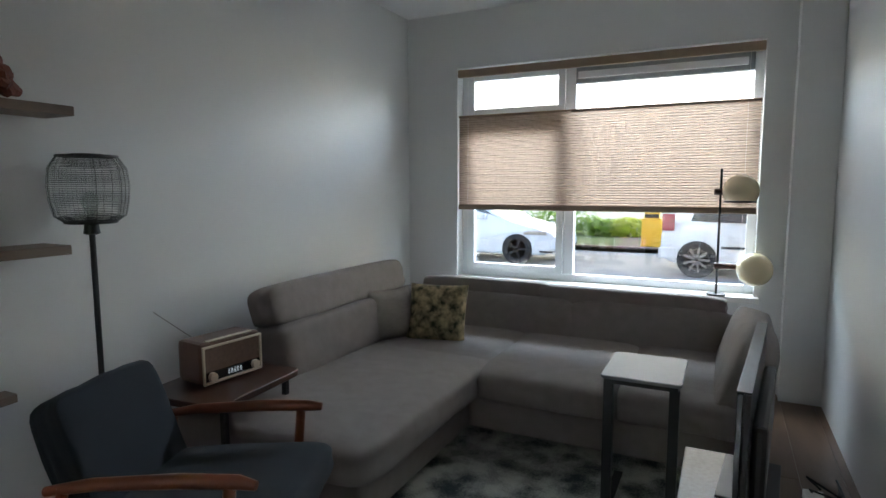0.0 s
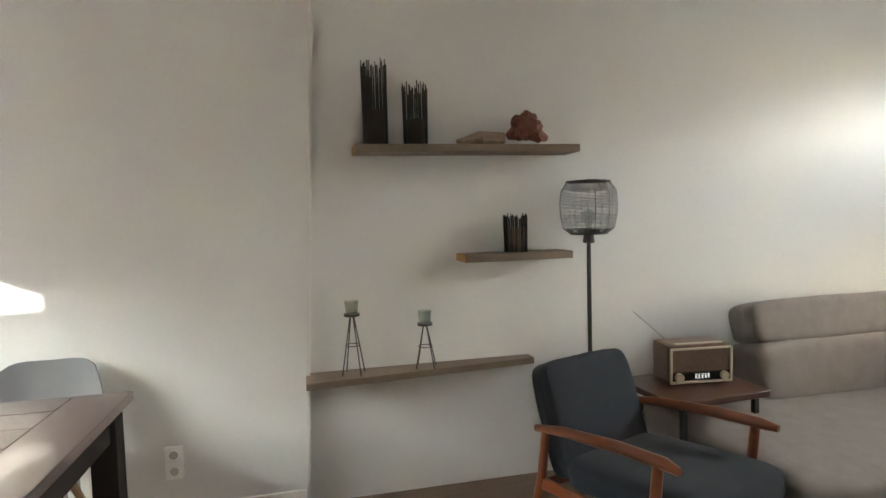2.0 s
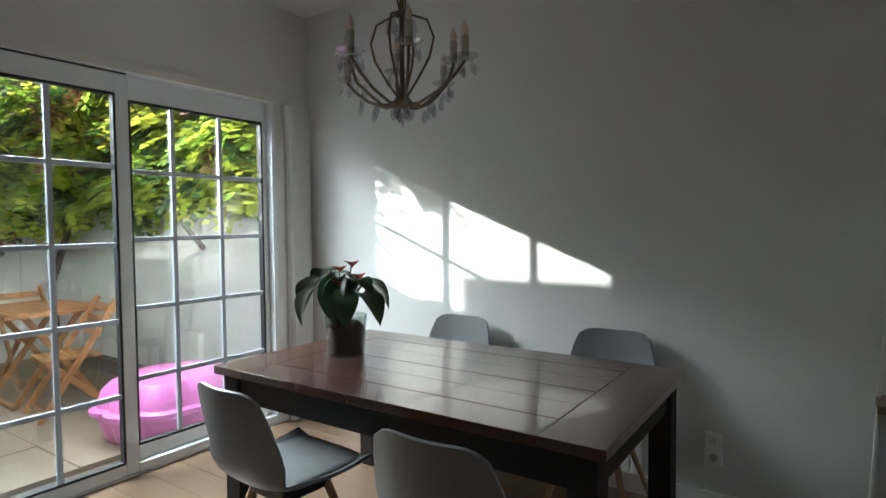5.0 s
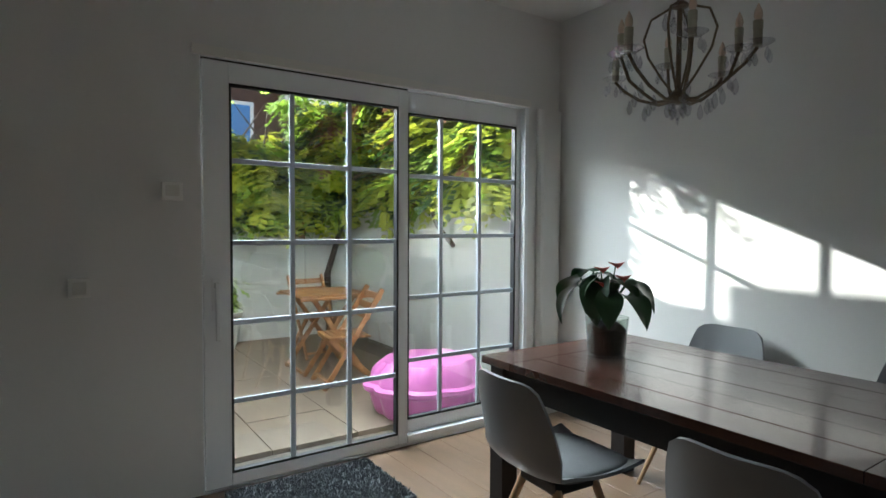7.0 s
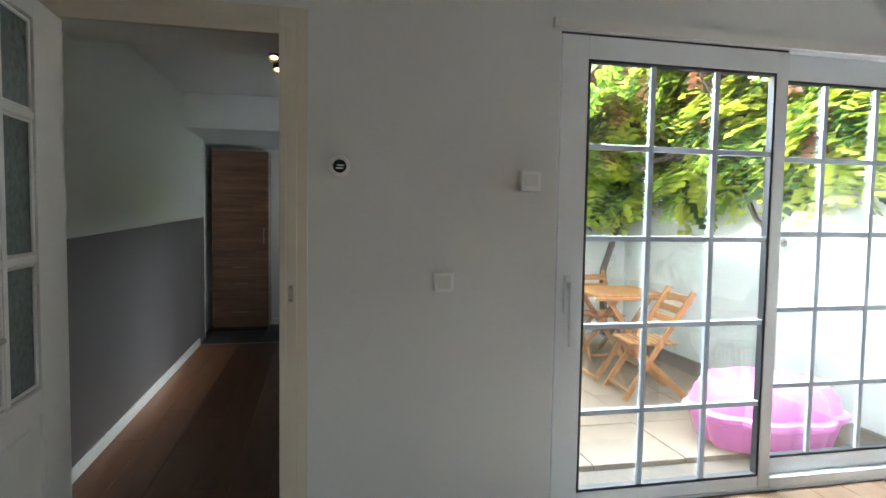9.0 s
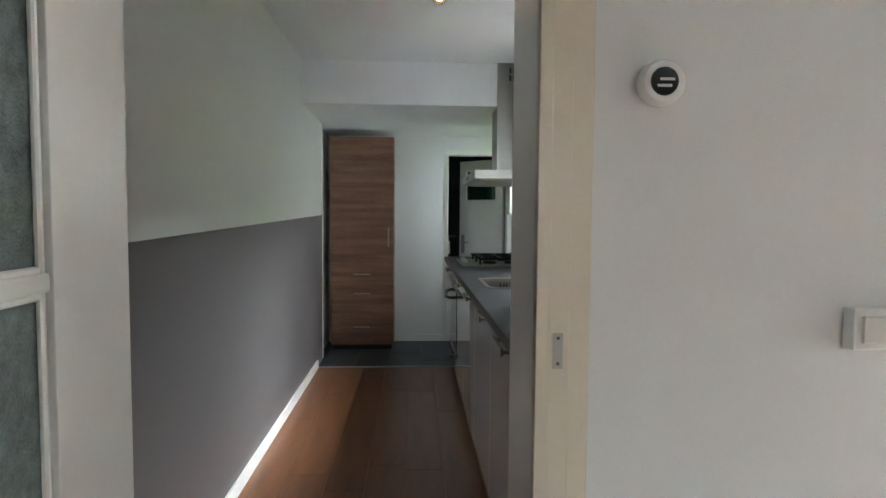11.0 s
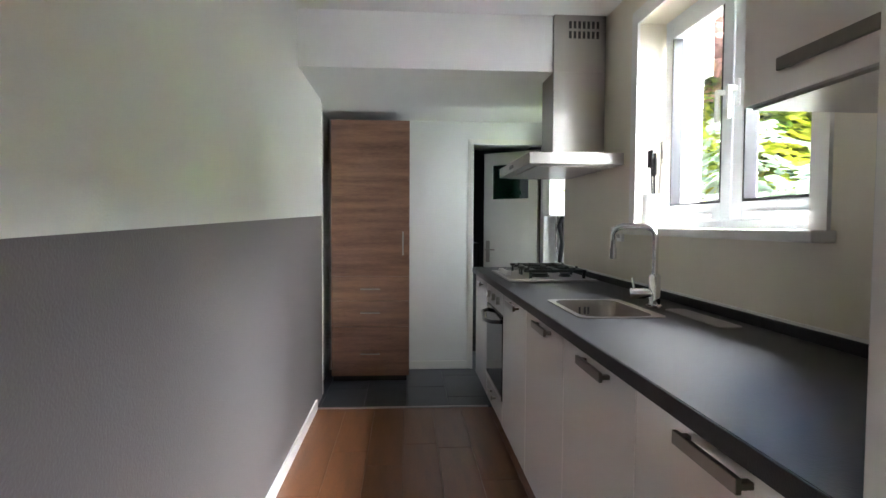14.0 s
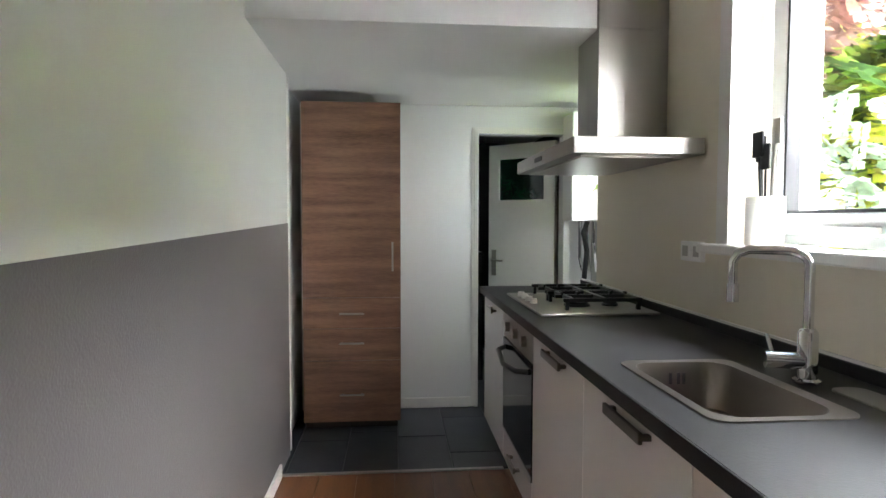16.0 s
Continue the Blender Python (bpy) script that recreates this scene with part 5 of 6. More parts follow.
for k in range(6):
    y1, y0 = UY[k], UY[k + 1]
    if k == 4:
        continue
    e = thing("base_unit", (0.85, (y0 + y1) / 2, 0), "glossy white handled base cabinet under the worktop", "kitchen cabinet", "base cabinets under the worktop")
    part("body", box(0.54, FX - 0.021, y0 + 0.001, y1 - 0.001, 0.12, 0.755 if k == 2 else 0.868), TRIM, e)
    part("door", box(FX - 0.02, FX, y0 + 0.0015, y1 - 0.0015, 0.125, 0.862, 0.002), GLOSSWHITE, e, "glossy white door")
    part("plinth", box(0.6, FX - 0.06, y0, y1, 0, 0.12), TRIM, e)
    yc = (y0 + y1) / 2 + 0.03
    if k == 5:
        bar_handle(e, FX, yc - 0.08, yc + 0.06, 0.82)
    else:
        bar_handle(e, FX, yc - 0.105, yc + 0.105, 0.836)

ov = thing("oven", (0.85, UY[4] - 0.3, 0.12), "built-in oven with a steel panel and black glass door", "oven")
y1, y0 = UY[4], UY[5]
part("body", box(0.54, FX - 0.021, y0 + 0.002, y1 - 0.002, 0.12, 0.868), CARCASS, ov)
part("control_panel", box(FX - 0.02, FX, y0 + 0.004, y1 - 0.004, 0.735, 0.86, 0.002), STEEL, ov, "brushed steel control panel")
dr = part("door", box(FX - 0.02, FX + 0.004, y0 + 0.004, y1 - 0.004, 0.26, 0.73, 0.003), BLACKGLOSS, ov, "black glass oven door")
part("door_trim", box(FX + 0.0045, FX + 0.008, y0 + 0.004, y1 - 0.004, 0.26, 0.285), STEEL, dr)
b = tube([(FX + 0.005, y0 + 0.06, 0.69), (FX + 0.045, y0 + 0.1, 0.685), (FX + 0.06, (y0 + y1) / 2, 0.665), (FX + 0.045, y1 - 0.1, 0.685), (FX + 0.005, y1 - 0.06, 0.69)], 0.012, 10)
part("handle", b, BLACK, dr, "curved black door handle", True)
part("drawer", box(FX - 0.02, FX, y0 + 0.004, y1 - 0.004, 0.125, 0.255, 0.002), GLOSSWHITE, ov)
bar_handle(ov, FX, (y0 + y1) / 2 - 0.08, (y0 + y1) / 2 + 0.08, 0.215)
for dy in (-0.17, 0.0, 0.17):
    b = lathe([(0.001, 0), (0.024, 0), (0.022, 0.022), (0.001, 0.024)], (0, 0, 0), 20)
    b.transform(Matrix.Translation((FX, (y0 + y1) / 2 + dy, 0.80)) @ Matrix.Rotation(radians(90), 4, "Y"))
    part("knob", b, NICKEL, ov, "round metal knob", True)

# worktop with cut-outs for the sink and hob
SX0, SX1, SY0, SY1 = 0.78, 1.045, -4.885, -4.44
wk = thing("worktop", (0.85, -4.9, 0.87), "matt black laminate kitchen worktop with a raised back strip", "worktop")
bm = bmesh.new()
for q in ((0.53, 1.153, -6.79, SY0), (0.53, 1.153, SY1, -3.135), (0.53, SX0, SY0, SY1), (SX1, 1.153, SY0, SY1)):
    box(q[0], q[1], q[2], q[3], 0.872, 0.91, 0, bm)
bmesh.ops.remove_doubles(bm, verts=bm.verts, dist=0.0001)
part("board", bm, COUNTER, wk)
part("edge_band", box(1.153, 1.158, -6.79, -3.135, 0.872, 0.9095, 0.002), COUNTER, wk)
part("upstand", box(0.532, 0.548, -6.78, -3.14, 0.91, 0.945, 0.003), COUNTER, wk)
part("sealant", box(0.531, 0.54, -6.78, -3.14, 0.945, 0.953), TRIM, wk, "white sealant line")

sk = thing("sink", (0.89, -4.7, 0.91), "inset stainless steel sink with a small drainer", "sink")


def rrect(x0, x1, y0, y1, r, z, b):
    out = []
    for cx_, cy_, a0 in ((x1 - r, y1 - r, 0), (x0 + r, y1 - r, 90), (x0 + r, y0 + r, 180), (x1 - r, y0 + r, 270)):
        for k in range(6):
            a = radians(a0 + 18 * k)
            out.append(b.verts.new((cx_ + r * math.cos(a), cy_ + r * math.sin(a), z)))
    return out


b = bmesh.new()
rings = [rrect(SX0 - 0.03, SX1 + 0.02, SY0 - 0.02, SY1 + 0.02, 0.04, 0.911, b), rrect(SX0 - 0.03, SX1 + 0.02, SY0 - 0.02, SY1 + 0.02, 0.04, 0.914, b),
         rrect(SX0 + 0.004, SX1 - 0.004, SY0 + 0.004, SY1 - 0.004, 0.06, 0.913, b), rrect(SX0 + 0.008, SX1 - 0.008, SY0 + 0.008, SY1 - 0.008, 0.06, 0.895, b),
         rrect(SX0 + 0.012, SX1 - 0.012, SY0 + 0.012, SY1 - 0.012, 0.06, 0.79, b), rrect(SX0 + 0.05, SX1 - 0.05, SY0 + 0.05, SY1 - 0.05, 0.05, 0.765, b)]
for A_, B_ in zip(rings, rings[1:]):
    for k in range(24):
        b.faces.new((A_[k], A_[(k + 1) % 24], B_[(k + 1) % 24], B_[k]))
b.faces.new(rings[-1])
part("basin", b, BASIN, sk, smooth=True)
part("drainer", round_box(0.60, 0.685, -4.62, -4.22, 0.9115, 0.914, 0.03), STEEL, sk, "flat steel drainer strip")
part("overflow", join(join(box(0.885, 0.893, SY0 + 0.010, SY0 + 0.012, 0.855, 0.885), box(0.90, 0.908, SY0 + 0.010, SY0 + 0.012, 0.855, 0.885)), box(0.922, 0.93, SY0 + 0.010, SY0 + 0.012, 0.855, 0.885)), BLACK, sk, "dark overflow slots")
part("drain", lathe([(0.001, 0), (0.04, 0), (0.038, 0.004), (0.001, 0.003)], (0.89, -4.7, 0.766), 24), CHROME, sk)

tp = thing("kitchen_tap", (0.67, -4.72, 0.914), "chrome mixer tap with a square-bent spout", "tap")
tx, ty = 0.70, -4.66
part("base", lathe([(0.001, 0), (0.03, 0), (0.03, 0.008), (0.022, 0.012), (0.022, 0.12), (0.015, 0.13), (0.001, 0.13)], (tx, ty, 0.914), 24), CHROME, tp, smooth=True)
arc = [(tx, ty, 1.0), (tx, ty, 1.19)] + [(tx + 0.035 * (1 - math.cos(a)), ty - 0.035 * (1 - math.cos(a)) * 0.9, 1.19 + 0.035 * math.sin(a)) for a in np.linspace(0.3, 1.57, 5)]
arc += [(tx + 0.10, ty - 0.075, 1.226), (tx + 0.122, ty - 0.088, 1.215), (tx + 0.13, ty - 0.095, 1.195), (tx + 0.13, ty - 0.095, 1.12)]
part("spout", tube(arc, [0.0115] * len(arc), 14), CHROME, tp, smooth=True)
part("spout_tip", tube([(tx + 0.13, ty - 0.095, 1.14), (tx + 0.13, ty - 0.095, 1.095)], 0.0145, 14), CHROME, tp, smooth=True)
part("side_valve", tube([(tx, ty, 0.965), (tx + 0.085, ty - 0.03, 0.965)], 0.02, 14), CHROME, tp, smooth=True)
part("lever", tube([(tx + 0.07, ty - 0.025, 0.98), (tx + 0.065, ty - 0.055, 1.02)], 0.005, 8), CHROME, tp, smooth=True)

hb = thing("gas_hob", (0.84, -6.0, 0.91), "steel gas hob with black cast-iron pan supports", "hob")
HY0, HY1, HX0, HX1 = -6.36, -5.66, 0.58, 1.08
part("plate", box(HX0, HX1, HY0, HY1, 0.911, 0.922, 0.004), STEEL, hb)
bm = bmesh.new()
for cy_ in (-6.18, -5.88):
    for x in (0.64, 0.78, 0.92):
        box(x - 0.009, x + 0.009, cy_ - 0.135, cy_ + 0.135, 0.957, 0.973, 0.002, bm, 1)
    for y in (cy_ - 0.13, cy_, cy_ + 0.13):
        box(0.62, 0.96, y - 0.009, y + 0.009, 0.956, 0.972, 0.002, bm, 1)
    for x in (0.635, 0.945):
        for y in (cy_ - 0.13, cy_ + 0.13):
            box(x - 0.007, x + 0.007, y - 0.009, y + 0.009, 0.922, 0.957, 0, bm)
    for x in (0.64, 0.71, 0.86, 0.93):
        box(x - 0.004, x + 0.004, cy_ - 0.012, cy_ + 0.012, 0.972, 0.984, 0, bm)
part("pan_support", bm, BLACK, hb)
for x, y, r in ((0.71, -6.18, 0.04), (0.86, -6.18, 0.03), (0.71, -5.88, 0.03), (0.86, -5.88, 0.048)):
    part("burner", lathe([(r * 1.2, 0), (r * 1.2, 0.006), (r, 0.012), (r, 0.02), (0.001, 0.022)], (x, y, 0.922), 20), BLACK, hb, "black burner cap", True)
for k in range(4):
    part("knob", lathe([(0.018, 0), (0.016, 0.022), (0.001, 0.024)], (1.035, -6.22 + k * 0.085, 0.922), 16), PLASTIC, hb, "pale hob knob", True)

hood = thing("cooker_hood", (0.8, -5.9, 1.56), "stainless steel chimney cooker hood", "cooker hood")
part("canopy", box(0.54, 1.03, -6.36, -5.415, 1.54, 1.60, 0.003), STEEL, hood)
part("chimney", join(box(0.54, 0.835, -5.98, -5.716, 1.6005, 2.085, 0.002), box(0.54, 0.835, -5.74, -5.716, 2.0852, 2.398)), STEEL, hood, "tall steel chimney")
bm = bmesh.new()
for k in range(7):
    for j in range(2):
        box(0.58 + k * 0.026, 0.595 + k * 0.026, -5.7159, -5.7145, 2.27 + j * 0.055, 2.31 + j * 0.055, 0, bm)
tagged(part("vent_slot", bm, BLACK, hood), "dark vent slots", kind="stuff")
part("filter", box(0.6, 0.98, -6.3, -5.48, 1.532, 1.5399), NICKEL, hood)
part("switches", box(1.0302, 1.033, -5.98, -5.86, 1.56, 1.58), BLACK, hood)

# tall unit beside the doorway
tu = thing("tall_unit", (0.85, -3.0, 0), "glossy white tall cabinet with bar handles", "tall cabinet")
part("body", box(0.54, FX - 0.021, -3.13, -2.87, 0.0, 2.12), TRIM, tu)
part("upper_door", box(FX - 0.02, FX, -3.129, -2.872, 0.889, 2.12, 0.002), GLOSSWHITE, tu, "glossy upper door")
part("lower_door", box(FX - 0.02, FX, -3.129, -2.872, 0.12, 0.885, 0.002), GLOSSWHITE, tu, "glossy lower door")
bar_handle(tu, FX, -3.085, -2.90, 0.92)
bar_handle(tu, FX, -3.085, -2.90, 0.832)

wu = thing("wall_unit", (0.7, -3.5, 1.5), "glossy white wall cabinet above the worktop", "wall cabinet")
part("body", box(0.535, 0.85, -3.82, -3.13, 1.505, 2.2), TRIM, wu)
part("door", box(0.851, 0.87, -3.82, -3.13, 1.503, 2.2, 0.002), GLOSSWHITE, wu)
bar_handle(wu, 0.87, -3.66, -3.40, 1.56)
part("light_pelmet", box(0.54, 0.85, -3.815, -3.135, 1.497, 1.5045), NICKEL, wu)

# tall walnut larder cabinet
lc = thing("larder_cabinet", (1.93, -7.15, 0), "tall walnut-laminate larder cabinet with drawers", "tall cabinet")
part("body", box(1.63, 2.23, -7.33, -6.972, 0.05, 2.02), WALNUTLAM, lc)
part("plinth", box(1.65, 2.22, -7.32, -7.0, 0, 0.05), CARCASS, lc)
for z0, z1, nm in ((0.829, 2.02, "door"), (0.637, 0.825, "drawer"), (0.437, 0.633, "drawer"), (0.052, 0.433, "drawer")):
    p = part(nm, box(1.632, 2.228, -6.971, -6.95, z0, z1, 0.0015), WALNUTLAM, lc, "walnut-grained front")
for z, w in ((0.729, 0.15), (0.546, 0.15), (0.226, 0.15)):
    xx = 1.93
    bm = tube([(xx - w / 2, -6.925, z), (xx + w / 2, -6.925, z)], 0.006, 8)
    for sx in (-1, 1):
        tube([(xx + sx * w * 0.4, -6.95, z), (xx + sx * w * 0.4, -6.925, z)], 0.005, 6, bm)
    part("handle", bm, NICKEL, lc, "thin metal bar handle", True)
bm = tube([(1.68, -6.925, 0.99), (1.68, -6.925, 1.17)], 0.006, 8)
for z in (1.01, 1.15):
    tube([(1.68, -6.95, z), (1.68, -6.925, z)], 0.005, 6, bm)
part("handle", bm, NICKEL, lc, "thin metal bar handle", True)
part("white_pipe", tube([(2.262, -6.66, 0), (2.262, -6.66, 2.08)], 0.013, 10), TRIM).name = "heating_pipe"
tagged(bpy.data.objects["heating_pipe"], "thin white heating pipe in the corner", "pipe")

# utensils in a white jar on the sill
uj = thing("utensil_jar", (0.5, -5.15, 1.218), "white cylindrical jar of kitchen utensils on the window board", "utensil jar")
part("jar", lathe([(0.001, 0), (0.055, 0), (0.057, 0.003), (0.057, 0.155), (0.053, 0.155), (0.052, 0.01), (0.001, 0.01)], (0.49, -5.14, 1.218), 28), PLASTIC, uj, smooth=True)
for k, (dx, dy, h, w) in enumerate(((0.02, 0.0, 0.34, 0.05), (-0.01, 0.02, 0.38, 0.035), (0.0, -0.02, 0.33, 0.045), (-0.02, 0.0, 0.36, 0.03), (0.015, 0.02, 0.30, 0.04))):
    bm = tube([(0.49 + dx * .5, -5.14 + dy * .5, 1.24), (0.49 + dx * 1.4, -5.14 + dy * 1.4, 1.218 + h)], 0.004, 6)
    cxx, cyy, czz = 0.49 + dx * 1.45, -5.14 + dy * 1.45, 1.218 + h
    box(cxx - 0.004, cxx + 0.004, cyy - w / 2, cyy + w / 2, czz - 0.06, czz + 0.02, 0.003, bm)
    part("utensil", bm, (BLACK, NICKEL)[k % 2], uj, "long-handled utensil")

# wall fittings of the kitchen
ks = thing("wall_socket", (0.53, -5.49, 1.18), "double white wall socket beside the window board", "wall socket")
for dy in (-0.04, 0.04):
    part("plate", box(0.53, 0.548, -5.49 + dy - 0.037, -5.49 + dy + 0.037, 1.145, 1.22, 0.004), PLASTIC, ks)
    part("recess", box(0.5481, 0.549, -5.49 + dy - 0.02, -5.49 + dy + 0.02, 1.163, 1.203), bpy.data.materials["socket_shadow"], ks)

wh = thing("boiler", (0.4, -7.3, 1.3), "small white wall boiler with pipes below", "boiler")
part("body", box(0.29, 0.505, -7.328, -7.10, 1.30, 2.02, 0.02), PLASTIC, wh)
part("label_panel", box(0.40, 0.475, -7.0995, -7.0985, 1.48, 1.68), mat("faded_red_print", (0.6, 0.42, 0.4), 0.5, vary=0.2, scale=60, bump=0), wh)
bm = bmesh.new()
for k in range(3):
    tube([(0.30 + k * 0.05, -7.24, 1.31), (0.30 + k * 0.05, -7.24, 1.15 - k * 0.05), (0.27 + k * 0.05, -7.26, 0.95)], 0.012, 8, bm)
part("pipe", bm, CHROME, wh)
part("hose", tube([(0.36, -7.2, 1.31), (0.40, -7.17, 1.22), (0.37, -7.18, 1.1), (0.39, -7.18, 0.9)], 0.018, 8), BLACK, wh)

# door of the back room, half open
bd = thing("door_2", (EX0 + 0.01, -7.46, 0), "white flush door with a small green glass pane, standing open", "door")
bd["kind"] = "structure"
B2 = Matrix.Translation((EX0 + 0.015, -7.47, 0)) @ Matrix.Rotation(radians(-42), 4, "Z")
bm = bmesh.new()
for q in ((0, 0.09, 0.01, 1.88), (0.47, 0.56, 0.01, 1.88), (0.09, 0.47, 0.01, 1.46), (0.09, 0.47, 1.77, 1.88)):
    box(q[0], q[1], -0.02, 0.02, q[2], q[3], 0, bm)
bm.transform(B2)
part("leaf", bm, TRIM, bd)
bm = box(0.09, 0.47, -0.004, 0.004, 1.46, 1.77)
bm.transform(B2)
part("pane", bm, mat("dark_green_glass", (0.004, 0.03, 0.015), 0.12, vary=0.2, bump=0), bd, "dark green ribbed pane")
bm = box(0.49, 0.53, 0.02, 0.027, 0.88, 1.08, 0.002)
tube([(0.51, 0.02, 1.0), (0.51, 0.06, 1.0), (0.41, 0.065, 1.0)], 0.008, 8, bm)
bm.transform(B2)
part("door_handle", bm, NICKEL, bd)
ub = thing("storage_crate", (1.12, -8.2, 0), "dark crates stacked in the room behind the kitchen", "crate")
part("body", box(0.95, 1.25, -8.5, -8.0, 0.0, 1.05, 0.01), BLACK, ub)
part("label", box(1.03, 1.13, -7.999, -7.998, 0.86, 1.0), PLASTIC, ub)

# track of spotlights
sp = thing("ceiling_spotlight", (1.33, -3.8, H2), "black ceiling rail with small spotlights, lit", "ceiling light")
part("rail", box(1.31, 1.35, -4.3, -3.5, H2 - 0.03, H2 - 0.002, 0.004), BLACK, sp)
LAMPGLOW = bpy.data.materials.new("lit_spot")
LAMPGLOW.use_nodes = True
LAMPGLOW.node_tree.nodes["Principled BSDF"].inputs["Emission Color"].default_value = (1, 0.6, 0.25, 1)
LAMPGLOW.node_tree.nodes["Principled BSDF"].inputs["Emission Strength"].default_value = 0.6
for y in (-4.2, -3.9, -3.6):
    m_ = Matrix.Translation((1.33, y, H2 - 0.09)) @ Matrix.Rotation(radians(32), 4, "X")
    b = lathe([(0.018, 0.05), (0.032, 0.03), (0.032, -0.045), (0.029, -0.045), (0.027, -0.03), (0.001, -0.028)], (0, 0, 0), 20)
    b.transform(m_)
    part("spot_shell", b, BLACK, sp, "black spotlight can", True)
    b = lathe([(0.001, -0.031), (0.024, -0.031), (0.024, -0.028), (0.001, -0.027)], (0, 0, 0), 16)
    b.transform(m_)
    part("bulb", b, LAMPGLOW, sp)

# ---- patio ----
PG = -0.09
gd_ = bmesh.new()
box(-60, 60, -60, -9.36, -0.4, PG - 0.05, 0, gd_)
ground = tagged(part("ground", gd_, GRAVEL), "bare ground behind the garden wall", kind="structure")
wallpiece("patio_bed", [(-3.3, 0.28, -9.36, -2.78, -0.4, PG - 0.035)], GRAVEL, "gravel bed under the paving")
GX, GY = -2.75, -6.9
wallpiece("garden_wall_side", [(GX - 0.15, GX, GY - 0.15, -2.84, -0.4, 1.62)], RENDERW, "weathered white rendered garden wall")
wallpiece("garden_wall_back", [(GX, 0.28, GY - 0.15, GY, -0.4, 1.42)], RENDERW, "weathered white rendered wall at the garden's end")
wallpiece("kitchen_outer_wall", [(0.2, 0.279, -9.2, WY0 - 0.02, -0.1, 2.6), (0.2, 0.279, WY1 + 0.02, -2.85, -0.1, 2.94), (0.2, 0.279, WY0 - 0.02, WY1 + 0.02, -0.1, 1.2), (0.2, 0.279, WY0 - 0.02, WY1 + 0.02, 2.2, 2.9)], RENDERW, "white rendered outside of the kitchen wing")


def folding_table():
    x, y, h = -1.61, -5.04, PG + 0.77
    e = thing("folding_table", (x, y, PG), "oiled acacia folding garden table with crossed legs", "garden table")
    for k in range(9):
        part("slat", box(x - 0.35 + k * 0.078, x - 0.278 + k * 0.078, y - 0.34, y + 0.34, h - 0.02, h, 0.003), ACACIA, e)
    for sy in (-0.34, 0.34):
        part("edge", box(x - 0.36, x + 0.36, y + sy - 0.02, y + sy + 0.02, h - 0.045, h - 0.0205, 0.003), ACACIA, e)
    for sy in (-0.27, 0.27):
        part("leg", beam((x - 0.3, y + sy, PG), (x + 0.22, y + sy, h - 0.03), 0.022, 0.045, 0.003), ACACIA, e)
        part("leg", beam((x + 0.3, y + sy * 0.88, PG), (x - 0.22, y + sy * 0.88, h - 0.03), 0.022, 0.045, 0.003), ACACIA, e)
    for sx in (-0.29, 0.29):
        part("stretcher", beam((x + sx, y - 0.27, PG + 0.03), (x + sx, y + 0.27, PG + 0.03), 0.03, 0.022), ACACIA, e)


folding_table()


def folding_chair():
    e = thing("folding_chair", (0, 0, 0), "oiled acacia folding garden chair with a slatted seat", "garden chair", "folding chairs on the patio")
    for s in (-0.2, 0.2):
        part("front_frame", beam((s, 0.26, 0), (s, -0.28, 0.86), 0.022, 0.045, 0.003), ACACIA, e)
        part("rear_frame", beam((s * 0.87, -0.26, 0), (s * 0.87, 0.2, 0.44), 0.022, 0.045, 0.003), ACACIA, e)
    for k in range(7):
        part("seat_slat", box(-0.2, 0.2, -0.17 + k * 0.056, -0.125 + k * 0.056, 0.435, 0.452, 0.003), ACACIA, e)
    for z in (0.62, 0.7, 0.79):
        yy = 0.26 - 0.54 * z / 0.86
        part("back_slat", box(-0.21, 0.21, yy - 0.03, yy - 0.012, z - 0.03, z + 0.03, 0.003), ACACIA, e)
    part("stretcher", beam((-0.2, 0.22, 0.06), (0.2, 0.22, 0.06), 0.03, 0.02), ACACIA, e)
    return e


fc = folding_chair()
copy_thing(fc, pose(-1.77, -5.68, PG, 0, 0, 2))
fc.matrix_basis = pose(-1.57, -4.42, PG, 0, 0, -97)

# pink shell sandbox
sb = thing("shell_sandbox", (-2.0, -3.75, PG), "pink plastic shell sandbox with its lid on", "sandbox")


def shell(profile, R, cx_, cy_, lob=9):
    b = bmesh.new()
    n = 90
    rings = []
    for rr, z in profile:
        ring = []
        for k in range(n):
            a = k * math.tau / n
            w = 1 + 0.10 * abs(math.sin(a * lob / 2)) - 0.06
            ring.append(b.verts.new((cx_ + R * rr * w * math.cos(a) * 1.05, cy_ + R * rr * w * math.sin(a) * 0.86, z)))
        rings.append(ring)
    for A_, B_ in zip(rings, rings[1:]):
        for k in range(n):
            b.faces.new((A_[k], A_[(k + 1) % n], B_[(k + 1) % n], B_[k]))
    b.faces.new(rings[0]), b.faces.new(rings[-1])
    return b


part("basin", shell([(0.80, PG), (0.84, PG + 0.02), (0.93, PG + 0.17), (1.0, PG + 0.185), (1.0, PG + 0.2)], 0.47, -1.80, -3.40), PINK, sb, "pink fluted basin", True)
part("lid", shell([(1.02, PG + 0.205), (1.02, PG + 0.225), (0.93, PG + 0.24), (0.88, PG + 0.34), (0.76, PG + 0.395), (0.3, PG + 0.405)], 0.47, -1.80, -3.40), PINK, sb, "pink fluted lid", True)

# planter at the back
pl = thing("stone_planter", (-1.0, -6.6, PG), "weathered stone planter with a small shrub", "planter")
part("pot", lathe([(0.001, 0), (0.13, 0), (0.17, 0.1), (0.2, 0.36), (0.22, 0.38), (0.22, 0.42), (0.18, 0.42), (0.001, 0.36)], (-1.0, -6.55, PG), 20), RENDERW, pl, smooth=True)


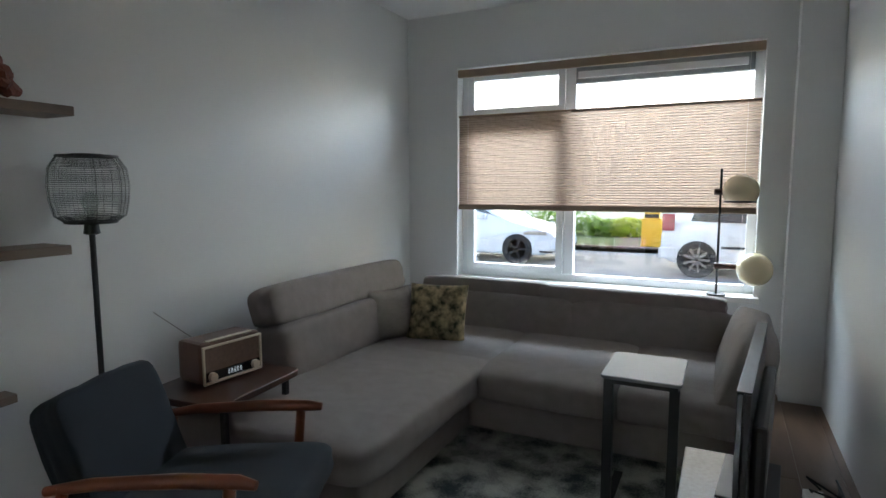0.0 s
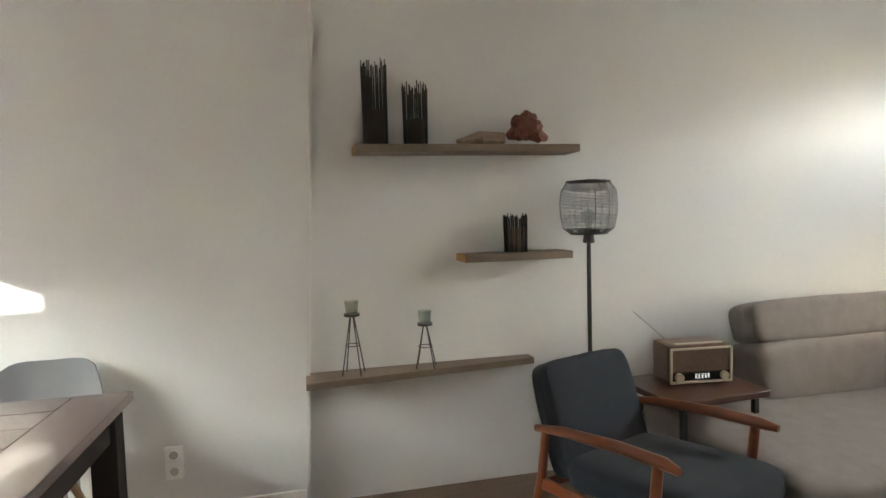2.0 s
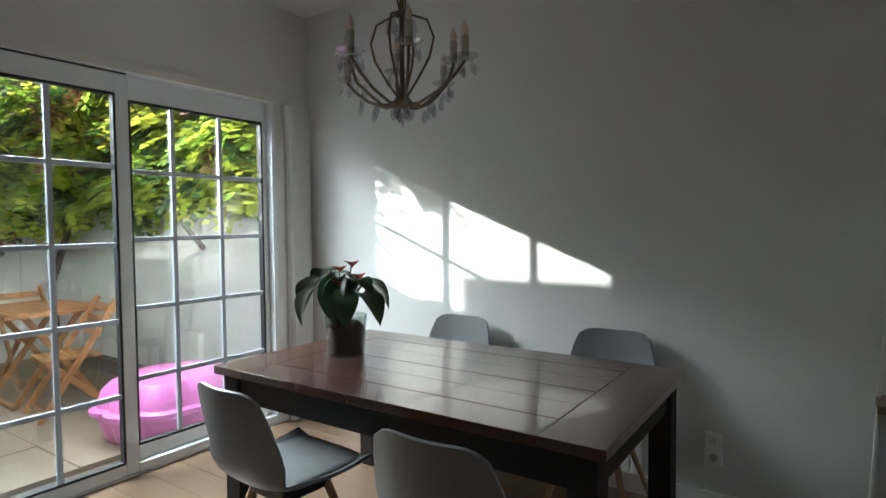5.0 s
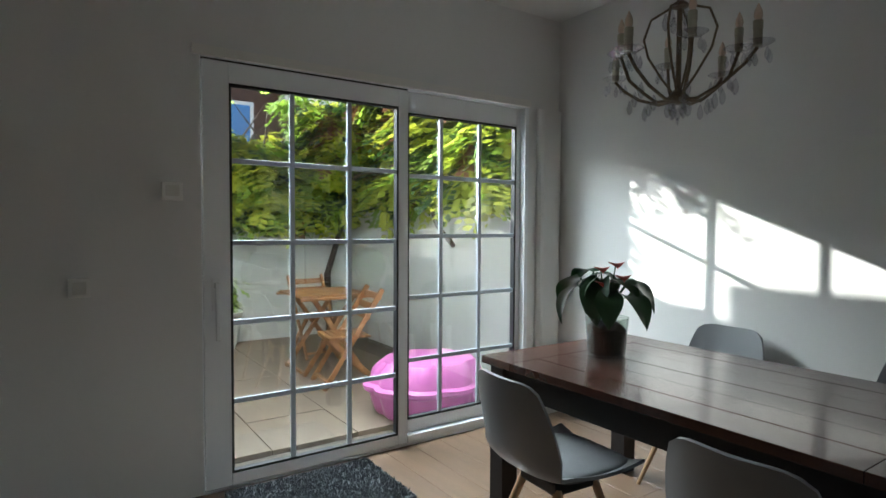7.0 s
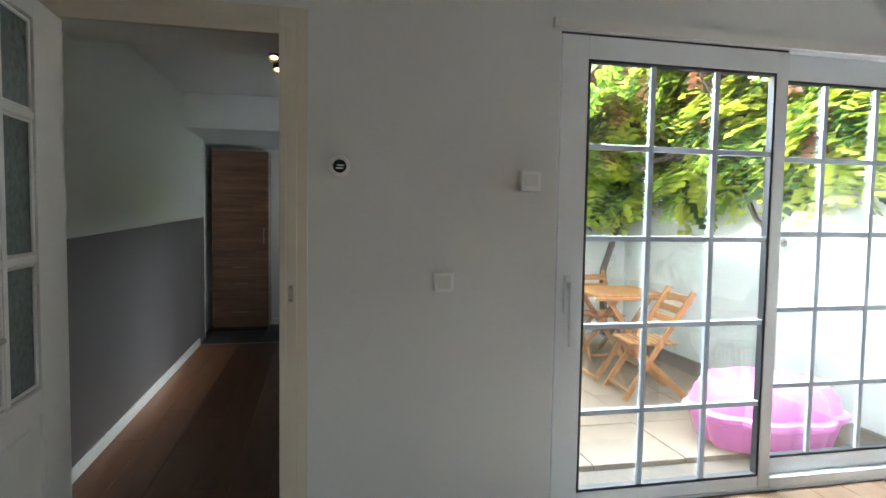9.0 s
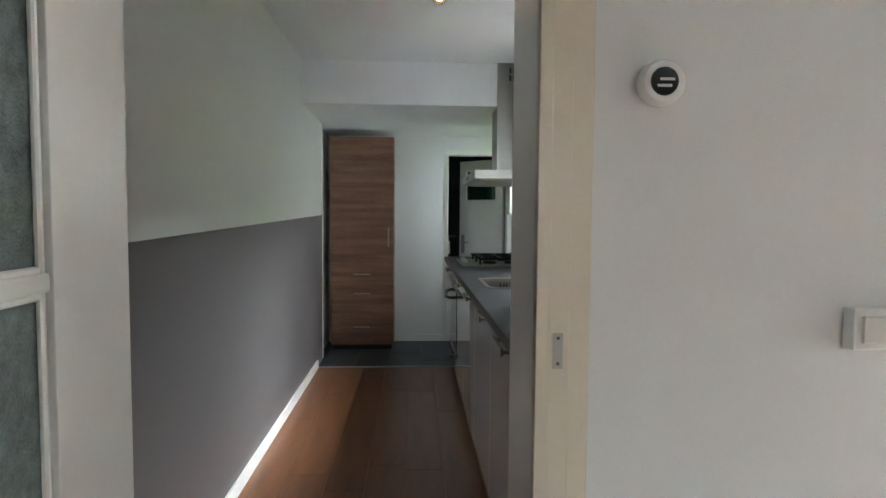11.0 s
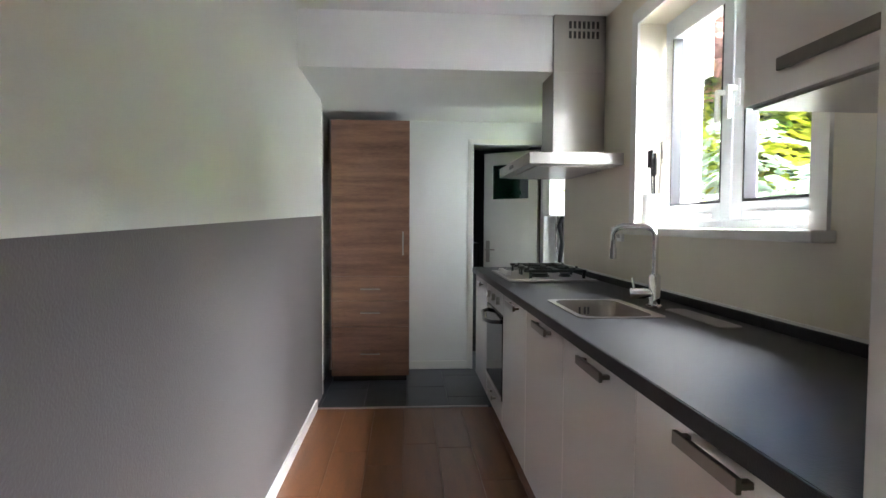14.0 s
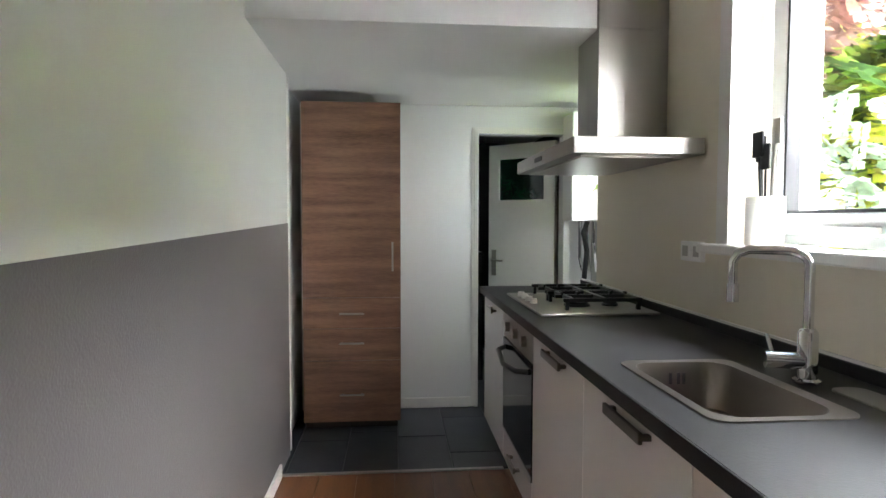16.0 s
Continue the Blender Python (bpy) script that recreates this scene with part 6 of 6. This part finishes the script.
def leaf_cloud(n, blobs, size, seed, bm, zmin=None, aspect=0.62):
    """Small pinnate leaves round drooping sprays inside ellipsoids (cx, cy, cz, rx, ry, rz)."""
    rnd = random.Random(seed)
    verts, faces = [], []
    for _ in range(n):
        cx_, cy_, cz_, rx, ry, rz = rnd.choice(blobs)
        a, u = rnd.uniform(0, math.tau), rnd.uniform(-0.9, 1)
        s = math.sqrt(max(0, 1 - u * u))
        k = rnd.uniform(0.62, 1.08)
        p = Vector((cx_ + rx * s * math.cos(a) * k, cy_ + ry * s * math.sin(a) * k, cz_ + rz * u * k))
        d = Vector((s * math.cos(a) + rnd.uniform(-.6, .6), s * math.sin(a) + rnd.uniform(-.6, .6), -0.5 + rnd.uniform(-.45, .5))).normalized()
        side = d.cross(Vector((rnd.uniform(-.3, .3), rnd.uniform(-.3, .3), 1))).normalized()
        L = size * rnd.uniform(1.6, 2.6)
        for j in range(6):
            q = p + d * (L * j / 6) + Vector((0, 0, -0.25 * L * (j / 6) ** 2))
            for sg in (-1, 1):
                ld = (side * sg + d * 0.55 + Vector((0, 0, rnd.uniform(-.45, .15)))).normalized()
                ls = size * rnd.uniform(0.7, 1.1) * (1 - 0.05 * j)
                w = ld.cross(d).cross(ld).normalized() * ls * aspect * 0.5
                i0 = len(verts)
                verts += [q, q + ld * ls * 0.45 + w, q + ld * ls, q + ld * ls * 0.45 - w]
                faces.append((i0, i0 + 1, i0 + 2, i0 + 3))
    me = bpy.data.meshes.new("leaves_tmp")
    me.from_pydata([tuple(v) for v in verts], [], faces)
    bm.from_mesh(me)
    bpy.data.meshes.remove(me)
    return bm


bm = bmesh.new()
leaf_cloud(40, [(-1.0, -6.55, 0.55, 0.25, 0.25, 0.25)], 0.05, 3, bm)
part("foliage", bm, FOL[1], pl, kind="stuff")

# wisteria over the wall
wi = thing("wisteria", (-2.2, -7.0, -0.1), "large wisteria with drooping yellow-green leaves over the garden wall", "tree")
bm = tube([(-2.4, -6.72, -0.1), (-2.35, -6.7, 0.7), (-2.5, -6.6, 1.3), (-2.2, -6.7, 1.9), (-1.4, -6.9, 2.2), (-0.4, -7.0, 2.3)], [0.05, 0.042, 0.035, 0.03, 0.025, 0.015], 9)
tube([(-2.2, -6.7, 1.8), (-2.62, -5.8, 2.0), (-2.68, -4.8, 1.95), (-2.7, -3.8, 2.0)], [0.045, 0.035, 0.03, 0.015], 8, bm)
tube([(-2.66, -4.9, 1.9), (-2.58, -4.45, 1.35), (-2.5, -4.05, 1.16)], [0.02, 0.022, 0.026], 8, bm)
# added branch, mostly out of view, to carry the shadow-casting spray
tube([(-2.68, -4.8, 1.95), (-1.95, -4.55, 2.72), (-1.1, -4.2, 2.82)], [0.016, 0.012, 0.006], 6, bm)
for k in range(14):
    rnd = random.Random(k)
    x = rnd.uniform(-2.6, -0.2)
    tube([(x, -6.9, 1.9), (x + rnd.uniform(-.3, .3), -6.7 + rnd.uniform(-.3, .3), 2.4), (x + rnd.uniform(-.5, .5), -6.6, 2.8)], [0.02, 0.014, 0.005], 5, bm)
part("trunk", bm, BARK, wi, smooth=True)
blobs = []
rnd = random.Random(11)
for k in range(46):
    x = rnd.uniform(-2.9, 0.0)
    z = rnd.uniform(1.6, 2.3 if x > -2.0 else 2.72)
    blobs.append((x, -6.72 + rnd.uniform(-.2, .35), z, rnd.uniform(.3, .5), rnd.uniform(.14, .26), rnd.uniform(.22, .4)))
for k in range(36):
    y = rnd.uniform(-6.5, -3.4)
    blobs.append((-2.72 + rnd.uniform(-.25, .18), y, rnd.uniform(1.6, 3.3), rnd.uniform(.22, .36), rnd.uniform(.3, .5), rnd.uniform(.22, .4)))
for k, (m_, nn, sd) in enumerate(((FOL[0], 2500, 1), (FOL[1], 1300, 2), (FOL[2], 800, 3), (AUTUMN, 60, 4))):
    part("crown", leaf_cloud(nn, blobs, 0.16, sd, bmesh.new()), m_, wi, ("yellow-green leaves", "green leaves", "deep green inner leaves", "a few red-brown leaves")[k], kind="stuff")

# unseen leaves in the sun's path, added for soft shadows low on the dining wall
part("crown", leaf_cloud(26, [(0.1, -7.25, 2.72, 0.35, 0.25, 0.2), (0.5, -7.3, 2.85, 0.3, 0.25, 0.2)], 0.12, 77, bmesh.new()), FOL[1], wi, "unseen leaves added to cast soft shadows on the dining wall", kind="stuff")
# spray added in the sun's path for crisp leaf shadows on the dining wall
part("crown", leaf_cloud(40, [(-1.16, -4.5, 2.50, 0.13, 0.25, 0.2), (-1.12, -4.3, 2.66, 0.18, 0.2, 0.12)], 0.085, 21, bmesh.new()), FOL[1], wi, "hanging spray of leaves added to cast shadows on the dining wall", kind="stuff")
hi = [b_ for b_ in blobs if b_[0] < -2.3 and b_[1] > -6.5 and b_[2] > 2.0]
part("crown", leaf_cloud(260, hi, 0.15, 9, bmesh.new()), AUTUMN, wi, "red-brown leaves near the kitchen window", kind="stuff")
PINKLEAF = translucent("pink_tinged_leaf", (0.62, 0.36, 0.30), 0.55, 0.4, 12)
part("crown", leaf_cloud(210, [(-0.42, -6.35, 2.8, 0.2, 0.45, 0.3), (-0.45, -6.6, 2.25, 0.2, 0.4, 0.35), (-0.4, -6.1, 2.5, 0.15, 0.3, 0.3)], 0.085, 31, bmesh.new(), aspect=0.8), PINKLEAF, wi, "pink-tinged leaves at the top", kind="stuff")

gs = thing("garden_shrub", (-0.42, -5.6, PG), "pale grey-green shrub outside the kitchen window", "shrub")
part("stem", tube([(-0.42, -5.6, PG), (-0.4, -5.55, 0.8), (-0.45, -5.5, 1.4)], [0.03, 0.02, 0.01], 7), BARK, gs, smooth=True)
part("foliage", leaf_cloud(170, [(-0.45, -5.35, 1.30, 0.16, 0.35, 0.25), (-0.42, -5.9, 1.6, 0.18, 0.35, 0.35), (-0.45, -6.4, 1.8, 0.18, 0.3, 0.4)], 0.075, 61, bmesh.new(), aspect=0.8), translucent("pale_shrub_leaf", (0.46, 0.60, 0.45), 0.5, 0.3, 20), gs, kind="stuff")
part("branch", tube([(-0.2, -6.8, 2.2), (-0.42, -6.3, 2.38), (-0.5, -5.7, 2.42), (-0.42, -5.2, 2.5)], [0.02, 0.014, 0.01, 0.005], 7), BARK, wi, smooth=True)
part("crown", leaf_cloud(14, [(-0.10, -3.0, 1.98, 0.04, 0.06, 0.16)], 0.045, 55, bmesh.new(), aspect=0.85), FOL[1], wi, "trailing leaves beside the patio door", kind="stuff")
part("tendril", tube([(-0.06, -2.9, 2.3), (-0.09, -2.98, 2.1), (-0.11, -3.0, 1.85)], 0.006, 6), BARK, wi)

# neighbouring houses over the garden
nh = thing("brick_house", (-6, -16, 0), "brown brick neighbouring house with a red tiled roof", "house")
part("wall", box(-13, -4.1, -17.0, -14.0, -0.1, 4.4), BRICK, nh)
part("gable_wall", box(-4.098, -2.4, -17.0, -14.0, -0.1, 6.6), BRICK, nh)
part("eaves", box(-13.3, -4.15, -14.0, -13.55, 4.405, 4.58, 0.01), TRIM, nh, "white eaves board")
bm = bmesh.new()
v = [bm.verts.new(p) for p in ((-13.3, -13.5, 4.6), (-4.12, -13.5, 4.6), (-4.12, -15.5, 7.0), (-13.3, -15.5, 7.0), (-4.12, -17.5, 4.6), (-13.3, -17.5, 4.6))]
for f_ in ((0, 1, 2, 3), (3, 2, 4, 5), (0, 3, 5), (1, 4, 2), (0, 5, 4, 1)):
    bm.faces.new([v[i] for i in f_])
part("roof", bm, ROOFTILE, nh)
bm = bmesh.new()
for r_ in range(12):
    t = (r_ + 0.5) / 12
    y, z = -13.5 - 2.0 * t, 4.6 + 2.4 * t
    for k in range(40):
        x = -13.2 + k * 0.225 + (0.11 if r_ % 2 else 0)
        box(x, x + 0.2, y - 0.09, y + 0.11, z + 0.0, z + 0.05, 0, bm)
part("roof_tiles", bm, ROOFTILE, nh, kind="stuff")
bm = bmesh.new()
for r_ in range(60):
    z = 2.0 + r_ * 0.072
    for k in range(46):
        x = -12.9 + k * 0.23 + (0.115 if r_ % 2 else 0)
        if z < 4.3 or x > -4.05:
            box(x, x + 0.215, -14.0, -13.988, z, z + 0.06, 0, bm)
part("bricks", bm, BRICK, nh, kind="stuff")
for x in (-3.5, -7.4):
    w = part("window", box(x, x + 0.9, -13.985, -13.93, 3.1, 4.33, 0.01), TRIM, nh, "white-framed window")
    part("window_pane", box(x + 0.09, x + 0.81, -13.93, -13.925, 3.19, 4.24), SKYBLUE, w)

# ---- street ----
wallpiece("pavement", [(-30, 30, 5.3, 11.0, -0.5, -0.14)], STREET, "grey concrete pavement before the house")
wallpiece("road", [(-60, 60, 11.0, 15.2, -0.5, -0.2)], STREET, "grey paved street")
wallpiece("verge", [(-60, 60, 15.2, 18.5, -0.5, -0.1)], GRASS, "grass verge across the street")
wallpiece("far_ground", [(-200, 200, 18.5, 300, -0.5, -0.12)], GRASS, "ground beyond the verge")
wallpiece("kerb", [(-60, 60, 15.2, 15.34, -0.3, -0.06)], SLAB, "concrete kerb")
fb = thing("apartment_block", (0, 23, 0), "pale rendered building across the street", "house")
part("wall", box(-22, 22, 22, 26, -0.12, 9), mat("pale_facade", (0.78, 0.74, 0.66), 0.8, vary=0.05, scale=1), fb)
part("roof", box(-22.4, 22.4, 21.7, 26.3, 9, 9.3), BRICK, fb)
for k, (x, y, r, h) in enumerate(((-6.6, 18.5, 1.1, 0.9), (-4.6, 19.2, 1.0, 0.8), (-2.6, 18.6, 0.5, 0.45), (-1.9, 19.2, 0.4, 0.5), (-3.4, 18.8, 0.6, 0.4), (0.8, 18.9, 0.7, 0.6))):
    s_ = thing("shrub", (x, y, -0.1), "low green garden shrub across the street", "shrub", "shrubs across the street")
    part("stem", tube([(x, y, -0.1), (x, y, h * 0.6)], [0.03, 0.015], 6), BARK, s_)
    part("foliage", leaf_cloud(240, [(x, y, h * 0.5, r, 0.5, h * 0.6)], 0.10, 40 + k, bmesh.new(), aspect=0.7), FOL[(1, 1, 0, 0, 1, 2)[k]], s_, kind="stuff")
yb = thing("litter_bin", (-1.62, 15.8, -0.1), "yellow steel litter bin on the verge", "litter bin")
part("body", box(-1.86, -1.38, 15.6, 16.0, -0.08, 0.62, 0.02), YELLOW, yb)
part("hood", box(-1.80, -1.44, 15.62, 15.98, 0.62, 0.78, 0.03), YELLOW, yb)
part("opening", box(-1.78, -1.46, 15.59, 15.618, 0.64, 0.73), BLACK, yb, "dark slot")


def car(name, x_front, y_side, facing, kindof, label):
    """Side view towards -y. facing 1: nose at larger x."""
    e = thing(name, (x_front - facing * 2.0, y_side + 0.85, -0.2), label, "car")
    f_ = facing
    if kindof == "saloon":
        prof = [(0.0, 0.32), (0.03, 0.5), (0.12, 0.66), (0.9, 0.86), (1.1, 0.9), (1.9, 1.33), (2.6, 1.44), (3.4, 1.3), (4.2, 1.05), (4.6, 1.0), (4.7, 0.6), (4.65, 0.3), (4.3, 0.2), (0.4, 0.2)]
        roof = [(1.25, 0.93), (1.95, 1.29), (2.6, 1.38), (3.35, 1.25), (3.9, 1.02), (2.6, 0.93)]
        wheels = (0.88, 3.75)
    else:
        prof = [(0.0, 0.35), (0.02, 0.75), (0.2, 1.35), (0.45, 1.47), (1.6, 1.52), (2.5, 1.38), (3.1, 1.02), (3.8, 0.88), (4.0, 0.6), (4.0, 0.3), (3.7, 0.22), (0.3, 0.22)]
        roof = [(0.5, 1.0), (0.62, 1.32), (1.6, 1.42), (2.35, 1.32), (2.85, 1.02), (1.6, 0.97)]
        wheels = (0.62, 3.15)
    W = 1.75

    def extr(pts, ya, yb_):
        b = bmesh.new()
        vs = [b.verts.new((x_front - f_ * p[0], ya, p[1] - 0.2)) for p in pts]
        face = b.faces.new(vs)
        r = bmesh.ops.extrude_face_region(b, geom=[face])
        for v_ in r["geom"]:
            if isinstance(v_, bmesh.types.BMVert):
                v_.co.y = yb_
        return b
    b = extr(prof, y_side, y_side + W)
    for v_ in b.verts:
        if v_.co.z > 0.75:
            v_.co.y += (0.14 if v_.co.y < y_side + W / 2 else -0.14) * min(1, (v_.co.z - 0.75) / 0.5)
    bmesh.ops.bevel(b, geom=b.edges[:], offset=0.06, segments=3, profile=0.6, affect="EDGES")
    part("body", b, CARWHITE, e, smooth=True)
    b = extr(roof, y_side + 0.05, y_side + 0.06)
    for v_ in b.verts:
        v_.co.y += 0.13 * min(1, max(0, (v_.co.z - 0.68) / 0.5)) - 0.062
    part("side_window", b, CARGLASS, e)
    for wx in wheels:
        X = x_front - f_ * wx
        rot = Matrix.Translation((X, y_side - 0.02, 0.12)) @ Matrix.Rotation(radians(90), 4, "X")
        b = lathe([(0.2, -0.2), (0.31, -0.2), (0.33, -0.16), (0.33, -0.02), (0.3, 0.0), (0.24, 0.005), (0.2, 0.0)], (0, 0, 0), 28)
        b.transform(rot)
        tyre = part("tyre", b, RUBBER, e, smooth=True)
        b = lathe([(0.001, 0.0), (0.05, 0.0), (0.05, -0.02), (0.24, -0.02), (0.24, 0.0)], (0, 0, 0), 28)
        for k in range(5 if kindof == "saloon" else 9):
            a = k * math.tau / (5 if kindof == "saloon" else 9)
            beam((0.03 * math.cos(a), 0.03 * math.sin(a), 0.0), (0.22 * math.cos(a), 0.22 * math.sin(a), 0.0), 0.035, 0.03, 0, b)
        b.transform(rot)
        part("rim", b, BLACK if kindof == "saloon" else NICKEL, e)
    part("door_handle", box(x_front - f_ * 2.4 - 0.08, x_front - f_ * 2.4 + 0.08, y_side - 0.03, y_side - 0.01, 0.62, 0.65, 0.005), NICKEL if kindof != "saloon" else CARWHITE, e)
    if kindof == "saloon":
        part("headlight", box(x_front - 0.75, x_front - 0.25, y_side - 0.012, y_side + 0.02, 0.42, 0.5, 0.01), NICKEL, e, "slim headlight")
        part("air_intake", box(x_front - 0.4, x_front - 0.12, y_side - 0.012, y_side + 0.02, 0.06, 0.1, 0.008), BLACK, e)
        part("mirror", box(x_front - 1.75, x_front - 1.55, y_side - 0.12, y_side, 0.72, 0.84, 0.03), CARWHITE, e)
    else:
        part("tail_light", box(min(x_front + 0.03, x_front + 0.2), x_front + 0.24, y_side - 0.012, y_side + 0.03, 0.62, 0.92, 0.01), TAILRED, e, "red tail light")
        part("rear_bumper", box(x_front - 0.02, x_front + 0.3, y_side - 0.02, y_side + 0.3, 0.12, 0.32, 0.02), CARWHITE, e)
        part("side_trim", box(x_front + 1.0, x_front + 2.6, y_side - 0.012, y_side, 0.33, 0.37), BLACK, e)
    return e


car("car", -3.0, 12.0, 1, "saloon", "white saloon car parked across the pavement")
car("car", -1.05, 11.6, -1, "hatch", "white hatchback car with red tail lights, parked")

# ---- pieces of floors and paving ----
rnd = random.Random(7)


def planks(parent, x0, x1, y0, y1, w, L, material):
    x = x0
    cache = {}
    while x < x1 - 0.01:
        ww = min(w, x1 - x)
        y = y0 - rnd.uniform(0, L * 0.8)
        while y < y1 - 0.01:
            a, b2 = max(y, y0), min(y + L, y1)
            if b2 - a > 0.02:
                key = (round(ww, 3), round(b2 - a, 3))
                if key not in cache:
                    me = bpy.data.meshes.new("floor_plank")
                    bm = box(0, ww - 0.0012, 0, b2 - a - 0.0012, -0.011, 0, 0.0012, None, 1)
                    bm.to_mesh(me)
                    bm.free()
                    me.materials.append(material)
                    cache[key] = me
                ob = new("floor_plank", cache[key])
                ob.location = (x, a, 0)
                ob.parent = parent
            y += L
        x += w


planks(floor, -2.5, 2.25, -2.597, 5.0, 0.19, 1.29, FLOOR_DIN)
planks(kfloor, KX0, KX1 - 0.003, -6.31, -2.6, 0.19, 1.29, FLOOR)


def tiles(parent, x0, x1, y0, y1, w, h, z, gap, material, th=0.02, uneven=0.0):
    me = bpy.data.meshes.new("tile")
    bm = box(0, w - gap, 0, h - gap, -th, 0, 0.003, None, 1)
    bm.to_mesh(me)
    bm.free()
    me.materials.append(material)
    nx, ny = int(math.ceil((x1 - x0) / w)), int(math.ceil((y1 - y0) / h))
    for i in range(nx):
        for j in range(ny):
            if x0 + (i + 1) * w > x1 + 0.01 or y0 + (j + 1) * h > y1 + 0.01:
                continue
            ob = new("tile", me)
            ob.location = (x0 + i * w, y0 + j * h, z + rnd.uniform(-uneven, uneven))
            ob.parent = parent


me_tiles = {}
for i, first in enumerate((0.30, 0.58, 0.42, 0.22, 0.48, 0.57, 0.45, 0.30)):
    x, y, L = 0.20 + i * 0.29, -6.333, first
    while y > -9.1:
        if L not in me_tiles:
            me_tiles[L] = bpy.data.meshes.new("tile")
            bm = box(0.002, 0.288, 0.002, L - 0.002, -0.0072, 0, 0.0015, None, 1)
            bm.to_mesh(me_tiles[L])
            bm.free()
            me_tiles[L].materials.append(SLATE)
        if x > 0.5 or y < -7.5:
            ob = new("tile", me_tiles[L])
            ob.location = (x, y - L, -0.0005)
            ob.parent = tfloor
        y -= L
        L = 0.58
tiles(bpy.data.objects["patio_bed"], -2.3, 0.2, -6.8, -2.79, 0.6, 0.6, PG, 0.006, SLAB, 0.04, 0.002)
